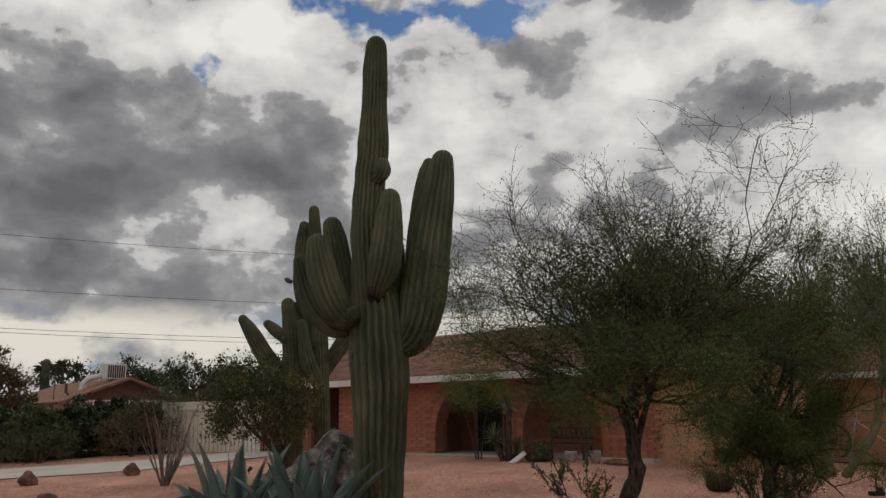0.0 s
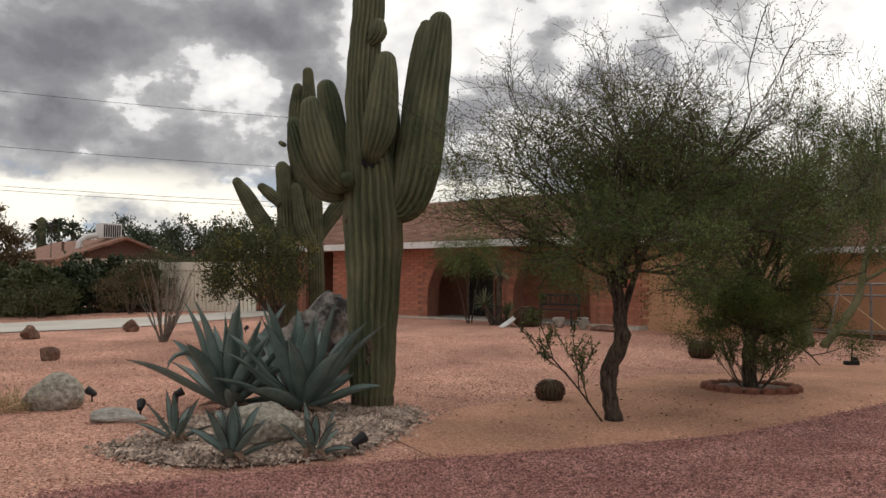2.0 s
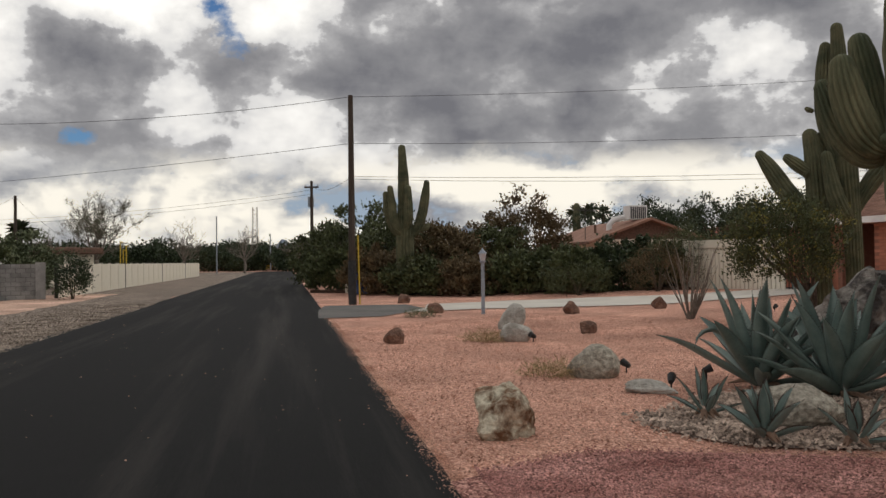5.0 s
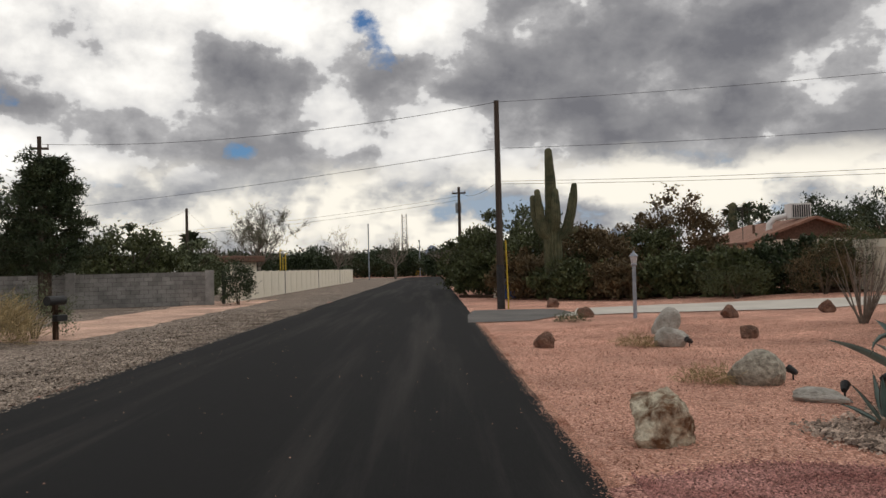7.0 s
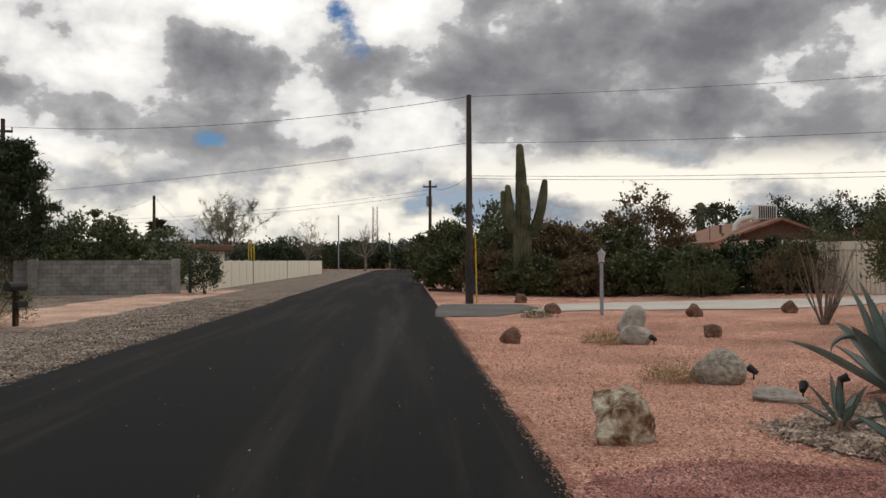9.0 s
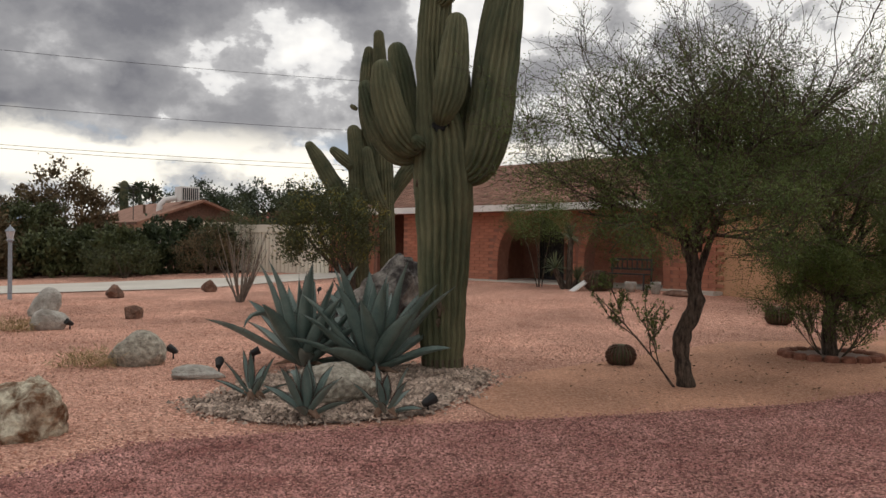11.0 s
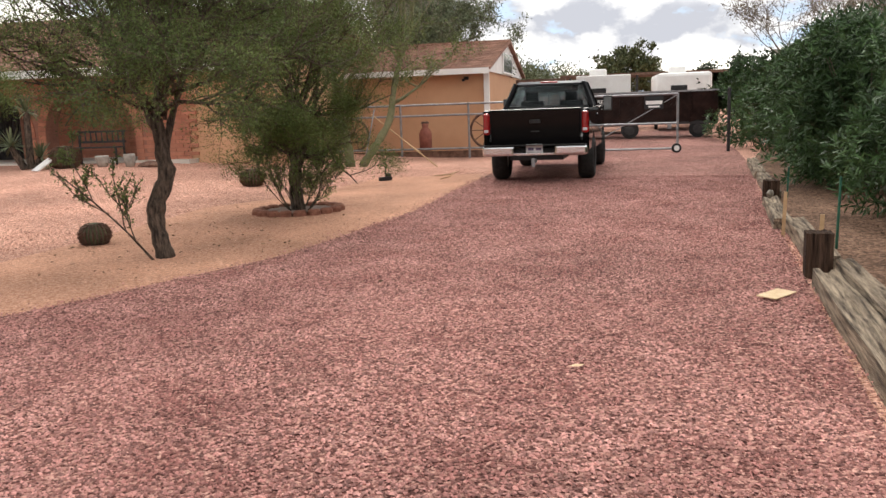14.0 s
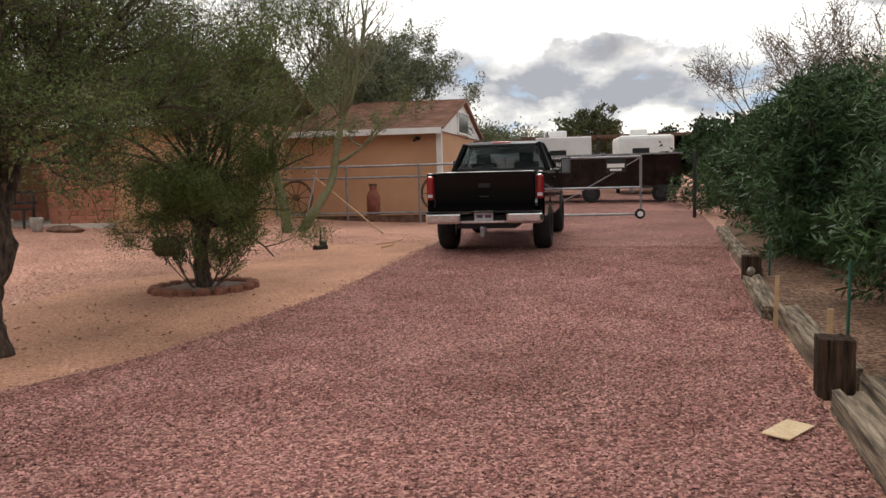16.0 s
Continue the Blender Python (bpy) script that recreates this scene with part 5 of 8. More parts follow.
# ---- boulders in the yard ----
def rock(name, x, y, sx, sy, sz, rz, seed, material, label, rough=0.35, flat=0.5, lean=0.0):
    bm = bmesh.new()
    bmesh.ops.create_icosphere(bm, subdivisions=4, radius=1.0)
    rr = random.Random(seed)
    planes = []
    for k in range(11):
        d = Vector((rr.gauss(0, 1), rr.gauss(0, 1), rr.gauss(0, 0.8))).normalized()
        planes.append((d, rr.uniform(0.55, 0.9)))
    off = Vector((seed * 3.1, seed * 1.7, 0))
    for k, (d, h) in enumerate(list(planes)):
        if k % 2 == 0:
            planes.append(((d + Vector((rr.gauss(0, 0.35), rr.gauss(0, 0.35), rr.gauss(0, 0.35)))).normalized(), h * rr.uniform(0.94, 1.04)))
    for v in bm.verts:
        n = v.co.normalized()
        r = 1.0
        for d, h in planes:
            c = n.dot(d)
            if c > 0.05:
                r = min(r, (h / c) * flat + r * (1 - flat))
        r *= 1 + rough * 0.35 * noise.noise(n * 1.6 + off) + rough * 0.16 * noise.noise(n * 5 + off) + rough * 0.07 * noise.noise(n * 13 + off) + rough * 0.12 * (0.5 - abs(noise.noise(n * 7 - off)))
        v.co = n * r
        v.co = Vector((v.co.x * sx / 2, v.co.y * sy / 2, v.co.z * sz * 0.62 + sz * 0.36))
        v.co.x += lean * v.co.z
    ob = part(name, bm, material, None, "", False)
    ob.matrix_basis = pose(x, y, ground_z(x, y) - 0.03, 0, 0, rz)
    return tagged(ob, label, "rock")


rock("boulder", -3.9, 6.3, 0.66, 0.5, 0.54, 35, 5, "rockA", "angular boulder crusted with pale and rusty lichen", 0.75, 0.92, -0.2)
rock("boulder", -5.35, 9.95, 0.78, 0.6, 0.46, 20, 7, "rockG", "rounded speckled grey granite boulder", 0.2, 0.35)
rock("boulder", -4.15, 9.2, 0.72, 0.4, 0.17, 25, 12, "rockW", "flat pale rock slab half sunk in gravel", 0.4, 0.6)
rock("boulder", -10.95, 15.3, 0.66, 0.5, 0.62, 40, 44, "rockW", "pale upright blocky boulder leaning a little", 0.25, 0.35, 0.28)
rock("boulder", -9.1, 13.1, 0.72, 0.5, 0.40, 35, 41, "rockW", "low pale faceted boulder", 0.2, 0.55)
rock("boulder", -10.75, 11.5, 0.42, 0.36, 0.34, 10, 21, "rockR", "small red-brown rock in the gravel", 0.5, 0.7)
rock("boulder", -16.3, 18.6, 0.55, 0.4, 0.40, 10, 22, "rockR", "red-brown rock beside the drive", 0.5, 0.7)
rock("boulder", -12.7, 20.4, 0.62, 0.45, 0.40, 80, 23, "rockR", "red-brown rock with dark hollow", 0.5, 0.7)
rock("boulder", -8.95, 15.4, 0.46, 0.4, 0.30, 60, 24, "rockR", "small dark red rock", 0.5, 0.7)
rock("boulder", -11.1, 22.5, 0.52, 0.4, 0.42, 0, 25, "rockR", "dark red rock near the ocotillo", 0.5, 0.7)
rock("boulder", -21.4, 22.3, 0.55, 0.45, 0.45, 0, 27, "rockR", "brown rock beyond the drive", 0.5, 0.7)
rock("boulder", -3.2, 12.7, 1.75, 1.1, 1.5, 12, 38, "rockD", "large dark boulder with a pale cap behind the agaves", 0.7, 0.9, 0.3)
rock("boulder", -3.95, 12.4, 0.8, 0.6, 0.50, 60, 33, "rockD", "dark boulder behind the agave", 0.6, 0.8)
rock("boulder", -2.15, 8.25, 1.0, 0.7, 0.42, 10, 35, "rockG", "tan weathered boulder among the small agaves", 0.3, 0.5)
rock("boulder", -4.6, 14.6, 0.5, 0.4, 0.28, 20, 36, "rockR", "brown rock lying in the gravel", 0.5, 0.7)

# ---- pickup truck ----
truck = thing("pickup_truck", 8.99, 15.40, 0.006, -36, "black full-size pickup truck with chrome rear bumper", "truck")
TAIL, W = -1.32, 0.985


def prism(profile, x0, x1, bevel=0.02):
    """A profile in (y, z) drawn across from x0 to x1."""
    bm = bmesh.new()
    f = bm.faces.new([bm.verts.new((x0, y, z)) for y, z in profile])
    ex = bmesh.ops.extrude_face_region(bm, geom=[f])
    bmesh.ops.translate(bm, verts=[v for v in ex["geom"] if isinstance(v, bmesh.types.BMVert)], vec=(x1 - x0, 0, 0))
    bmesh.ops.recalc_face_normals(bm, faces=bm.faces)
    if bevel:
        bmesh.ops.bevel(bm, geom=bm.edges[:], offset=bevel, segments=2, affect="EDGES", profile=0.5)
    return bm


def wheel_cut(yc, r, y0, y1, z0, z1):
    arc = [(yc + r * math.cos(radians(a)), max(0.42 + r * math.sin(radians(a)), z0)) for a in range(0, 181, 15)]
    return [(y1, z0), (y1, z1), (y0, z1), (y0, z0)] + [p for p in arc[::-1]]


for sx in (-1, 1):
    part("bed_side", prism(wheel_cut(0, 0.5, TAIL + 0.06, 0.78, 0.62, 1.40), sx * W, sx * (W - 0.12), 0.03), "black", truck)
    part("front_fender", prism(wheel_cut(3.56, 0.5, 2.75, 4.35, 0.60, 1.32), sx * (W - 0.02), sx * (W - 0.18), 0.03), "black", truck)
    d = part("cab_door", boxes((sx * (W - 0.06), 1.75, 0.98, 0.12, 1.95, 0.86), bevel=0.03), "black", truck)
    part("door_handle", boxes((sx * (W + 0.012), 1.2, 1.24, 0.03, 0.18, 0.05), bevel=0.01), "black", d)
    m = part("side_mirror", boxes((sx * (W + 0.15), 2.55, 1.45, 0.2, 0.1, 0.34), (sx * (W + 0.02), 2.58, 1.36, 0.16, 0.05, 0.06), bevel=0.02), "plastic", truck, "black towing mirror")
    part("mirror_glass", boxes((sx * (W + 0.15), 2.495, 1.45, 0.16, 0.012, 0.28)), "glassy", m)
    lamp = part("tail_lamp", boxes((sx * (W - 0.07), TAIL + 0.06, 1.15, 0.125, 0.14, 0.40), bevel=0.035), "redlamp", truck, "red tail lamp")
    part("reverse_lens", boxes((sx * (W - 0.07), TAIL - 0.012, 1.02, 0.08, 0.012, 0.05)), "plate", lamp)
part("tailgate", boxes((0, TAIL + 0.05, 1.06, 1.66, 0.09, 0.66), (0, TAIL + 0.05, 1.395, 1.68, 0.11, 0.03), bevel=0.015), "black", truck, "glossy black tailgate")
part("tailgate_latch", boxes((0, TAIL - 0.002, 1.18, 0.20, 0.02, 0.07), (0, TAIL - 0.003, 1.0, 0.16, 0.012, 0.025), bevel=0.006), "plastic", truck)
part("bed_floor", boxes((0, -0.25, 0.85, 1.9, 2.0, 0.06), (0, 0.72, 1.1, 1.9, 0.06, 0.6)), "plastic", truck)
part("chassis", boxes((0, 1.4, 0.55, 1.0, 5.2, 0.18), (0, -0.9, 0.62, 1.7, 0.5, 0.12)), "plastic", truck)
bum = part("rear_bumper", boxes((-0.67, TAIL - 0.13, 0.655, 0.60, 0.16, 0.19), (0.67, TAIL - 0.13, 0.655, 0.60, 0.16, 0.19), (0, TAIL - 0.11, 0.59, 0.80, 0.14, 0.06), bevel=0.045), "chrome", truck, "chrome step bumper")
part("step_pad", boxes((0, TAIL - 0.16, 0.755, 1.9, 0.14, 0.015)), "plastic", bum)
pl = part("number_plate", boxes((0, TAIL - 0.13, 0.69, 0.31, 0.012, 0.155)), "plate", truck, "small pale number plate")
part("plate_bars", boxes((-0.065, TAIL - 0.139, 0.68, 0.10, 0.004, 0.05), (0.075, TAIL - 0.139, 0.68, 0.10, 0.004, 0.05)), "platered", pl)
part("tow_hitch", boxes((0, TAIL - 0.18, 0.46, 0.07, 0.3, 0.07), (0, TAIL - 0.32, 0.44, 0.06, 0.06, 0.16), bevel=0.01), "steel", truck, "steel tow hitch")
cab = part("cab_lower", prism([(0.80, 0.6), (2.75, 0.6), (2.75, 1.36), (0.80, 1.42)], -W + 0.06, W - 0.06, 0.03), "black", truck)
part("roof", prism([(1.02, 1.90), (1.3, 1.955), (1.9, 1.96), (2.3, 1.90), (2.3, 1.86), (1.02, 1.86)], -0.70, 0.70, 0.02), "black", truck)


def pane(pts, th):
    bm = bmesh.new()
    bm.faces.new([bm.verts.new(p) for p in pts])
    bmesh.ops.solidify(bm, geom=bm.faces[:], thickness=th)
    return bm


def bar(a, b, w):
    v, f = tube([a, b], [w, w], 6)
    bm = bmesh.new()
    vs = [bm.verts.new(q) for q in v]
    for q in f:
        bm.faces.new([vs[i] for i in q])
    return bm


for sx in (-1, 1):
    part("rear_pillar", bar((sx * 0.90, 0.84, 1.40), (sx * 0.70, 1.04, 1.90), 0.065), "black", truck)
    part("front_pillar", bar((sx * 0.90, 2.85, 1.36), (sx * 0.69, 2.25, 1.90), 0.045), "black", truck)
    part("middle_pillar", bar((sx * 0.92, 1.62, 1.38), (sx * 0.71, 1.62, 1.91), 0.04), "black", truck)
    part("side_glass", pane([(sx * 0.90, 0.95, 1.40), (sx * 0.90, 2.7, 1.38), (sx * 0.69, 2.25, 1.88), (sx * 0.69, 1.1, 1.88)], 0.006), "glass", truck)
part("rear_window", pane([(-0.82, 0.83, 1.42), (0.82, 0.83, 1.42), (0.66, 1.03, 1.87), (-0.66, 1.03, 1.87)], 0.006), "glass", truck, "tinted rear window")
part("rear_window_seal", boxes((0, 0.825, 1.425, 1.66, 0.03, 0.035), (0, 1.03, 1.875, 1.36, 0.03, 0.03)), "plastic", truck)
part("windscreen", pane([(-0.84, 2.87, 1.36), (0.84, 2.87, 1.36), (0.67, 2.27, 1.88), (-0.67, 2.27, 1.88)], 0.006), "glass", truck)
for sx in (-0.42, 0.42):
    s = part("seat", boxes((sx, 1.45, 1.25, 0.5, 0.16, 0.7), (sx, 1.7, 0.95, 0.5, 0.5, 0.16), bevel=0.04), "plastic", truck)
    part("headrest", boxes((sx, 1.43, 1.68, 0.27, 0.1, 0.18), bevel=0.03), "plastic", s)
part("dashboard", boxes((0, 2.55, 1.28, 1.6, 0.35, 0.22), bevel=0.04), "plastic", truck)
part("third_brake_lamp", boxes((0, 1.005, 1.93, 0.36, 0.04, 0.035), bevel=0.01), "redlamp", truck, "red high brake lamp")
part("bonnet", prism([(2.75, 1.34), (4.3, 1.26), (4.42, 1.05), (4.42, 0.6), (2.75, 0.6)], -0.86, 0.86, 0.05), "black", truck)


def wheel(parent, x, y, flip):
    prof = [(0.22, -0.14), (0.36, -0.155), (0.405, -0.12), (0.42, -0.06), (0.42, 0.06), (0.405, 0.12), (0.36, 0.155), (0.22, 0.14)]
    n = 36
    v, f = [], []
    for i in range(n):
        a = 2 * math.pi * i / n
        for k, (r, w) in enumerate(prof):
            rr = r - (0.012 if (i % 2 and r > 0.40) else 0)
            v.append((x + w, y + rr * math.cos(a), 0.42 + rr * math.sin(a)))
    m = len(prof)
    for i in range(n):
        for k in range(m):
            f.append((i * m + k, i * m + (k + 1) % m, ((i + 1) % n) * m + (k + 1) % m, ((i + 1) % n) * m + k))
    w = geo("wheel", v, f, "rubber", parent, "wide black all-terrain tyre", True)
    v, f = tube([(x - 0.1 * flip, y, 0.42), (x + 0.11 * flip, y, 0.42)], [0.225, 0.225], 20)
    geo("rim", v, f, "steel", w)


for sx in (-1, 1):
    wheel(truck, sx * 0.855, 0, sx)
    wheel(truck, sx * 0.855, 3.56, sx)

# ---- smaller plants ----
def clump_leaves(rr, rl, rx, ry, h, clumps, per, length, width, base=0.15, spread=0.16, droop=0.0, hollow=0.45):
    """Leaves in many small clumps filling an uneven dome; leaves point outward."""
    pts, al = [], []
    for k in range(clumps):
        a, t = rr.uniform(0, 6.283), rr.uniform(-0.72, 1.0)
        s = rr.uniform(hollow, 1.0) ** 0.6
        bump = 1 + 0.28 * noise.noise(Vector((math.cos(a) * 1.7, math.sin(a) * 1.7, t * 2 + rx * 7)))
        c = math.sqrt(max(0.0, 1 - t * t)) if t > 0 else 1 - 0.25 * t * t
        cx, cy, cz = rx * c * s * bump * math.cos(a), ry * c * s * bump * math.sin(a), base * h + (1 - base) * h * (0.42 + 0.58 * t * s) * bump
        cz = max(cz, 0.04)
        sp = spread * rr.uniform(0.6, 1.3)
        for i in range(per):
            pts.append((cx + rr.gauss(0, sp), cy + rr.gauss(0, sp), max(0.02, cz + rr.gauss(0, sp * 0.8))))
            al.append((cx / rx * 0.8, cy / ry * 0.8, 0.7 - droop))
    return leaf_mesh(rl, pts, length, width * (1.0 if length > 0.1 and width < 0.025 else 1.35), 0.0, 0.3, np.array(al), slim=not (length > 0.1 and width < 0.025))


def bush(name, x, y, rx, ry, h, seed, leaf, label, clumps=120, per=30, length=0.05, width=0.016, stems=7, bark="twig", category="shrub", group="", z=None, base=0.1, spread=0.16, stem_r=0.018, droop=0.0, hollow=0.45):
    rr, rl = random.Random(seed), np.random.default_rng(seed)
    e = thing(name, x, y, ground_z(x, y) - 0.02 if z is None else z, rr.uniform(0, 90), label, category, group)
    ps = []
    for k in range(stems):
        a = 6.283 * k / stems + rr.uniform(-0.3, 0.3)
        q = rr.uniform(0.3, 0.8)
        ps.append(tube([(0.06 * math.cos(a), 0.06 * math.sin(a), 0), (rx * q * 0.4 * math.cos(a), ry * q * 0.4 * math.sin(a), h * 0.35), (rx * q * math.cos(a + 0.2), ry * q * math.sin(a + 0.2), h * 0.75)], [stem_r, stem_r * 0.8, stem_r * 0.3], 5))
    v, f = join(ps)
    tagged(geo("stem", v, f, bark, e), "", "", "", "stuff")
    v, f = clump_leaves(rr, rl, rx, ry, h, clumps, per, length, width, base, spread, droop, hollow)
    tagged(geo("foliage", v, f, leaf, e), "", "", "", "stuff")
    return e


def whorl_leaves(rr, rl, rx, ry, h, shoots, per, length, width):
    """Upright shoots over a lumpy mound that reaches the ground; each ends in whorls of long narrow leaves."""
    pts, al = [], []
    lobes = []
    for k in range(13):
        a, q, z = rr.uniform(0, 6.283), rr.uniform(0.35, 0.85), rr.uniform(0.12, 0.74)
        lobes.append((rx * q * math.cos(a), ry * q * math.sin(a), h * z, rr.uniform(0.26, 0.36) * h * (1.15 - 0.5 * z)))
    lobes.append((0, 0, h * 0.72, h * 0.27))
    for k in range(shoots):
        lx, ly, lz, lr = lobes[k % len(lobes)]
        d = Vector((rr.gauss(0, 1), rr.gauss(0, 1), rr.gauss(0.25, 1))).normalized()
        s = lr * rr.uniform(0.55, 1.0) ** 0.5 * rr.uniform(0.9, 1.12)
        c = Vector((lx, ly, lz)) + d * s
        if c.z < 0.12:
            c.z = rr.uniform(0.12, 0.45)
        axis = (d * 0.75 + Vector((0, 0, 0.7))).normalized()
        for i in range(per):
            t = rr.uniform(-1.1, 0.15)
            pts.append(tuple(c + axis * length * t))
            o = Vector((rr.gauss(0, 1), rr.gauss(0, 1), rr.gauss(0, 1)))
            o = (o - axis * o.dot(axis)).normalized()
            al.append(tuple((axis * (0.75 + 0.5 * t) + o) * 1.8))
    return leaf_mesh(rl, pts, length, width, 0.0, 0.25, np.array(al), slim=False)


# oleander hedge behind the timber edging
HEDGE = [(7.7, 5.0, 1.25, 1.15, 1.95), (9.6, 5.6, 1.3, 1.2, 2.35), (9.5, 7.55, 1.2, 1.1, 2.35), (11.4, 8.3, 1.3, 1.2, 2.8), (11.5, 10.3, 1.2, 1.1, 2.7), (12.9, 11.8, 1.2, 1.2, 2.85), (14.2, 13.2, 1.2, 1.2, 2.75), (15.6, 14.9, 1.2, 1.2, 2.7), (17.2, 16.6, 1.3, 1.2, 2.65), (18.9, 19.2, 1.5, 1.4, 2.75), (21.4, 22.7, 1.7, 1.6, 2.7), (24.2, 26.4, 2.2, 2.0, 2.6)]
for i, (hx, hy, rx, ry, hh) in enumerate(HEDGE):
    near = i < 6
    hb = bush("oleander_bush", hx + 0.3, hy - 0.25, rx, ry, hh, 60 + i, "oleander", "dense oleander bush with narrow dark green leaves", 3, 4, 0.1, 0.02, 12, "twig", "hedge bush", "oleander hedge along the drive", 0.02, 0.3, 0.1, 0.02)
    v, f = whorl_leaves(random.Random(400 + i), np.random.default_rng(400 + i), rx * 1.12, ry * 1.12, hh * 1.05, 1700 if near else 700, 13, 0.155 if near else 0.20, 0.024 if near else 0.04)
    tagged(geo("leaf_mass", v, f, "oleander", hb), "", "", "", "stuff")
# citrus-like shrub tree by the house corner, its trunk hidden in leaves
st = thing("shrub_tree", -5.96, 18.3, 0.22, 0, "rounded olive-green tree with some yellowing leaves", "tree")
for k, (bx, by, bz) in enumerate(((-0.9, 0.1, 1.9), (-0.3, -0.3, 2.2), (0.2, 0.2, 2.3), (0.7, 0, 1.9), (0.1, -0.2, 1.5))):
    v, f = tube([(0.62, 0.1, -0.05), (0.5 + bx * 0.15, 0.08 + by * 0.3, 0.6), (bx * 0.55 + 0.2, by * 0.7, 1.2), (bx, by, bz)], [0.06, 0.05, 0.035, 0.012], 7)
    geo("limb", v, f, "barkA", st)
rr_, rl_ = random.Random(91), np.random.default_rng(91)
for name_, leaf_, cl_, per_ in (("crown", "leafE", 330, 42), ("new_growth", "leafY", 70, 22)):
    v, f = clump_leaves(rr_, rl_, 1.22, 1.0, 1.9, cl_, per_, 0.065, 0.026, 0.05, 0.13, 0.0, 0.3)
    tagged(geo(name_, [(q[0], q[1], q[2] + 0.78) for q in v], f, leaf_, st, "yellow-green new growth" if leaf_ == "leafY" else ""), "", "", "", "stuff")
bush("creosote_shrub", -17.7, 28.4, 1.55, 1.1, 1.25, 93, "leafE", "low olive-green desert shrub beyond the drive", 170, 24, 0.07, 0.025)
bush("brittlebush_shrub", -14.9, 29.6, 1.4, 1.2, 1.75, 94, "leafbrown", "brown twiggy shrub beyond the drive", 200, 24, 0.07, 0.02, 12)
bush("acacia_shrub", -14.6, 31.2, 1.3, 1.2, 2.6, 95, "leafE", "grey-green shrub before the neighbouring house", 220, 26, 0.08, 0.03, 8)
for i, (bx, by, s, m_) in enumerate(((-9.55, 12.72, 0.36, "straw"), (-5.78, 9.62, 0.40, "straw"), (-15.3, 16.9, 0.45, "leafC"))):
    bush("grass_tuft", bx, by, s * 1.1, s * 0.6, s * 0.42, 100 + i, m_, "low dry tuft of weeds beside a rock", 60, 14, 0.09, 0.008, 3, "straw", "grass", "", None, 0.1, 0.08, 0.004)


def barrel(x, y, r, seed, label):
    e = thing("barrel_cactus", x, y, ground_z(x, y) - 0.02, seed * 17, label, "cactus")
    n, ribs = 88, 22
    rings = [(0.4, 0.0), (0.78, 0.22), (0.98, 0.6), (1.0, 0.95), (0.88, 1.32), (0.6, 1.62), (0.15, 1.78)]
    pts = [(0, 0, z * r, q * r) for q, z in rings]
    q = bend(pts, 3)
    v, f = tube([tuple(p[:3]) for p in q], [p[3] for p in q], n, ribs, 0.07)
    body = geo("body", v, f, "cactus", e, "", True)
    v, f = spines_on(np.random.default_rng(seed), pts, ribs, 0.06, r * 0.10, r * 0.20)
    tagged(geo("spine_fuzz", v, f, "rust", body, "brown hooked spines"), "", "", "", "stuff")
    return e


barrel(0.58, 11.68, 0.160, 2, "round barrel cactus bristling with brown spines")
barrel(3.5, 17.5, 0.2, 3, "round barrel cactus under the mesquite")
barrel(-5.9, 25.9, 0.24, 4, "barrel cactus beside the house wall")
barrel(-0.05, 22.3, 0.30, 5, "dark barrel cactus before the porch")


def ocotillo(x, y, h, seed):
    rr = random.Random(seed)
    e = thing("ocotillo", x, y, ground_z(x, y) - 0.02, 0, "leafless grey ocotillo with many thin wands", "shrub")
    for k in range(34):
        a, t = rr.uniform(0, 6.283), rr.uniform(0.08, 0.62)
        ln = h * rr.uniform(0.6, 1.05)
        p = [Vector((0.07 * math.cos(a), 0.07 * math.sin(a), 0))]
        d = Vector((math.cos(a) * t, math.sin(a) * t, 1)).normalized()
        for s in range(7):
            d = (d + Vector((rr.uniform(-1, 1), rr.uniform(-1, 1), rr.uniform(-0.4, 0.6))) * 0.11).normalized()
            p.append(p[-1] + d * ln / 7)
        v, f = tube(p, [0.02 - 0.0022 * i for i in range(8)], 5)
        geo("wand", v, f, "greytwig", e)
    return e


ocotillo(-8.7, 19.6, 2.0, 4)


def yucca(x, y, z, heads, seed, label):
    rr = random.Random(seed)
    e = thing("yucca", x, y, z, 0, label, "yucca")
    for hx, hy, hz, r in heads:
        v, f = tube([(hx * 0.3, hy * 0.3, 0), (hx * 0.7, hy * 0.7, hz * 0.5), (hx, hy, hz)], [0.09, 0.08, 0.07], 8)
        st = geo("stem", v, f, "barkA", e)
        for k in range(46):
            a, t = rr.uniform(0, 6.283), rr.uniform(-0.5, 1.4)
            d = Vector((math.cos(a) * math.cos(t), math.sin(a) * math.cos(t), math.sin(t)))
            s = d.cross(Vector((0, 0, 1))).normalized() * 0.02
            p = Vector((hx, hy, hz))
            geo("blade", [p + s, p - s, p + d * r * 0.6 - s * 0.8, p + d * r * rr.uniform(0.9, 1.1) - Vector((0, 0, 0.1 * r)), p + d * r * 0.6 + s * 0.8, p + d * r * 0.5 + Vector((0, 0, 0.012))], [(0, 1, 5), (1, 2, 5), (2, 3, 5), (3, 4, 5), (4, 0, 5)], "leafC", st)
    return e


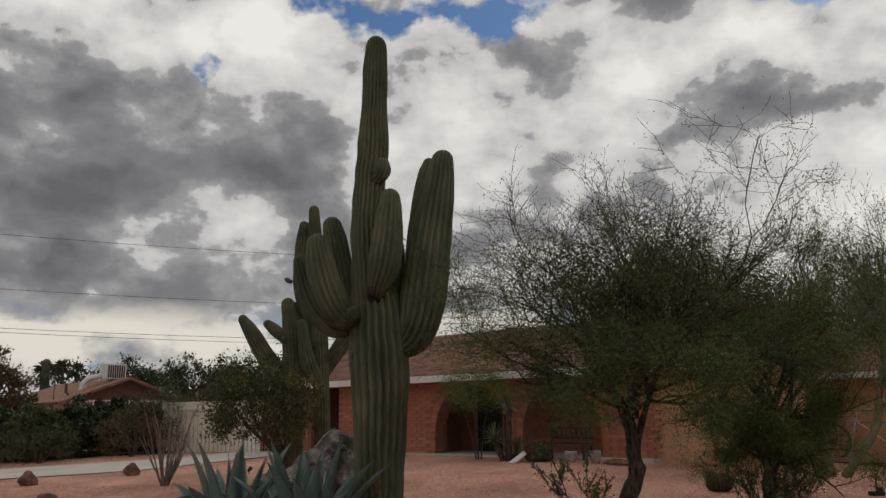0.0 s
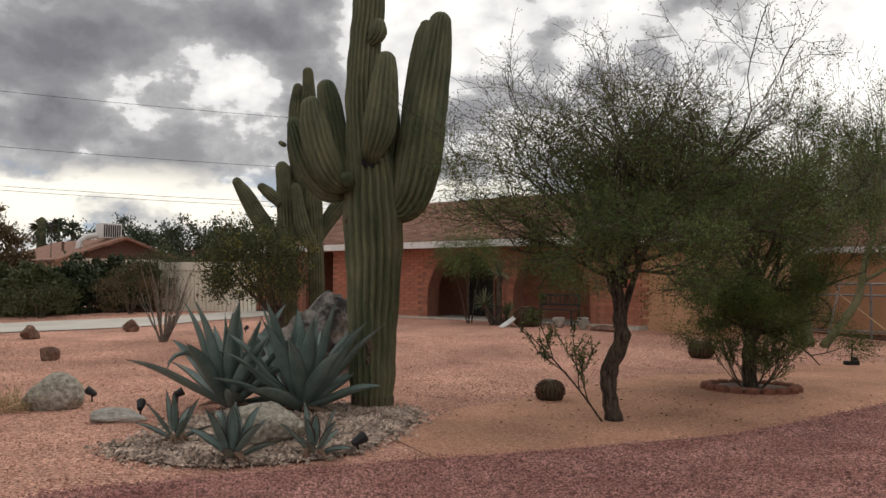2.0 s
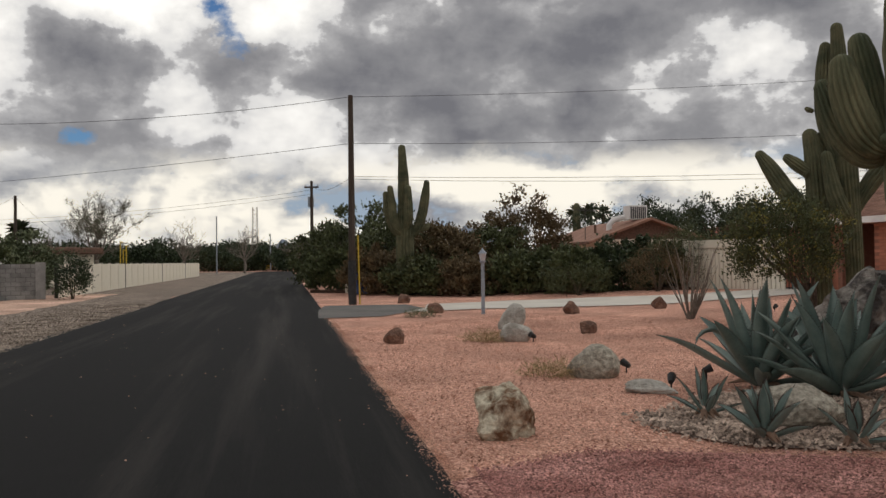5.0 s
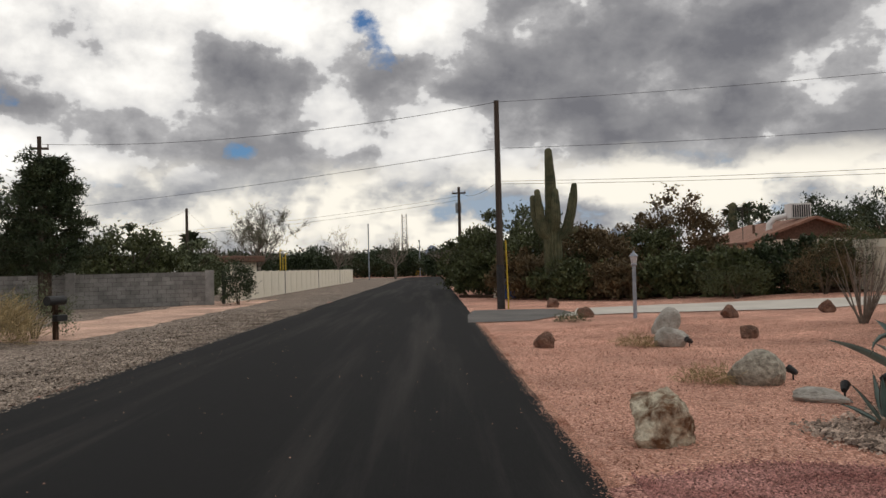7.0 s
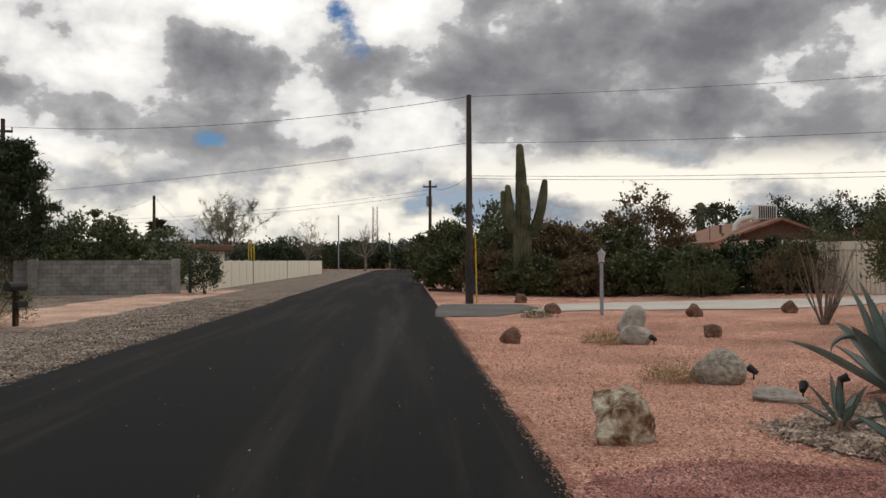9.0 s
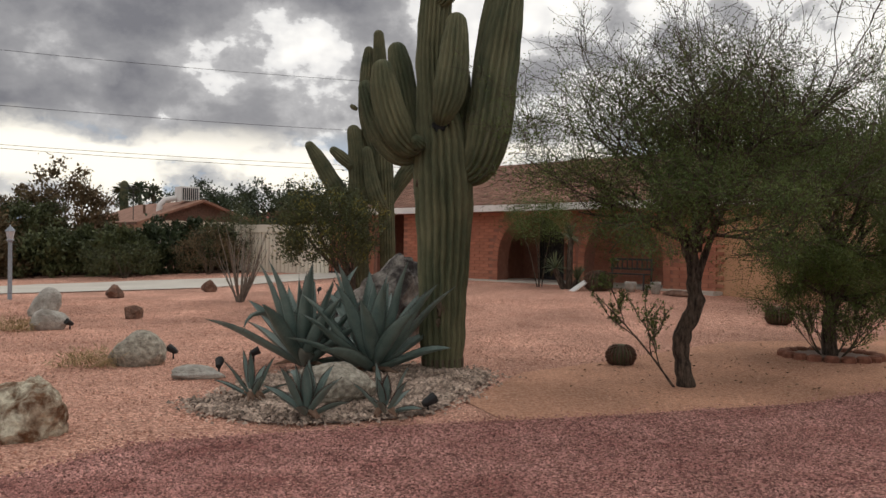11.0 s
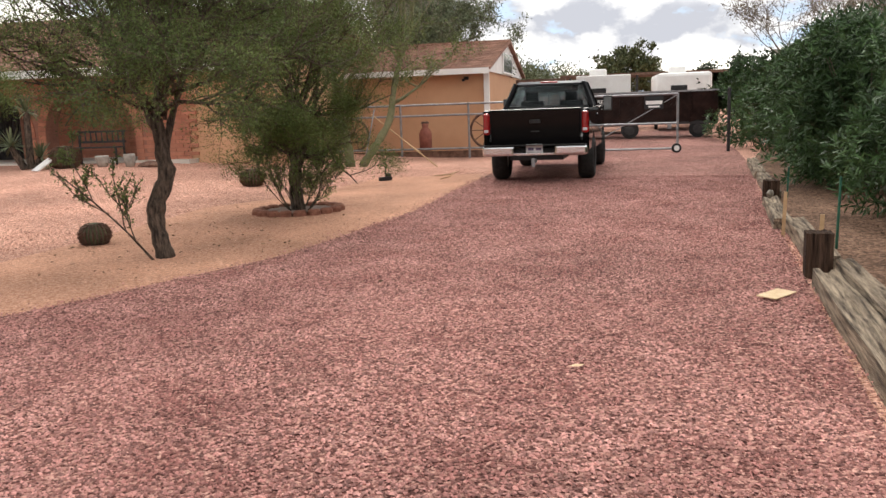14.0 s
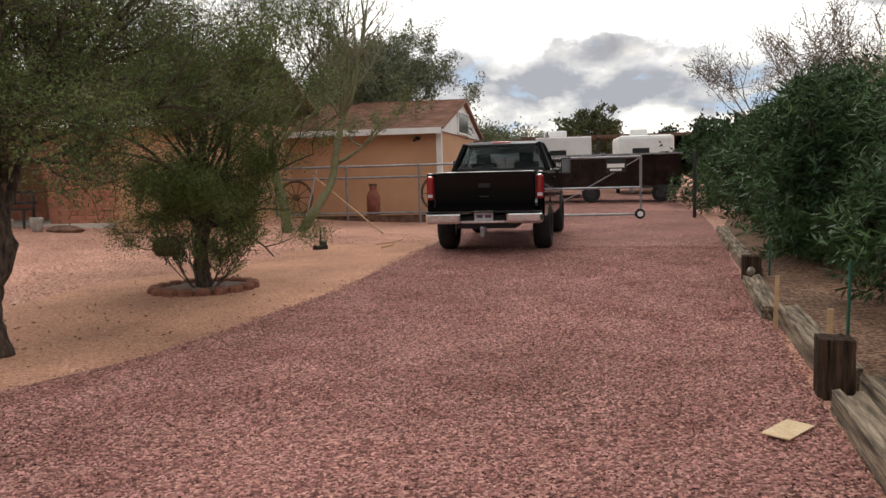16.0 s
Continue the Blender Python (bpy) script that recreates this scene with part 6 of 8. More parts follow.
yucca(-0.85, 22.7, 0.4, [(-0.35, 0, 0.55, 0.55), (0.05, 0, 1.35, 0.5), (0.25, 0.1, 0.25, 0.5)], 3, "spiky yucca with grey stems before the arches")
bush("small_palo_verde", -1.7, 23.6, 0.85, 0.7, 2.6, 121, "leafA", "feathery young tree before the arched porch", 170, 50, 0.06, 0.014, 4, "barkA", "tree", "", 0.38, 0.5, 0.2, 0.02, 0.3)

# ---- porch bench, board, pots ----
bench = thing("garden_bench", 0.55, 22.75, 0.40, -33, "dark metal garden bench beside the porch", "bench")
part("seat", boxes(*[(0, 0.05 + k * 0.1, 0.42, 1.3, 0.07, 0.03) for k in range(4)]), "iron", bench)
part("backrest", boxes((0, 0.45, 0.8, 1.3, 0.03, 0.05), (0, 0.45, 0.55, 1.3, 0.03, 0.05), *[(-0.6 + k * 0.15, 0.45, 0.67, 0.03, 0.02, 0.26) for k in range(9)]), "iron", bench)
for sx in (-0.6, 0.6):
    part("leg", boxes((sx, 0.05, 0.2, 0.04, 0.04, 0.42)), "iron", bench)
    part("leg", boxes((sx, 0.42, 0.42, 0.04, 0.04, 0.84)), "iron", bench)
bd = part("leaning_board", boxes((0, 0, 0, 0.3, 0.75, 0.03, pose(0, 0, 0, 32, 0, 0))), "white", None)
bd.matrix_basis = pose(-0.45, 22.2, 0.57, 0, 0, -60)
tagged(bd, "weathered pale board leaning by the porch", "board")


def pot(x, y, r, h, material, label):
    v, f = tube([(0, 0, 0), (0, 0, h * 0.5), (0, 0, h * 0.85), (0, 0, h)], [r * 0.65, r * 0.9, r, r * 0.95], 16)
    ob = geo("garden_pot", v, f, material, None, label, True)
    ob.matrix_basis = pose(x, y, ground_z(x, y) - 0.01)
    return tagged(ob, "", "pot")


pot(0.75, 21.95, 0.16, 0.26, "rockW", "pale stone garden pot by the porch")
pot(1.35, 21.6, 0.14, 0.3, "rockW", "pale stone pot near the porch pillar")
rock("boulder", 1.9, 21.4, 0.9, 0.4, 0.18, -33, 51, "rockR", "flat red stone before the pillar", 0.3, 0.6)

# ---- lamp post, path lights, clutter ----
lp = thing("lamp_post", -14.8, 19.0, -0.02, 0, "grey metal lamp post with a small lantern", "lamp post")
v, f = tube([(0, 0, 0), (0, 0, 1.5)], [0.055, 0.05], 12)
geo("post", v, f, "greymetal", lp)
v, f = tube([(0, 0, 1.48), (0, 0, 1.53), (0, 0, 1.56)], [0.05, 0.10, 0.07], 12)
geo("collar", v, f, "greymetal", lp)
v, f = tube([(0, 0, 1.56), (0, 0, 1.76)], [0.075, 0.115], 6)
geo("lantern", v, f, "plate", lp, "pale lantern glass")
v, f = tube([(0, 0, 1.76), (0, 0, 1.82), (0, 0, 1.88), (0, 0, 1.93)], [0.14, 0.09, 0.03, 0.008], 6)
geo("cap", v, f, "greymetal", lp)


def path_light(x, y, rz, label="small black spotlight on a spike"):
    e = thing("spotlight", x, y, ground_z(x, y) - 0.02, rz, label, "garden light", "garden lights")
    v, f = tube([(0, 0, 0), (0, 0, 0.10)], [0.012, 0.012], 6)
    geo("spike", v, f, "plastic", e)
    v, f = tube([(-0.05, 0, 0.10), (0.0, 0, 0.125), (0.07, 0, 0.16)], [0.03, 0.045, 0.055], 10)
    geo("head", v, f, "plastic", e)
    return e


for i, (lx, ly) in enumerate(((-1.13, 7.95), (-4.05, 9.55), (-5.2, 10.5), (-8.75, 13.2), (-7.4, 21.6), (-4.1, 10.6))):
    path_light(lx, ly, 40 + 70 * i)

# scalloped edging ring round the second tree
ringe = thing("tree_ring", 3.5, 13.3, 0.0, 0, "low scalloped terracotta ring round the tree foot", "edging")
for k in range(18):
    a = 2 * math.pi * k / 18
    v, f = tube([(0.62 * math.cos(a), 0.55 * math.sin(a), -0.03), (0.62 * math.cos(a), 0.55 * math.sin(a), 0.06), (0.62 * math.cos(a), 0.55 * math.sin(a), 0.085)], [0.105, 0.10, 0.07], 8)
    geo("scallop", v, f, "terracotta", ringe)
tagged(geo("mulch_disc", [(3.5 + 0.6 * math.cos(k * 0.35), 13.3 + 0.53 * math.sin(k * 0.35), 0.03 + 0.01 * (k % 3)) for k in range(18)], [tuple(range(18))], "bedsoil", None, "dark mulch inside the tree ring"), "", "mulch")

# tools lying by the fence
rk = thing("garden_rake", 6.27, 17.4, 0.0, 10, "upright black tool stuck in the soil", "tool")
v, f = tube([(0, 0, 0), (0.02, 0, 0.42)], [0.018, 0.016], 6)
geo("shaft", v, f, "plastic", rk)
part("foot", boxes((0, 0, 0.05, 0.28, 0.1, 0.08), (0.08, 0.02, 0.12, 0.1, 0.1, 0.08), bevel=0.01), "plastic", rk)
for nm, a, b, m_ in (("bamboo_pole", (8.5, 20.0, 0.03), (7.75, 22.9, 1.35), "lath"), ("pipe_prop", (7.15, 21.8, 0.08), (7.75, 22.6, 1.5), "steel")):
    v, f = tube([a, b], [0.02, 0.02], 6)
    tagged(geo(nm, v, f, m_, None, "thin pole leaning against the fence" if nm == "bamboo_pole" else "bare metal pipe leaning on a branch"), "", "pole")
for i, (sx_, sy_, rz_) in enumerate(((7.45, 16.8, 30), (7.6, 17.3, -40))):
    v, f = tube([(-0.25, 0, 0.03), (0.1, 0, 0.06), (0.3, 0.05, 0.12)], [0.012, 0.016, 0.01], 6)
    ob = geo("stick", v, f, "lath", None, "short pale stick lying on the soil")
    ob.matrix_basis = pose(sx_, sy_, 0, 0, 0, rz_)
    tagged(ob, "", "stick")

# leaf litter under the trees
rng = np.random.default_rng(12)
pts = [(rng.normal(1.6, 1.7), rng.normal(12.0, 1.9)) for k in range(480)]
v, f = leaf_mesh(rng, [(x, y, ground_z(x, y) + 0.012) for x, y in pts if 0.6 * x + 0.8 * y > 7.3], 0.05, 0.022)
v[:, 2] = np.clip(v[:, 2], 0.006, 0.03)
tagged(geo("leaf_litter", v, f, "litter", None, "scattered dry leaves and pods on the ground"), "", "litter", "", "stuff")
pts = [(rng.uniform(5, 15), rng.normal(0, 0.6)) for k in range(3200)]
v, f = leaf_mesh(rng, [(x + 1.7 + d * 0.4, x * 1.18 - 1.2 + d - 0.6, 0.045) for x, d in pts], 0.08, 0.02)
v[:, 2] = np.clip(v[:, 2], 0.035, 0.07)
tagged(geo("hedge_litter", v, f, "litter", None, "fallen oleander leaves on brown soil"), "", "litter", "", "stuff")

# ---- timber edging of the drive ----
def timber(a, b, w, h, z, seed, label):
    a, b = Vector((*a, 0)), Vector((*b, 0))
    ln = (b - a).length
    bm = bmesh.new()
    bmesh.ops.create_cube(bm, size=1.0, matrix=Matrix.Diagonal((w, ln, h, 1)))
    bmesh.ops.subdivide_edges(bm, edges=[e for e in bm.edges if abs((e.verts[0].co - e.verts[1].co).y) > 0.5 * ln], cuts=22)
    bmesh.ops.subdivide_edges(bm, edges=[e for e in bm.edges if abs((e.verts[0].co - e.verts[1].co).x) > 0.5 * w], cuts=9)
    for v in bm.verts:
        v.co.z -= 0.022 * abs(noise.noise(Vector((v.co.x * 55, v.co.y * 0.8, seed)))) * (v.co.z > 0)
        k = Vector((v.co.x * 9, v.co.y * 1.3 + seed * 5, v.co.z * 9))
        v.co += Vector((noise.noise(k) * 0.018, noise.noise(k + Vector((9, 3, 1))) * 0.02, noise.noise(k + Vector((3, 7, 2))) * 0.02))
        if abs(v.co.x) < w * 0.12 and v.co.z > 0 and seed % 2 == 0:
            v.co.z -= 0.03 * (0.5 + noise.noise(Vector((0, v.co.y * 2, seed))))
    ob = part("edging_timber", bm, "timber", None, label)
    ang = math.degrees(math.atan2(-(b - a).x, (b - a).y))
    ob.matrix_basis = Matrix.Translation(((a.x + b.x) / 2, (a.y + b.y) / 2, z + h / 2)) @ pose(0, 0, 0, 0, 0, ang)
    return tagged(ob, "", "timber", "timbers edging the drive")


timber((3.6, 2.45), (6.05, 5.5), 0.20, 0.17, -0.02, 2, "grey weathered railway sleeper with split grain")
timber((3.85, 2.35), (6.3, 5.55), 0.14, 0.22, -0.02, 4, "cracked grey timber lying beside another")
timber((6.45, 5.85), (7.95, 7.75), 0.20, 0.18, -0.02, 3, "weathered sleeper edging the gravel drive")
timber((7.9, 7.85), (9.35, 9.6), 0.2, 0.15, -0.02, 6, "worn low sleeper half sunk in gravel")
timber((9.75, 9.95), (11.9, 12.5), 0.2, 0.16, -0.02, 7, "weathered sleeper running under the hedge")
timber((11.95, 12.6), (14.2, 15.3), 0.2, 0.16, -0.02, 8, "weathered sleeper with debris on top")
for px0, py0, s_, h_ in ((6.3, 5.82, 0.215, 0.40), (9.6, 9.85, 0.22, 0.34)):
    bm = boxes((0, 0, h_ / 2, s_, s_, h_), bevel=0.005)
    bmesh.ops.subdivide_edges(bm, edges=[e for e in bm.edges if abs((e.verts[0].co - e.verts[1].co).x) > 0.1], cuts=7)
    for v in bm.verts:
        v.co.y += 0.016 * noise.noise(Vector((v.co.x * 60, v.co.z, 3)))
        v.co.z += 0.012 * noise.noise(Vector((v.co.x * 30, v.co.y * 30, 3))) * (v.co.z > 0.1)
    ob = part("timber_post", bm, "post", None, "squat dark timber post set in the edging")
    ob.matrix_basis = pose(px0, py0, -0.02, 0, 0, -40)
    tagged(ob, "", "post", "posts in the drive edging")
rock("loose_stone", 9.42, 9.68, 0.12, 0.1, 0.09, 0, 61, "rockG", "small round stone lying on the timber", 0.2, 0.3).location.z = 0.12
for sx_, sy_, h_, m_, r_ in ((6.98, 6.45, 0.42, "lath", 0.03), (7.6, 7.55, 0.5, "lath", 0.028), (7.3, 6.55, 0.75, "greenpost", 0.014), (9.95, 9.9, 0.5, "greenpost", 0.014)):
    v, f = tube([(0, 0, 0), (0.02, 0, h_)], [r_, r_ * 0.9], 4 if m_ == "lath" else 8)
    ob = geo("stake", v, f, m_, None, "pale wooden stake behind the edging" if m_ == "lath" else "thin green metal garden stake")
    ob.matrix_basis = pose(sx_, sy_, -0.02)
    tagged(ob, "", "stake")
pap = part("paper_scrap", boxes((0, 0, 0.012, 0.34, 0.16, 0.008), bevel=0.003), "cardboard", None, "flattened tan paper scrap on the gravel")
pap.matrix_basis = pose(5.45, 5.4, 0.015, 2, 1, 20)
tagged(pap, "", "litter")
for lx, ly in ((3.25, 4.6), (8.2, 13.1), (6.6, 8.6)):
    v, f = leaf_mesh(np.random.default_rng(int(lx * 9)), [(0, 0, 0.02)], 0.12, 0.06)
    v[:, 2] = 0.03
    ob = geo("fallen_leaf", v, f, "cardboard", None, "dry fallen leaf lying on the gravel")
    ob.location = (lx, ly, 0)
    tagged(ob, "", "leaf")

# ---- fence, gate and trailers behind the truck ----
FU, FV = Vector((0.839, -0.545, 0)), Vector((0.545, 0.839, 0))     # along and behind the house front


def rod(name, a, b, r, material, parent=None, n=8, label=""):
    v, f = tube([a, b], [r, r], n)
    return geo(name, v, f, material, parent, label)


fence = thing("pipe_fence", 0, 0, 0, 0, "grey pipe-rail fence before the garage", "fence")
fa, fb = Vector((3.9, 27.35, 0)), Vector((12.4, 21.83, 0))
for z in (1.56, 1.25, 0.28):
    rod("rail", fa + Vector((0, 0, z)), fb + Vector((0, 0, z)), 0.03, "steel", fence)
for k in range(6):
    p = fa.lerp(fb, k / 5)
    rod("post", p + Vector((0, 0, -0.1)), p + Vector((0, 0, 1.6)), 0.035, "steel", fence)
curb = part("fence_curb", boxes((0, 0, 0.06, (fb - fa).length, 0.2, 0.36)), "rockR", None, "low brown concrete curb under the fence")
mid = fa.lerp(fb, 0.5) - FV * 0.0
curb.matrix_basis = pose(mid.x + 0.15, mid.y + 0.25, -0.04, 0, 0, -33)
tagged(curb, "", "curb", "", "structure")


def spoked_wheel(p, r, label):
    """An old iron wagon wheel hung on the fence."""
    e = thing("wagon_wheel", p.x, p.y, p.z, -33, label, "wheel", "old wheels on the fence")
    n = 28
    v, f = tube([(r * math.cos(2 * math.pi * k / n), 0, r * math.sin(2 * math.pi * k / n)) for k in range(n + 1)], [0.035] * (n + 1), 6)
    geo("rim", v, f, "rust", e)
    v, f = tube([(0, -0.08, 0), (0, 0.08, 0)], [0.09, 0.09], 10)
    geo("hub", v, f, "rust", e)
    for k in range(10):
        a = 2 * math.pi * k / 10
        rod("spoke", (0.08 * math.cos(a), 0, 0.08 * math.sin(a)), (r * math.cos(a), 0, r * math.sin(a)), 0.014, "rust", e, 5)
    return e


for wx, wr in ((11.15, 0.50), (7.75, 0.46)):
    t_ = (wx - fa.x) / (fb.x - fa.x)
    p = fa.lerp(fb, t_) + FV * 0.12
    spoked_wheel(Vector((p.x, p.y, 0.26 + wr + 0.02)), wr, "old rusty spoked wagon wheel behind the fence rails")
can = thing("milk_can", 9.75, 24.0, 0.22, 0, "old red milk can behind the fence", "milk can")
v, f = tube([(0, 0, 0), (0, 0, 0.5), (0, 0, 0.62), (0, 0, 0.68), (0, 0, 0.80)], [0.18, 0.19, 0.14, 0.09, 0.11], 16)
geo("body", v, f, "copper", can, "", True)
v, f = tube([(0, 0, 0.8), (0, 0, 0.86)], [0.13, 0.10], 16)
geo("lid", v, f, "rust", can)

gate = thing("rolling_gate", 0, 0, 0, 0, "galvanised chain-link rolling gate standing open", "gate")
ga, gb_ = Vector((12.7, 21.64, 0)), Vector((15.62, 19.75, 0))
for z in (1.62, 0.82, 0.12):
    rod("rail", ga + Vector((0, 0, z)), gb_ + Vector((0, 0, z)), 0.03, "steel", gate)
for t_ in (0.0, 1.0):
    p = ga.lerp(gb_, t_)
    rod("upright", p + Vector((0, 0, 0.1)), p + Vector((0, 0, 1.64)), 0.035, "steel", gate)
rod("brace", ga.lerp(gb_, 0.25) + Vector((0, 0, 0.15)), gb_ + Vector((0, 0, 1.6)), 0.012, "steel", gate)
ws = []
L_ = (gb_ - ga).length
for k in range(-14, 32):
    for sgn in (1, -1):
        x0 = k * 0.11
        a0, a1 = x0, x0 + sgn * 1.48
        pts_ = []
        for s in range(8):
            xx = a0 + (a1 - a0) * s / 7
            if 0 <= xx <= L_:
                pts_.append(ga + (gb_ - ga) * (xx / L_) + Vector((0, 0, 0.14 + 1.46 * s / 7)))
        if len(pts_) > 1:
            ws.append(tube([pts_[0], pts_[-1]], [0.0016, 0.0016], 3))
v, f = join(ws)
tagged(geo("chain_mesh", v, f, "iron", gate), "", "", "", "stuff")
wh = rod("wheel", gb_ + Vector((-0.06, -0.05, 0.13)), gb_ + Vector((-0.01, 0.04, 0.13)), 0.13, "rubber", gate, 18)
rod("wheel_hub", gb_ + Vector((-0.075, -0.075, 0.13)), gb_ + Vector((-0.06, -0.05, 0.13)), 0.075, "white", wh, 14)
gp = thing("gate_post", 16.75, 19.0, -0.05, 0, "dark metal post by the hedge end", "post")
rod("post", (0, 0, 0), (0, 0, 1.72), 0.045, "iron", gp)
v, f = tube([(0, 0, 1.70), (0, 0, 1.76), (0, 0, 1.80)], [0.055, 0.05, 0.01], 10)
geo("cap", v, f, "iron", gp)


def sign(x, y, z, bars, label):
    e = thing("gate_sign", x, y, z, -33, label, "sign")
    part("plate", boxes((0, 0, 0, 0.52, 0.012, 0.36)), "plastic", e)
    for bx, bz, w, h in bars:
        part("text_bar", boxes((bx, -0.01, bz, w, 0.006, h)), "white", e)
    return e


def letters(text, x, y, z, size, parent):
    cu = bpy.data.curves.new("lettering", "FONT")
    cu.body, cu.size, cu.align_x, cu.extrude = text, size, "CENTER", 0.002
    ob = new("lettering", cu)
    ob.data.materials.append(M["white"])
    ob.matrix_basis = pose(x, y, z, 90, 0, 0)
    ob.parent = parent
    return ob


s1 = sign(13.65, 20.96, 1.38, [], "black sign reading beware of dog, on the gate")
letters("BEWARE", 0, -0.012, 0.03, 0.15, s1)
letters("of DOG", 0, -0.012, -0.12, 0.15, s1)
sign(15.05, 20.05, 1.40, [(0, 0.0, 0.44, 0.1), (0, -0.11, 0.3, 0.05)], "dark sign with a pale panel on the gate")

util = thing("utility_trailer", 20.3, 27.2, 0, -40, "dark brown high-sided utility trailer", "trailer")
part("side_panel", boxes((0, -0.05, 1.15, 4.6, 0.08, 1.15)), "rustwall", util)
part("side_panel", boxes((0, 2.0, 1.15, 4.6, 0.08, 1.15)), "rustwall", util)
part("end_panel", boxes((-2.26, 0.97, 1.15, 0.08, 1.95, 1.15)), "rustwall", util)
part("end_panel", boxes((2.26, 0.97, 1.15, 0.08, 1.95, 1.15)), "rustwall", util)
part("top_rail", boxes((0, -0.06, 1.74, 4.7, 0.12, 0.06)), "steel", util)
part("deck", boxes((0, 0.97, 0.56, 4.6, 2.1, 0.1), (0, -0.08, 0.56, 4.6, 0.05, 0.09)), "iron", util)
for k in range(6):
    part("stake_rib", boxes((-2.2 + k * 0.88, -0.12, 1.15, 0.07, 0.06, 1.15)), "rustwall", util)
for sx_ in (-0.9, 1.6):
    v, f = tube([(sx_, -0.1, 0.33), (sx_, 0.12, 0.33)], [0.33, 0.33], 20)
    w_ = geo("tyre", v, f, "rubber", util)
    v, f = tube([(sx_, -0.115, 0.33), (sx_, -0.1, 0.33)], [0.17, 0.18], 14)
    geo("rim", v, f, "iron", w_)
part("drawbar", boxes((0.6, -0.5, 0.5, 0.1, 0.9, 0.08), (0.6, -0.8, 0.45, 0.14, 0.2, 0.16)), "steel", util)


def white_trailer(x, y, rz, w, l, h, label, round_=0.1):
    e = thing("camper_trailer", x, y, 0, rz, label, "trailer")
    part("body", boxes((0, 0, 0.65 + h / 2, w, l, h), bevel=round_), "white", e)
    part("window", boxes((-w * 0.1, -l / 2 - 0.01, 0.65 + h * 0.62, w * 0.3, 0.03, 0.35)), "plastic", e)
    part("roof_vent", boxes((-w * 0.1, 0.2 - l * 0.3, 0.65 + h + 0.14, 0.75, 0.7, 0.3), bevel=0.06), "white", e)
    part("underside", boxes((0, 0, 0.5, w * 0.95, l * 0.95, 0.3)), "iron", e)
    for sx_ in (-1, 1):
        v, f = tube([(sx_ * w * 0.42, 0.1, 0.36), (sx_ * w * 0.48, 0.1, 0.36)], [0.36, 0.36], 16)
        geo("tyre", v, f, "rubber", e)
    return e


white_trailer(22.2, 33.6, -33, 2.3, 4.5, 1.9, "white boxy camper trailer with a roof vent", 0.035)
white_trailer(26.6, 33.8, -33, 2.4, 5.0, 1.95, "white camper trailer with rounded corners", 0.16)
shed = thing("low_shed", 17.0, 33.5, 0, -33, "low shed with a brown roof behind the garage", "shed")
part("wall", boxes((0, 0, 1.0, 5.0, 3.0, 2.0)), "rustwall", shed)
part("roof", boxes((0, 0, 2.22, 5.6, 3.6, 0.12, pose(0, 0, 0, -5, 0, 0))), "rust", shed)
shed2 = thing("carport", 29.0, 38.0, 0, -33, "long low carport roof beyond the trailers", "carport")
part("roof", boxes((0, 0, 2.75, 11.0, 4.0, 0.14)), "rust", shed2)
for sx_ in (-5, -1.6, 1.6, 5):
    part("post", boxes((sx_, -1.8, 1.35, 0.12, 0.12, 2.7)), "iron", shed2)


# ---- trees beyond ----
def place(yaw, dist):
    return 0.63 + dist * math.sin(radians(yaw)), 0.5 + dist * math.cos(radians(yaw))


def far_tree(yaw, dist, w, h, seed, leaf, label, clumps=200, per=50, size=0.2, base=0.25, bark="twig", name="tree", spread=None, hollow=0.4):
    x, y = place(yaw, dist)
    return bush(name, x, y, w / 2, w / 2, h, seed, leaf, label, int(clumps * 0.72), 75, size * 0.85, size * 0.50, 6, bark, "tree", "", 0.0, base, spread or w * 0.042, 0.05 + h * 0.01, 0.0, hollow)


def bare_tree(yaw, dist, h, seed, label, bark="greytwig", top=5, leaf="leafC", per=0, spread=0.75):
    x, y = place(yaw, dist)
    rr = random.Random(seed)
    return tree("bare_tree", x, y, 0, label, [[(0, 0, 0, h * 0.028), (0.02 * h, 0, h * 0.12, h * 0.024), (0.0, 0, h * 0.26, h * 0.02)]],
                fan(rr, 9, (0, 0, h * 0.25), 28, 85, h * 0.32, h * 0.42), seed, bark, bark, leaf, top, 0.075, 0.02, per * 3, lambda c: 0.6, limb_r=h * 0.011, wander=0.2, lift=0.06, kids=(3, 4), spread=spread, shrink=0.62, twig_least=h * 0.0016, scatter=0.15)


# thin palo verde by the fence, and the big one behind the garage
rc = random.Random(4)
tree("palo_verde_tree", 6.6, 21.2, 0.05, "half-bare palo verde with twin green trunks",
     [[(0, 0, 0, 0.13), (-0.05, 0, 0.6, 0.11), (-0.2, 0, 1.3, 0.09), (-0.3, 0, 2.2, 0.07)], [(0.3, 0, 0, 0.11), (0.75, 0, 0.6, 0.1), (1.15, 0.1, 1.2, 0.09), (1.3, 0.1, 2.0, 0.08), (1.6, 0.1, 3.0, 0.06)]],
     fan(rc, 7, (-0.3, 0, 2.1), 45, 85, 2.0, 2.8) + fan(rc, 7, (1.5, 0.1, 2.7), 40, 85, 2.0, 2.7) + [((1.6, 0.1, 3.0), (0.3, 0, 1), 3.0), ((1.3, 0.1, 1.6), (0.9, -0.1, 0.2), 1.5)],
     9, "barkB", "greytwig", "leafB", 4, 0.07, 0.018, 4, lambda c: 0.7 if c.z < 3.6 else 0.14, limb_r=0.05, wander=0.22, lift=0.07, kids=(3, 5), spread=0.7, shrink=0.6)
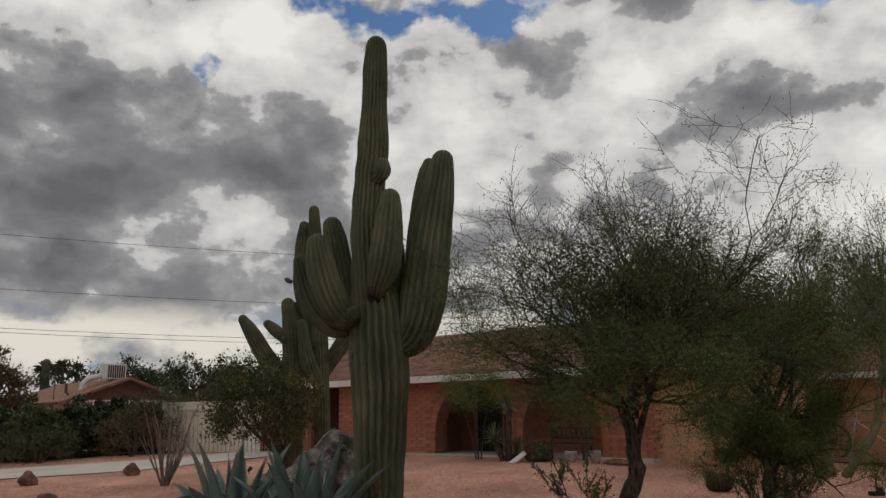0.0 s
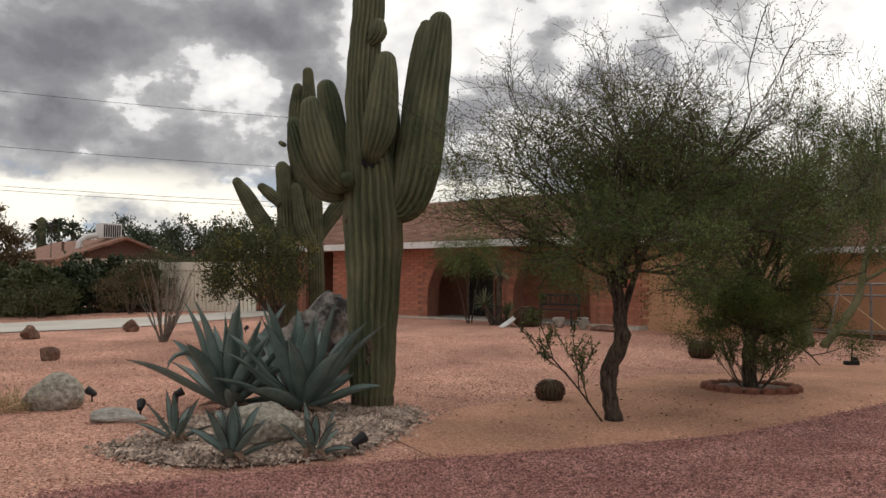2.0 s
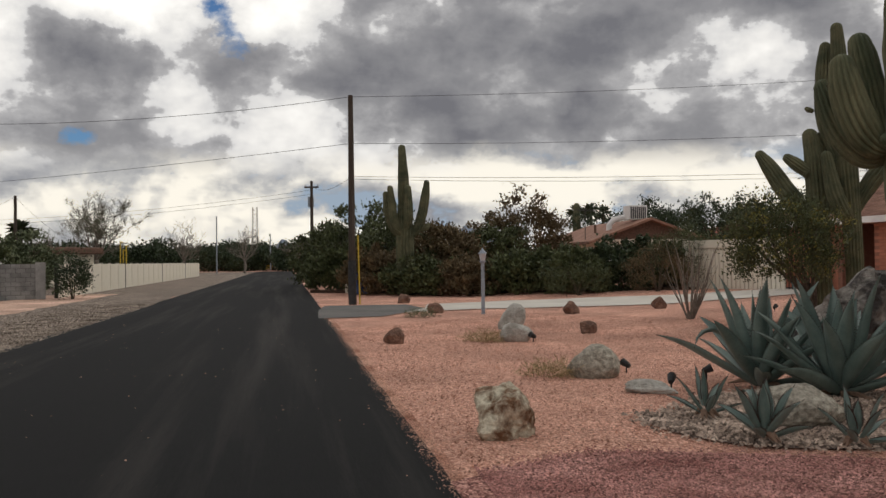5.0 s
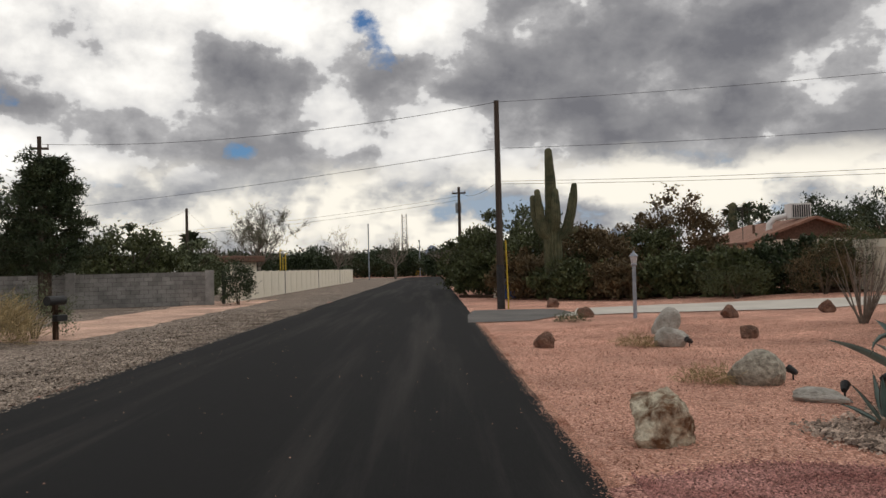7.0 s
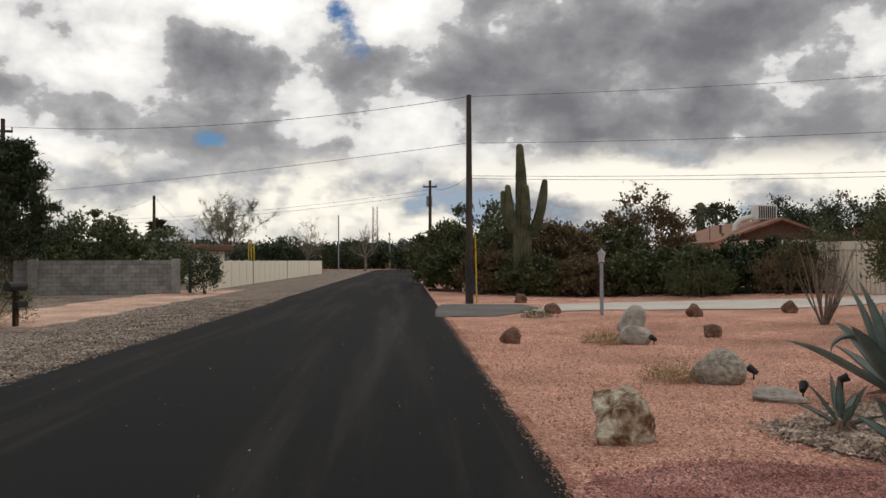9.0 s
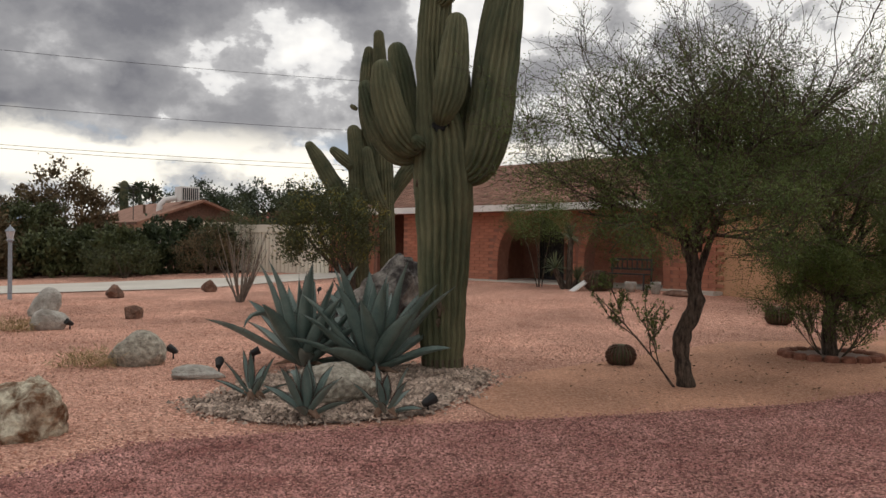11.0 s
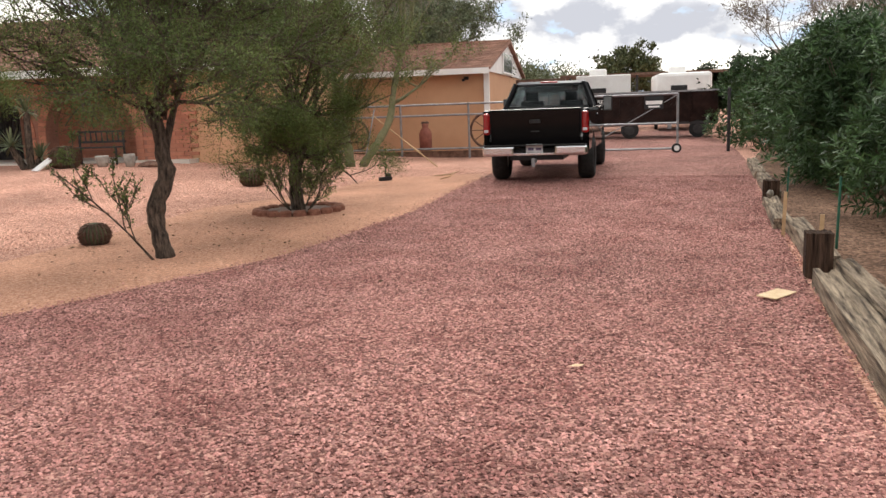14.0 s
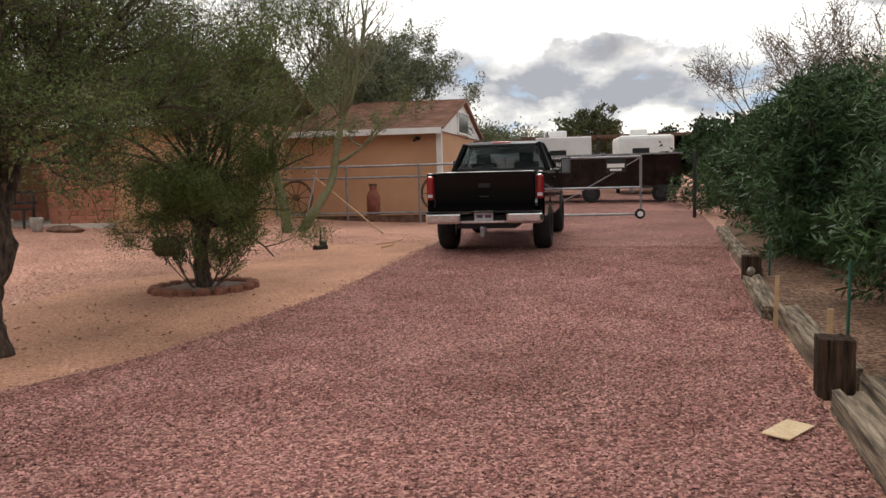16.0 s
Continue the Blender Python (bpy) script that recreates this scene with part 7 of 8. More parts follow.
tree("palo_verde_tree", 13.2, 33.0, 0.0, "spreading feathery palo verde behind the garage",
     [[(0, 0, 0, 0.2), (0.1, 0, 1.2, 0.17), (0, 0, 2.6, 0.14)]],
     fan(rc, 16, (0, 0, 2.6), 12, 70, 2.4, 3.2), 29, "barkB", "greytwig", "leafC", 4, 0.13, 0.03, 9, lambda c: 0.95, limb_r=0.08, wander=0.25, lift=0.03, kids=(4, 5), spread=0.8, shrink=0.6, scatter=0.12, twig_least=0.006)
far_tree(29.5, 55, 7.0, 3.6, 131, "leafC", "pale feathery trees behind the trailers", 200, 26, 0.16)
far_tree(26.0, 46, 6.0, 3.9, 132, "leafC", "pale feathery tree beyond the shed", 200, 26, 0.16)
far_tree(34.6, 70, 5.6, 5.4, 133, "leafE", "dense dark tree in the distance", 220, 26, 0.26)
far_tree(39.5, 48, 4.0, 2.9, 134, "leafD", "dark trees beyond the hedge", 180, 26, 0.2)
far_tree(43.5, 36, 4.4, 3.0, 135, "leafD", "dark tree rising behind the hedge", 180, 26, 0.18)
for i, (yw, ds, h) in enumerate(((48.0, 30, 6.6), (51.0, 34, 6.2))):
    bare_tree(yw, ds, h, 140 + i, "thinly leaved grey tree above the hedge", "greytwig", 4, "leafbrown", 3)

# dense dark trees round the neighbouring house and along the street
ROW = [(-24, 72, 9, 6.4, "leafD"), (-20.5, 58, 8, 5.6, "leafD"), (-27.5, 78, 9, 6.6, "leafD"), (-17.0, 54, 7, 5.2, "leafE"), (-14.0, 56, 7, 5.0, "leafD"), (-30.5, 74, 8, 6.0, "leafD"), (-30.2, 36, 3.4, 2.3, "leafD"), (-33.4, 35, 2.6, 1.9, "leafE"), (-27.6, 35, 2.4, 2.0, "leafD"), (-25.4, 37, 2.6, 2.4, "leafE"), (-36.8, 46, 5.6, 4.8, "leafbrown"), (-39.5, 44, 5.0, 3.3, "leafE"), (-42.5, 42, 5.0, 3.4, "leafbrown"), (-45.5, 44, 6.0, 3.7, "leafE"), (-48.2, 47, 6.0, 4.4, "leafE"), (-50.2, 56, 5.0, 3.9, "leafE"), (-44.0, 38, 3.4, 1.7, "leafE"), (-47.0, 40, 3.6, 2.0, "leafbrown"), (-40.8, 37, 3.0, 1.5, "leafbrown"), (-37.5, 37, 3.2, 1.8, "leafE"), (-34.5, 38, 3.0, 2.1, "leafE"), (-49.6, 44, 3.4, 2.2, "leafE"), (-20.5, 40, 3.5, 2.2, "leafD"), (-22.5, 44, 4.0, 2.6, "leafD")]
for i, (yw, ds, w, h, lf) in enumerate(ROW):
    far_tree(yw, ds, w, h, 150 + i, lf, ("tall dark evergreen beyond the neighbouring roof", "dense desert trees beside the street", "brown-leaved tree beside the street")[0 if ds > 50 else (2 if lf == "leafbrown" else 1)], 190, 26, 0.12 + ds * 0.0016, 0.06)
LEFT = [(-73.5, 52, 6.5, 4.0, "leafE"), (-81.2, 55, 6.5, 6.8, "leafD"), (-84.5, 57, 6, 5.2, "leafD"), (-78.0, 58, 6, 4.2, "leafD"), (-70.0, 60, 6, 3.4, "leafC"), (-62.5, 120, 14, 4.2, "leafD"), (-58.5, 165, 18, 4.6, "leafD"), (-54.0, 170, 16, 5.0, "leafD"), (-66.5, 110, 12, 4.0, "leafD"), (-51.6, 150, 14, 5.2, "leafD"), (-56.2, 180, 16, 5.4, "leafD")]
for i, (yw, ds, w, h, lf) in enumerate(LEFT):
    far_tree(yw, ds, w, h, 180 + i, lf, "dark distant trees beyond the wall", 200, 26, 0.10 + ds * 0.0026, 0.06)
bare_tree(-65.1, 72, 7.4, 201, "large rounded leafless tree beyond the fence", "greytwig", 5, "leafC", 1)
bare_tree(-59.8, 112, 7.4, 202, "leafless tree in the distance", "greytwig", 4)
bare_tree(-55.9, 130, 8.0, 203, "leafless tree at the street's end", "greytwig", 4)
bare_tree(-52.3, 118, 6.2, 204, "leafless tree beside the street", "greytwig", 4)
bare_tree(-67.5, 78, 5.0, 205, "low leafless tree beyond the fence", "greytwig", 4)

# pine by the grey wall
pine = thing("pine_tree", -37.9, 8.6, 0, 0, "dark green pine with an uneven crown before the wall", "tree")
v, f = tube([(0, 0, -0.1), (0.1, 0, 2.5), (0, 0, 4.6), (-0.05, 0, 6.5)], [0.2, 0.17, 0.12, 0.03], 10)
geo("trunk", v, f, "barkA", pine)
rr_, rl_ = random.Random(77), np.random.default_rng(77)
pp, aa = [], []
for k in range(46):
    # limbs leave the trunk all the way up, shorter towards the top, each with drooping tufts
    t = (k + rr_.random()) / 46
    z0, a = 1.8 + 4.5 * t, 2.4 * k + rr_.uniform(-0.4, 0.4)
    ln = (2.3 - 1.75 * t ** 1.3) * rr_.uniform(0.6, 1.15)
    p1 = Vector((ln * math.cos(a), ln * math.sin(a), z0 + ln * (0.05 + 0.5 * t)))
    v, f = tube([(0, 0, z0), tuple(p1 * 0.55 + Vector((0, 0, z0 * 0.45 - 0.05))), tuple(p1)], [0.05, 0.035, 0.012], 5)
    geo("limb", v, f, "barkA", pine)
    for q in range(8):
        u = 0.3 + 0.75 * rr_.random() ** 0.7
        c = Vector((0, 0, z0)).lerp(p1, u) + Vector((rr_.gauss(0, 0.2), rr_.gauss(0, 0.2), rr_.gauss(0.05, 0.14)))
        for i in range(64):
            pp.append((c[0] + rr_.gauss(0, 0.17), c[1] + rr_.gauss(0, 0.17), c[2] + rr_.gauss(0, 0.11)))
            aa.append((math.cos(a) * 0.6, math.sin(a) * 0.6, 0.5))
v, f = leaf_mesh(rl_, pp, 0.18, 0.07, 0, 0.3, np.array(aa), True)
tagged(geo("crown", v, f, "leafD", pine), "", "", "", "stuff")
bush("corner_shrub", -37.4, 17.0, 0.75, 0.75, 2.2, 211, "leafD", "narrow dark shrub at the wall corner", 130, 26, 0.12, 0.04)
bush("roadside_shrub", -22.4, 5.0, 0.9, 0.9, 1.25, 212, "leafC", "twiggy shrub beside the mailbox", 120, 24, 0.07, 0.02, 9)
bush("fountain_grass", -21.0, 3.6, 1.2, 1.1, 0.95, 213, "straw", "clump of dry golden fountain grass", 170, 30, 0.30, 0.012, 5, "straw", "grass", "", 0, 0.02, 0.14, 0.01)

# palms
def palm(yaw, dist, h, seed, r=1.5):
    x, y = place(yaw, dist)
    rr = random.Random(seed)
    e = thing("palm_tree", x, y, 0, 0, "distant fan palm with a shaggy head", "palm")
    v, f = tube([(0, 0, 0), (0.1, 0, h * 0.5), (0, 0, h)], [0.22, 0.18, 0.16], 8)
    geo("trunk", v, f, "barkA", e)
    vv, ff = [], []
    for k in range(44):
        a, t = rr.uniform(0, 6.283), rr.uniform(-0.7, 1.3)
        d = Vector((math.cos(a) * math.cos(t), math.sin(a) * math.cos(t), math.sin(t)))
        s = Vector((-math.sin(a), math.cos(a), 0)) * 0.22
        p = Vector((0, 0, h))
        o = len(vv)
        vv += [p, p + d * r * 0.55 + s, p + d * r + Vector((0, 0, -0.25 * r)), p + d * r * 0.55 - s]
        ff.append((o, o + 1, o + 2, o + 3))
    tagged(geo("crown", vv, ff, "leafD", e), "", "", "", "stuff")


palm(-69.4, 82, 4.6, 1, 1.6)
for yw, ds, h in ((-33.4, 92, 7.2), (-32.4, 95, 7.6), (-31.6, 98, 7.4), (-22.8, 96, 7.2), (-25.6, 99, 7.0)):
    palm(yw, ds, h - 0.6, int(ds), 1.35)
saguaro("saguaro", -27.6, 31.2, 0, 20, "small columnar saguaro among roadside shrubs", [([(0, 0, 0, 0.2), (0, 0, 0.8, 0.24), (0, 0, 1.6, 0.22)], 14)], "cactus2", 14)
saguaro("saguaro", -33.0, 31.5, 0, 20, "columnar saguaro behind the roadside fence", [([(0, 0, 0, 0.2), (0, 0, 1.2, 0.22), (0, 0, 2.2, 0.18)], 14)], "cactus2", 14)
saguaro("saguaro", -40.5, 63.0, 0, 20, "slender distant saguaro by the palms", [([(0, 0, 0, 0.35), (0, 0, 3.0, 0.35), (0, 0, 6.2, 0.28)], 12)], "cactus2", 12)

# ---- neighbouring house ----
nb = thing("neighbour_house", -28.6, 47.1, 0.0, 51.5, "low cream house with brown gabled roof and rooftop cooler", "house")
part("wall", boxes((3.62, 0, 1.4, 7.0, 0.25, 2.8)), "cream", nb)
part("side_wall", boxes((0.13, 5.75, 1.4, 0.25, 11.2, 2.8)), "cream", nb)
part("side_wall", boxes((7.12, 5.75, 1.4, 0.25, 11.2, 2.8)), "cream", nb)
part("rear_wall", boxes((3.62, 11.5, 1.4, 7.25, 0.25, 2.8)), "cream", nb)
geo("gable", [(0.1, -0.1, 2.8), (7.15, -0.1, 2.8), (3.62, -0.1, 4.02), (0.1, 0.1, 2.8), (7.15, 0.1, 2.8), (3.62, 0.1, 4.02)], [(0, 1, 2), (5, 4, 3), (0, 3, 4, 1), (1, 4, 5, 2), (2, 5, 3, 0)], "rust", nb, "brown boarded gable")
for x_, w_ in ((1.6, 1.3), (5.6, 1.5)):
    wd_ = part("window", boxes((x_, -0.15, 1.6, w_, 0.06, 1.0)), "glassy", nb)
    part("frame", boxes((x_, -0.17, 2.13, w_ + 0.14, 0.08, 0.07), (x_, -0.17, 1.07, w_ + 0.14, 0.1, 0.07), (x_ - w_ / 2 - 0.035, -0.17, 1.6, 0.07, 0.08, 1.13), (x_ + w_ / 2 + 0.035, -0.17, 1.6, 0.07, 0.08, 1.13)), "white", wd_)
part("window", boxes((-0.03, 4.5, 1.6, 0.06, 1.8, 1.0)), "glassy", nb)
geo("window_awning", [(-0.02, 3.4, 2.45), (-0.02, 5.6, 2.45), (-0.95, 5.6, 1.95), (-0.95, 3.4, 1.95), (-0.02, 3.4, 2.39), (-0.02, 5.6, 2.39), (-0.95, 5.6, 1.89), (-0.95, 3.4, 1.89)], [(0, 1, 2, 3), (7, 6, 5, 4), (3, 2, 6, 7), (0, 3, 7, 4), (1, 5, 6, 2), (0, 4, 5, 1)], "white", nb, "white metal awning over the side window")
for sg, nm in ((-1, "roof"), (1, "roof")):
    e0, e1 = 3.62 + sg * 4.3, 3.62
    geo(nm, [(e0, -0.6, 2.66), (e0, 12.0, 2.66), (e1, 12.0, 4.2), (e1, -0.6, 4.2), (e0, -0.6, 2.5), (e0, 12.0, 2.5), (e1, 12.0, 4.04), (e1, -0.6, 4.04)], [(0, 1, 2, 3), (7, 6, 5, 4), (0, 3, 7, 4), (1, 5, 6, 2), (0, 4, 5, 1), (2, 6, 7, 3)], "shingle", nb, "faded brown shingle roof")
    part("fascia", boxes((3.62 + sg * 4.32, 5.7, 2.58, 0.05, 12.6, 0.18)), "rust", nb)
cool = part("rooftop_cooler", boxes((3.35, 1.6, 4.62, 1.25, 1.1, 0.95), bevel=0.02), "white", nb, "white louvred evaporative cooler")
for k in range(8):
    part("louvre", boxes((2.86 + k * 0.14, 1.03, 4.6, 0.075, 0.03, 0.78)), "plastic", cool)
v, f = tube([(1.7, 2.2, 3.3), (1.75, 2.2, 3.85), (2.05, 2.1, 4.2), (2.75, 1.9, 4.35)], [0.2, 0.2, 0.2, 0.19], 12)
geo("duct", v, f, "white", nb)
rod("antenna_mast", (-0.2, 1.5, 0), (-0.2, 1.5, 4.9), 0.025, "iron", nb, 5)
for k, l_ in enumerate((1.5, 1.1, 0.8)):
    rod("antenna_element", (-0.2 - l_ / 2, 1.5 + k * 0.25, 4.85 - k * 0.02), (-0.2 + l_ / 2, 1.5 + k * 0.25, 4.85 - k * 0.02), 0.012, "iron", nb, 4)
rod("vent_pipe", (1.2, 3.5, 2.9), (1.2, 3.5, 3.9), 0.09, "rust", nb, 8)
rb_ = thing("red_roofed_house", -36, 82, 0, -37, "distant house with a red roof", "house")
part("wall", boxes((0, 0, 1.3, 9, 7, 2.6)), "cream", rb_)
geo("roof", [(-5, -4, 2.6), (5, -4, 2.6), (5, 4, 2.6), (-5, 4, 2.6), (-5, 0, 4.6), (5, 0, 4.6)], [(0, 1, 5, 4), (2, 3, 4, 5), (0, 4, 3), (1, 2, 5), (0, 3, 2, 1)], "redroof", rb_)

# white slatted wall and iron gate beside the brick house
wf = thing("white_fence", -12.3, 30.4, 0.30, -20, "white corrugated fence beside the house", "fence")
for k in range(24):
    part("slat", boxes((-2.3 + k * 0.2, 0, 0.85, 0.16, 0.05, 1.7)), "cream", wf)
part("cap_rail", boxes((0.0, 0.0, 1.76, 4.9, 0.16, 0.3)), "cream", wf)
ig = thing("iron_gate", -9.7, 29.6, 0.36, -25, "dark iron bar gate beside the house", "gate")
for k in range(13):
    rod("bar", (-0.9 + k * 0.15, -0.02, 0), (-0.9 + k * 0.15, -0.02, 1.75), 0.018, "iron", ig, 6)
for z in (0.1, 0.95, 1.72):
    rod("rail", (-0.95, -0.02, z), (0.95, -0.02, z), 0.022, "iron", ig, 6)
cp = thing("carport_roof", -9.9, 33.6, 0, -33, "flat dark carport roof beside the house", "carport")
part("roof_slab", boxes((0, 0, 2.75, 6.0, 5.0, 0.18)), "rust", cp)
for sx_ in (-2.8, 2.8):
    for sy_ in (-2.3, 2.3):
        part("post", boxes((sx_, sy_, 1.45, 0.12, 0.12, 2.9)), "iron", cp)

# low edging and chain-link fence past the concrete drive
edge = thing("timber_edging", 0, 0, 0, 0, "dark low timber edging beyond the drive", "edging")
ep = [(-33, 27.2, 0.0), (-27, 28.6, 0.0), (-22.1, 30.3, 0.06), (-16.8, 30.6, 0.22), (-13.7, 30.3, 0.30)]
for a, b in zip(ep[:-1], ep[1:]):
    rod("timber", Vector(a) + Vector((0, 0, 0.05)), Vector(b) + Vector((0, 0, 0.05)), 0.10, "post", edge, 6)
cf = thing("chain_fence", 0, 0, 0, 0, "dark chain-link fence among the roadside shrubs", "fence")
cfa, cfb = Vector((-36.0, 31.5, 0)), Vector((-16.0, 33.6, 0.2))
for k in range(9):
    p = cfa.lerp(cfb, k / 8)
    rod("post", p, p + Vector((0, 0, 1.35)), 0.03, "iron", cf, 6)
for z in (1.33, 0.7):
    rod("rail", cfa + Vector((0, 0, z)), cfb + Vector((0, 0, z)), 0.015, "iron", cf, 5)

# ---- street side: walls, poles, wires ----
def block_wall():
    e = thing("block_wall", -38.9, 16.4, 0, 0, "grey concrete block wall with pilasters", "wall")
    d = Vector((-0.35, -0.937, 0)) * 1.0
    ln, h = 34.0, 1.68
    ang = math.degrees(math.atan2(d.y, d.x))
    m = pose(0, 0, 0, 0, 0, ang)
    core = part("core", boxes((ln / 2, 0, h / 2 - 0.05, ln, 0.16, h)), "blockjoint", e)
    core.matrix_basis = m
    rr = random.Random(3)
    ps = []
    for row in range(8):
        for k in range(int(ln / 0.41)):
            x = k * 0.406 + (0.2 if row % 2 else 0) + 0.2
            for sy in (1,):
                ps.append(([(x + a * 0.195, sy * 0.085 + b * 0.012, row * 0.203 + 0.1 + c * 0.095) for a in (-1, 1) for b in (-1, 1) for c in (-1, 1)], [(0, 1, 3, 2), (4, 6, 7, 5), (0, 4, 5, 1), (2, 3, 7, 6), (0, 2, 6, 4), (1, 5, 7, 3)]))
    v, f = join(ps)
    b = tagged(geo("blockwork", v, f, "block", e), "", "", "", "stuff")
    b.matrix_basis = m
    for x in (0.2, 6.5, 13, 20, 27):
        p = part("pilaster", boxes((x, 0.0, h / 2, 0.42, 0.42, h + 0.04)), "block", e)
        p.matrix_basis = m


block_wall()
wfence = thing("panel_wall", 0, 0, 0, 0, "cream panel wall along the street", "wall")
for k in range(27):
    l0, l1 = -41.6 - k * 2.4, -41.6 - (k + 1) * 2.4 + 0.05
    x0, y0 = road_xy(l0, -9.9)
    x1, y1 = road_xy(l1, -9.9)
    q = part("panel", boxes(((0), 0, 0.8, math.hypot(x1 - x0, y1 - y0), 0.1, 1.6)), "cream", wfence)
    q.matrix_basis = pose((x0 + x1) / 2, (y0 + y1) / 2, 0.0, 0, 0, math.degrees(math.atan2(y1 - y0, x1 - x0)))
    q = part("wall_post", boxes((0, 0, 0.82, 0.14, 0.16, 1.66)), "cream" if k % 7 else "iron", wfence)
    q.matrix_basis = pose(x0, y0, 0.0, 0, 0, 53)
ew = thing("end_wall", *road_xy(-178, -4), 0, 53, "tan wall across the street's end", "wall")
part("panel", boxes((-20, 0, 0.8, 34, 0.3, 1.6), (14, 0, 0.8, 20, 0.3, 1.6)), "tan", ew)
bar_ = thing("road_barrier", *road_xy(-172, -2), 0, 53, "yellow road barrier at the street's end", "barrier")
part("board", boxes((0, 0, 0.9, 3.2, 0.08, 0.35)), "yellow", bar_)
part("board", boxes((0, 0, 0.4, 3.2, 0.08, 0.25)), "yellow", bar_)
for sx_ in (-1.2, 1.2):
    part("leg", boxes((sx_, 0, 0.5, 0.12, 0.12, 1.1)), "yellow", bar_)
strip("cross_street", -192, -180, -80, 80, 0.004, "apron", "cross street at the street's end", 0.2, 2.0)

hl = thing("low_house", -62, 20, 0, -70, "low dark-roofed building behind the wall", "house")
part("wall", boxes((0, 0, 1.2, 16, 8, 2.4)), "cream", hl)
part("roof", boxes((0, 0, 2.6, 17, 9, 0.5), bevel=0.1), "rust", hl)
wv = thing("white_van", -52, 17.4, 0, 20, "white vehicle roof showing over the wall", "vehicle")
part("body", boxes((0, 0, 1.2, 4.4, 1.8, 1.6), bevel=0.25), "white", wv)
part("window", boxes((0, -0.91, 1.55, 3.2, 0.03, 0.5)), "plastic", wv)
for sx_ in (-1.4, 1.4):
    v, f = tube([(sx_, -0.9, 0.33), (sx_, 0.9, 0.33)], [0.33, 0.33], 16)
    geo("tyre", v, f, "rubber", wv)
yp = thing("yellow_pipework", *place(-63.7, 66), 0, 0, "yellow standpipes behind the panel wall", "pipes")
for k, hh in enumerate((3.2, 2.6, 2.9)):
    rod("pipe", (k * 0.45, 0, 0), (k * 0.45, 0, hh), 0.045, "yellow", yp, 8)
    rod("elbow", (k * 0.45, 0, hh), (k * 0.45 + 0.3, 0, hh), 0.045, "yellow", yp, 8)

mb = thing("mailbox", -21.5, 5.3, -0.02, 35, "black mailbox on a dark wooden post", "mailbox")
part("post", boxes((0, 0, 0.45, 0.1, 0.1, 0.9)), "post", mb)
part("arm", boxes((0.05, 0, 0.72, 0.3, 0.07, 0.07)), "post", mb)
v, f = tube([(0, -0.28, 0.98), (0, 0.28, 0.98)], [0.12, 0.12], 14)
geo("box", v, f, "plastic", mb, "black metal letter box")
part("newspaper_box", boxes((0.14, 0, 0.55, 0.16, 0.36, 0.16), bevel=0.02), "plastic", mb)


def utility_pole(x, y, h, r, label, gear=(), arms=()):
    e = thing("utility_pole", x, y, -0.1, 0, label, "utility pole", "utility poles")
    v, f = tube([(0, 0, 0), (0, 0, h * 0.5), (0, 0, h)], [r, r * 0.85, r * 0.65], 10)
    geo("shaft", v, f, "pole", e)
    for z, dx, dy in gear:
        v, f = tube([(dx, dy, z), (dx, dy, z + 0.75)], [0.22, 0.22], 12)
        t_ = geo("transformer", v, f, "greymetal", e, "grey can transformer")
        rod("bracket", (0, 0, z + 0.4), (dx, dy, z + 0.4), 0.03, "iron", t_, 5)
        rod("bushing", (dx, dy, z + 0.75), (dx, dy, z + 1.0), 0.04, "plate", t_, 6)
    for z, l_, an in arms:
        part("crossarm", boxes((0, 0, z, l_, 0.09, 0.11, pose(0, 0, 0, 0, 0, an))), "pole", e)
        for k in (-1, 1):
            part("insulator", boxes((k * l_ * 0.45 * math.cos(radians(an)), k * l_ * 0.45 * math.sin(radians(an)), z + 0.12, 0.06, 0.06, 0.14)), "plate", e)
    return e


P1, P2, PL, P3 = (-22.2, 20.5), (-46.3, 37.9), (-40.5, 8.9), (-57.5, 22.0)
up_ = utility_pole(*P1, 7.7, 0.14, "tall dark wooden utility pole at the street edge")
rod("guard", (0.0, 0.0, 0.05), (0, 0, 1.7), 0.15, "iron", up_, 12, "grey metal sleeve on the pole")
rod("guy_sleeve", (0.22, 0.16, 0.1), (0.18, 0.13, 2.6), 0.028, "yellow", up_, 6, "yellow guy-wire sleeve")
utility_pole(*P2, 7.45, 0.15, "dark utility pole with a transformer", ((5.6, -0.4, 0.25),), ((7.0, 1.0, 40),))
utility_pole(*PL, 8.05, 0.14, "utility pole with transformer behind the pine", ((5.6, -0.08, -0.5),), ((7.5, 0.8, 70), (4.6, 0.9, 70)))
utility_pole(*P3, 6.3, 0.14, "dark utility pole behind the wall", (), ())
P4 = (38.0, 20.0)


def cable(a, b, sag, r=0.009):
    a, b = Vector(a), Vector(b)
    pts_ = []
    for k in range(25):
        t = k / 24
        p = a.lerp(b, t)
        p.z -= sag * 4 * t * (1 - t)
        pts_.append(p)
    v, f = tube(pts_, [r] * 25, 4)
    return tagged(geo("overhead_cable", v, f, "wire", None, "thin black overhead cable between poles"), "", "cable", "overhead cables")


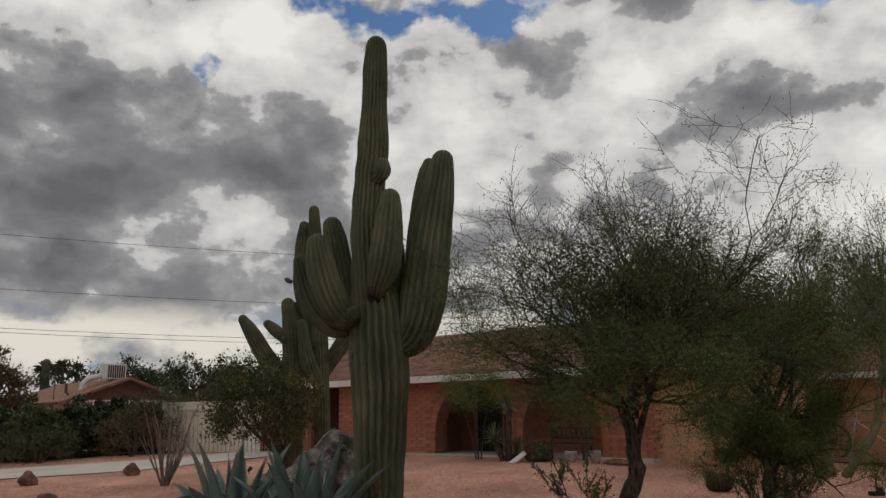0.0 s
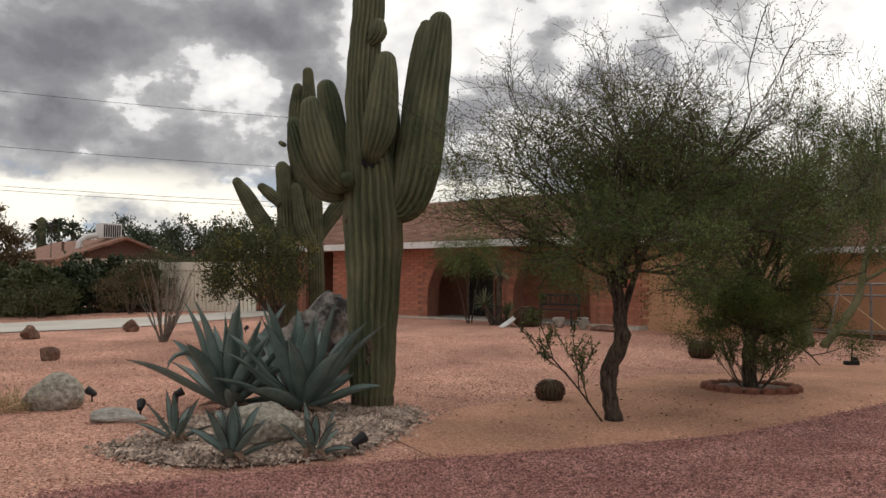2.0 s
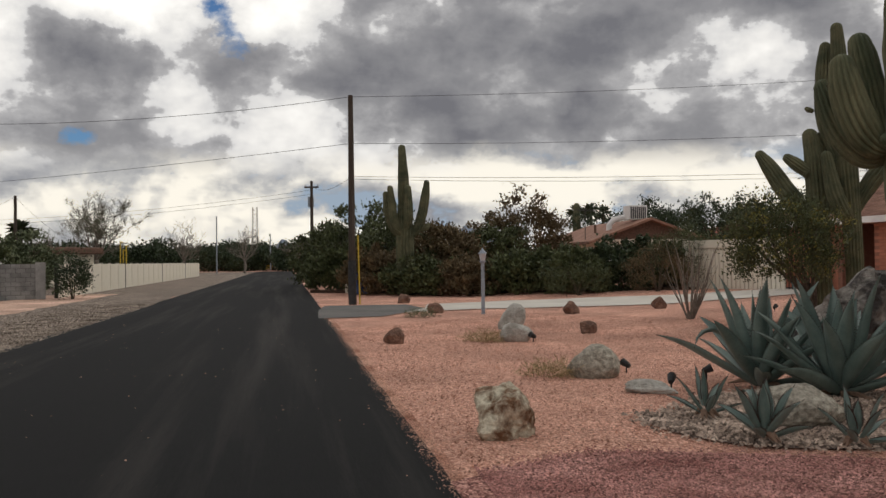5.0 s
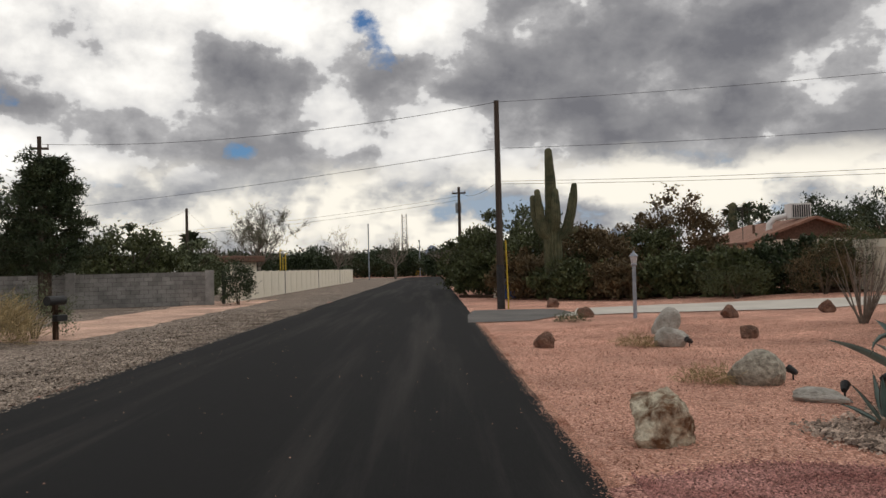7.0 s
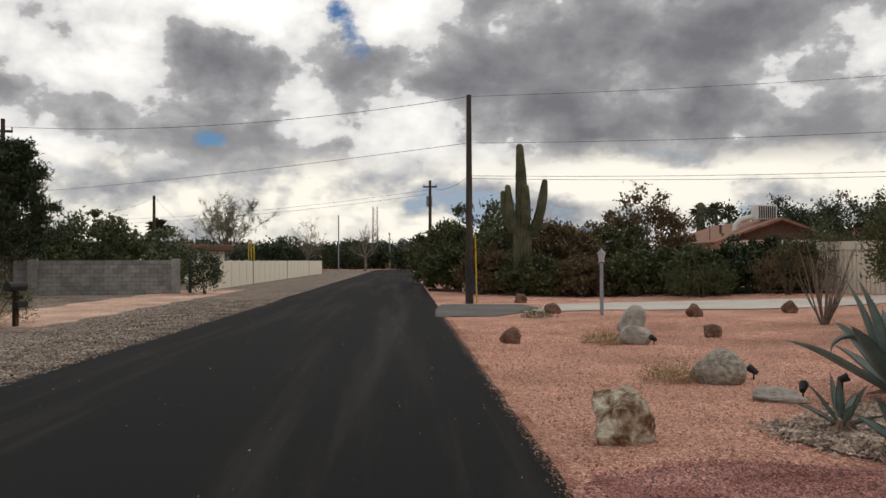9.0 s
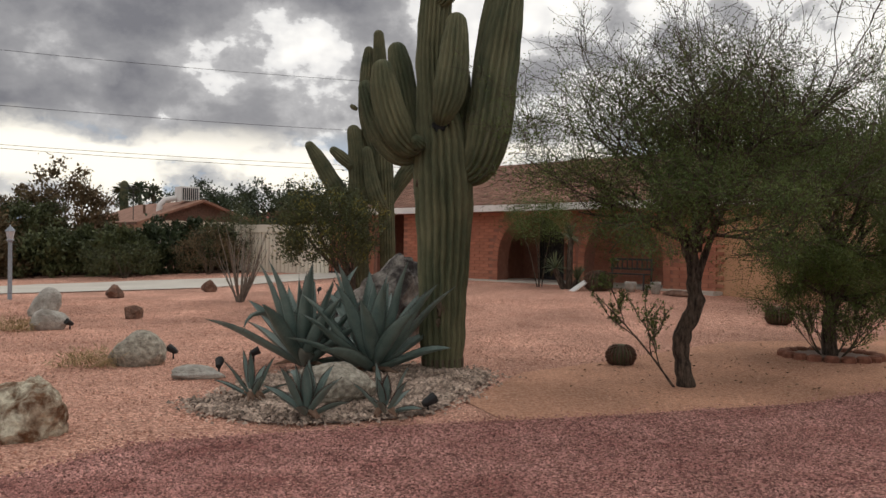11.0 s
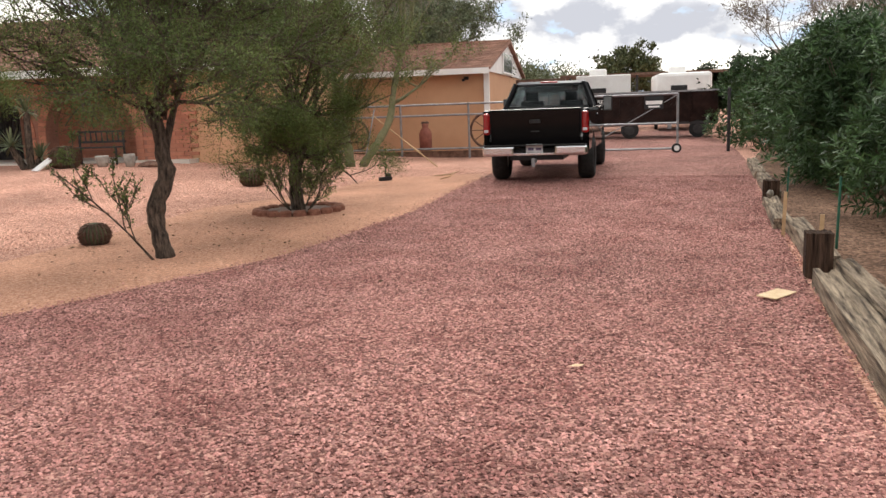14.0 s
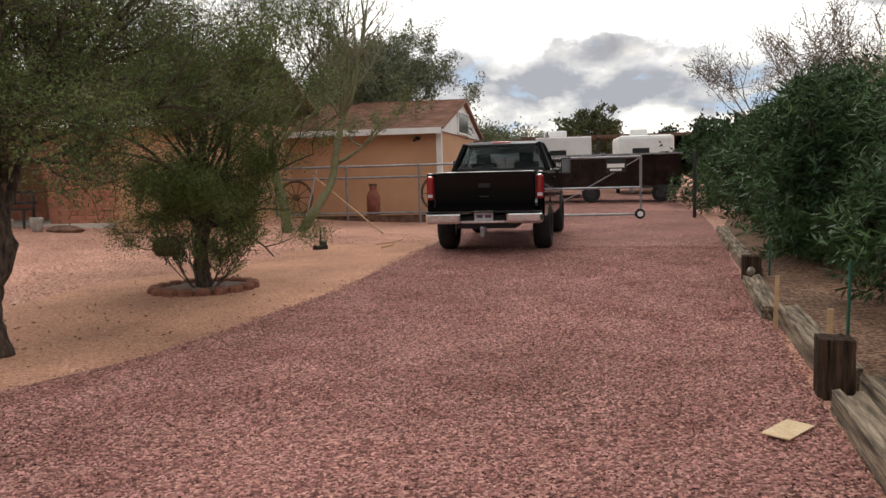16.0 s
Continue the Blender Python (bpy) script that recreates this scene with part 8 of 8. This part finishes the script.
for z1, z2 in ((7.55, 9.0), (5.85, 7.0), (4.65, 5.6), (4.55, 5.3)):
    cable((*P1, z1), (18.0, 47.0, z2 + 0.5), 0.9, 0.007)
cable((*P1, 7.55), (*PL, 7.6), 0.5)
cable((*P1, 5.85), (-70, 12, 6.5), 0.3)
cable((*P1, 4.65), (*P2, 7.0), 0.4)
cable((*P2, 6.7), (-75, 18, 5.0), 0.6)
cable((*P2, 6.4), (-75, 17, 4.6), 0.6)
cable((*PL, 4.6), (*P3, 6.1), 1.0)
cable((*P3, 6.1), (-66, 30, 3.0), 0.3)
mast = thing("light_pole", *place(-57.7, 125), 0, 0, "slender street light pole far off", "street light")
rod("shaft", (0, 0, 0), (0, 0, 8.4), 0.09, "greymetal", mast, 6)
mast = thing("light_pole", *place(-54.2, 160), 0, 0, "slender pole at the street's end", "street light")
rod("shaft", (0, 0, 0), (0, 0, 7.0), 0.09, "greymetal", mast, 6)
tw = thing("lattice_tower", *place(-55.2, 320), 0, 45, "distant steel lattice tower", "tower")
for sx_ in (-0.8, 0.8):
    for sy_ in (-0.8, 0.8):
        rod("leg", (sx_ * 1.3, sy_ * 1.3, 0), (sx_, sy_, 22.5), 0.10, "steel", tw, 4)
for k in range(14):
    rod("lacing", (-0.85, -0.85, 1 + k * 1.5), (0.85, -0.85, 2.5 + k * 1.5), 0.06, "steel", tw, 4)
    rod("lacing", (0.85, -0.85, 1 + k * 1.5), (-0.85, -0.85, 2.5 + k * 1.5), 0.06, "steel", tw, 4)
bb = thing("recycling_bin", -62.4, 50.2, 0, 37, "blue wheeled recycling bin at the roadside", "bin")
part("body", boxes((0, 0, 0.6, 0.75, 0.85, 1.1), bevel=0.06), "bluebin", bb)
part("lid", boxes((0, 0, 1.2, 0.82, 0.95, 0.1), bevel=0.03), "bluebin", bb)
ub = thing("utility_pedestal", -30.4, 27.4, 0, 37, "small beige utility pedestal by the pole", "utility box")
part("body", boxes((0, 0, 0.35, 0.22, 0.22, 0.7), bevel=0.03), "cream", ub)
tb = thing("storage_bin", -28.6, 26.6, 0, 37, "grey-blue bin beside the pole", "bin")
part("body", boxes((0, 0, 0.5, 0.7, 0.7, 0.95), bevel=0.05), "bluebin", tb)
part("lid", boxes((0, 0, 1.02, 0.76, 0.78, 0.1), bevel=0.03), "plastic", tb)

# ---- distant mountains ----
def ridge(y0, y1, dist, h, seed, label):
    verts, faces = [], []
    n = 160
    for k in range(n + 1):
        x, y = place(y0 + (y1 - y0) * k / n, dist)
        e = math.sin(math.pi * k / n) ** 0.4
        z = h * e * (0.45 + 0.5 * noise.noise(Vector((k * 0.045, seed, 0))) + 0.22 * noise.noise(Vector((k * 0.17, seed, 4))) + 0.1 * noise.noise(Vector((k * 0.6, seed, 9))))
        x2, y2 = place(y0 + (y1 - y0) * k / n, dist + 500)
        verts += [(x, y, -5), (x + (x2 - x) * 0.5, y + (y2 - y) * 0.5, max(z, 2)), (x2, y2, -5)]
    for k in range(n):
        for j in range(2):
            faces.append((k * 3 + j, (k + 1) * 3 + j, (k + 1) * 3 + j + 1, k * 3 + j + 1))
    ob = geo("mountain_range", verts, faces, "mountain", None, label, True)
    tagged(ob, "", "mountains", "", "structure")


ridge(10, 70, 3200, 210, 2.0, "hazy blue mountain range on the horizon")
ridge(-58, -30, 3000, 190, 7.0, "hazy blue hills beyond the street")

# ---- single bricks of the nearest stretch of the house wall ----
for cx, z in brick_places:
    if cx <= 2.4:
        ob = new("brick", proto)
        ob.parent = front_wall
        ob.location = (cx, -0.001, z)
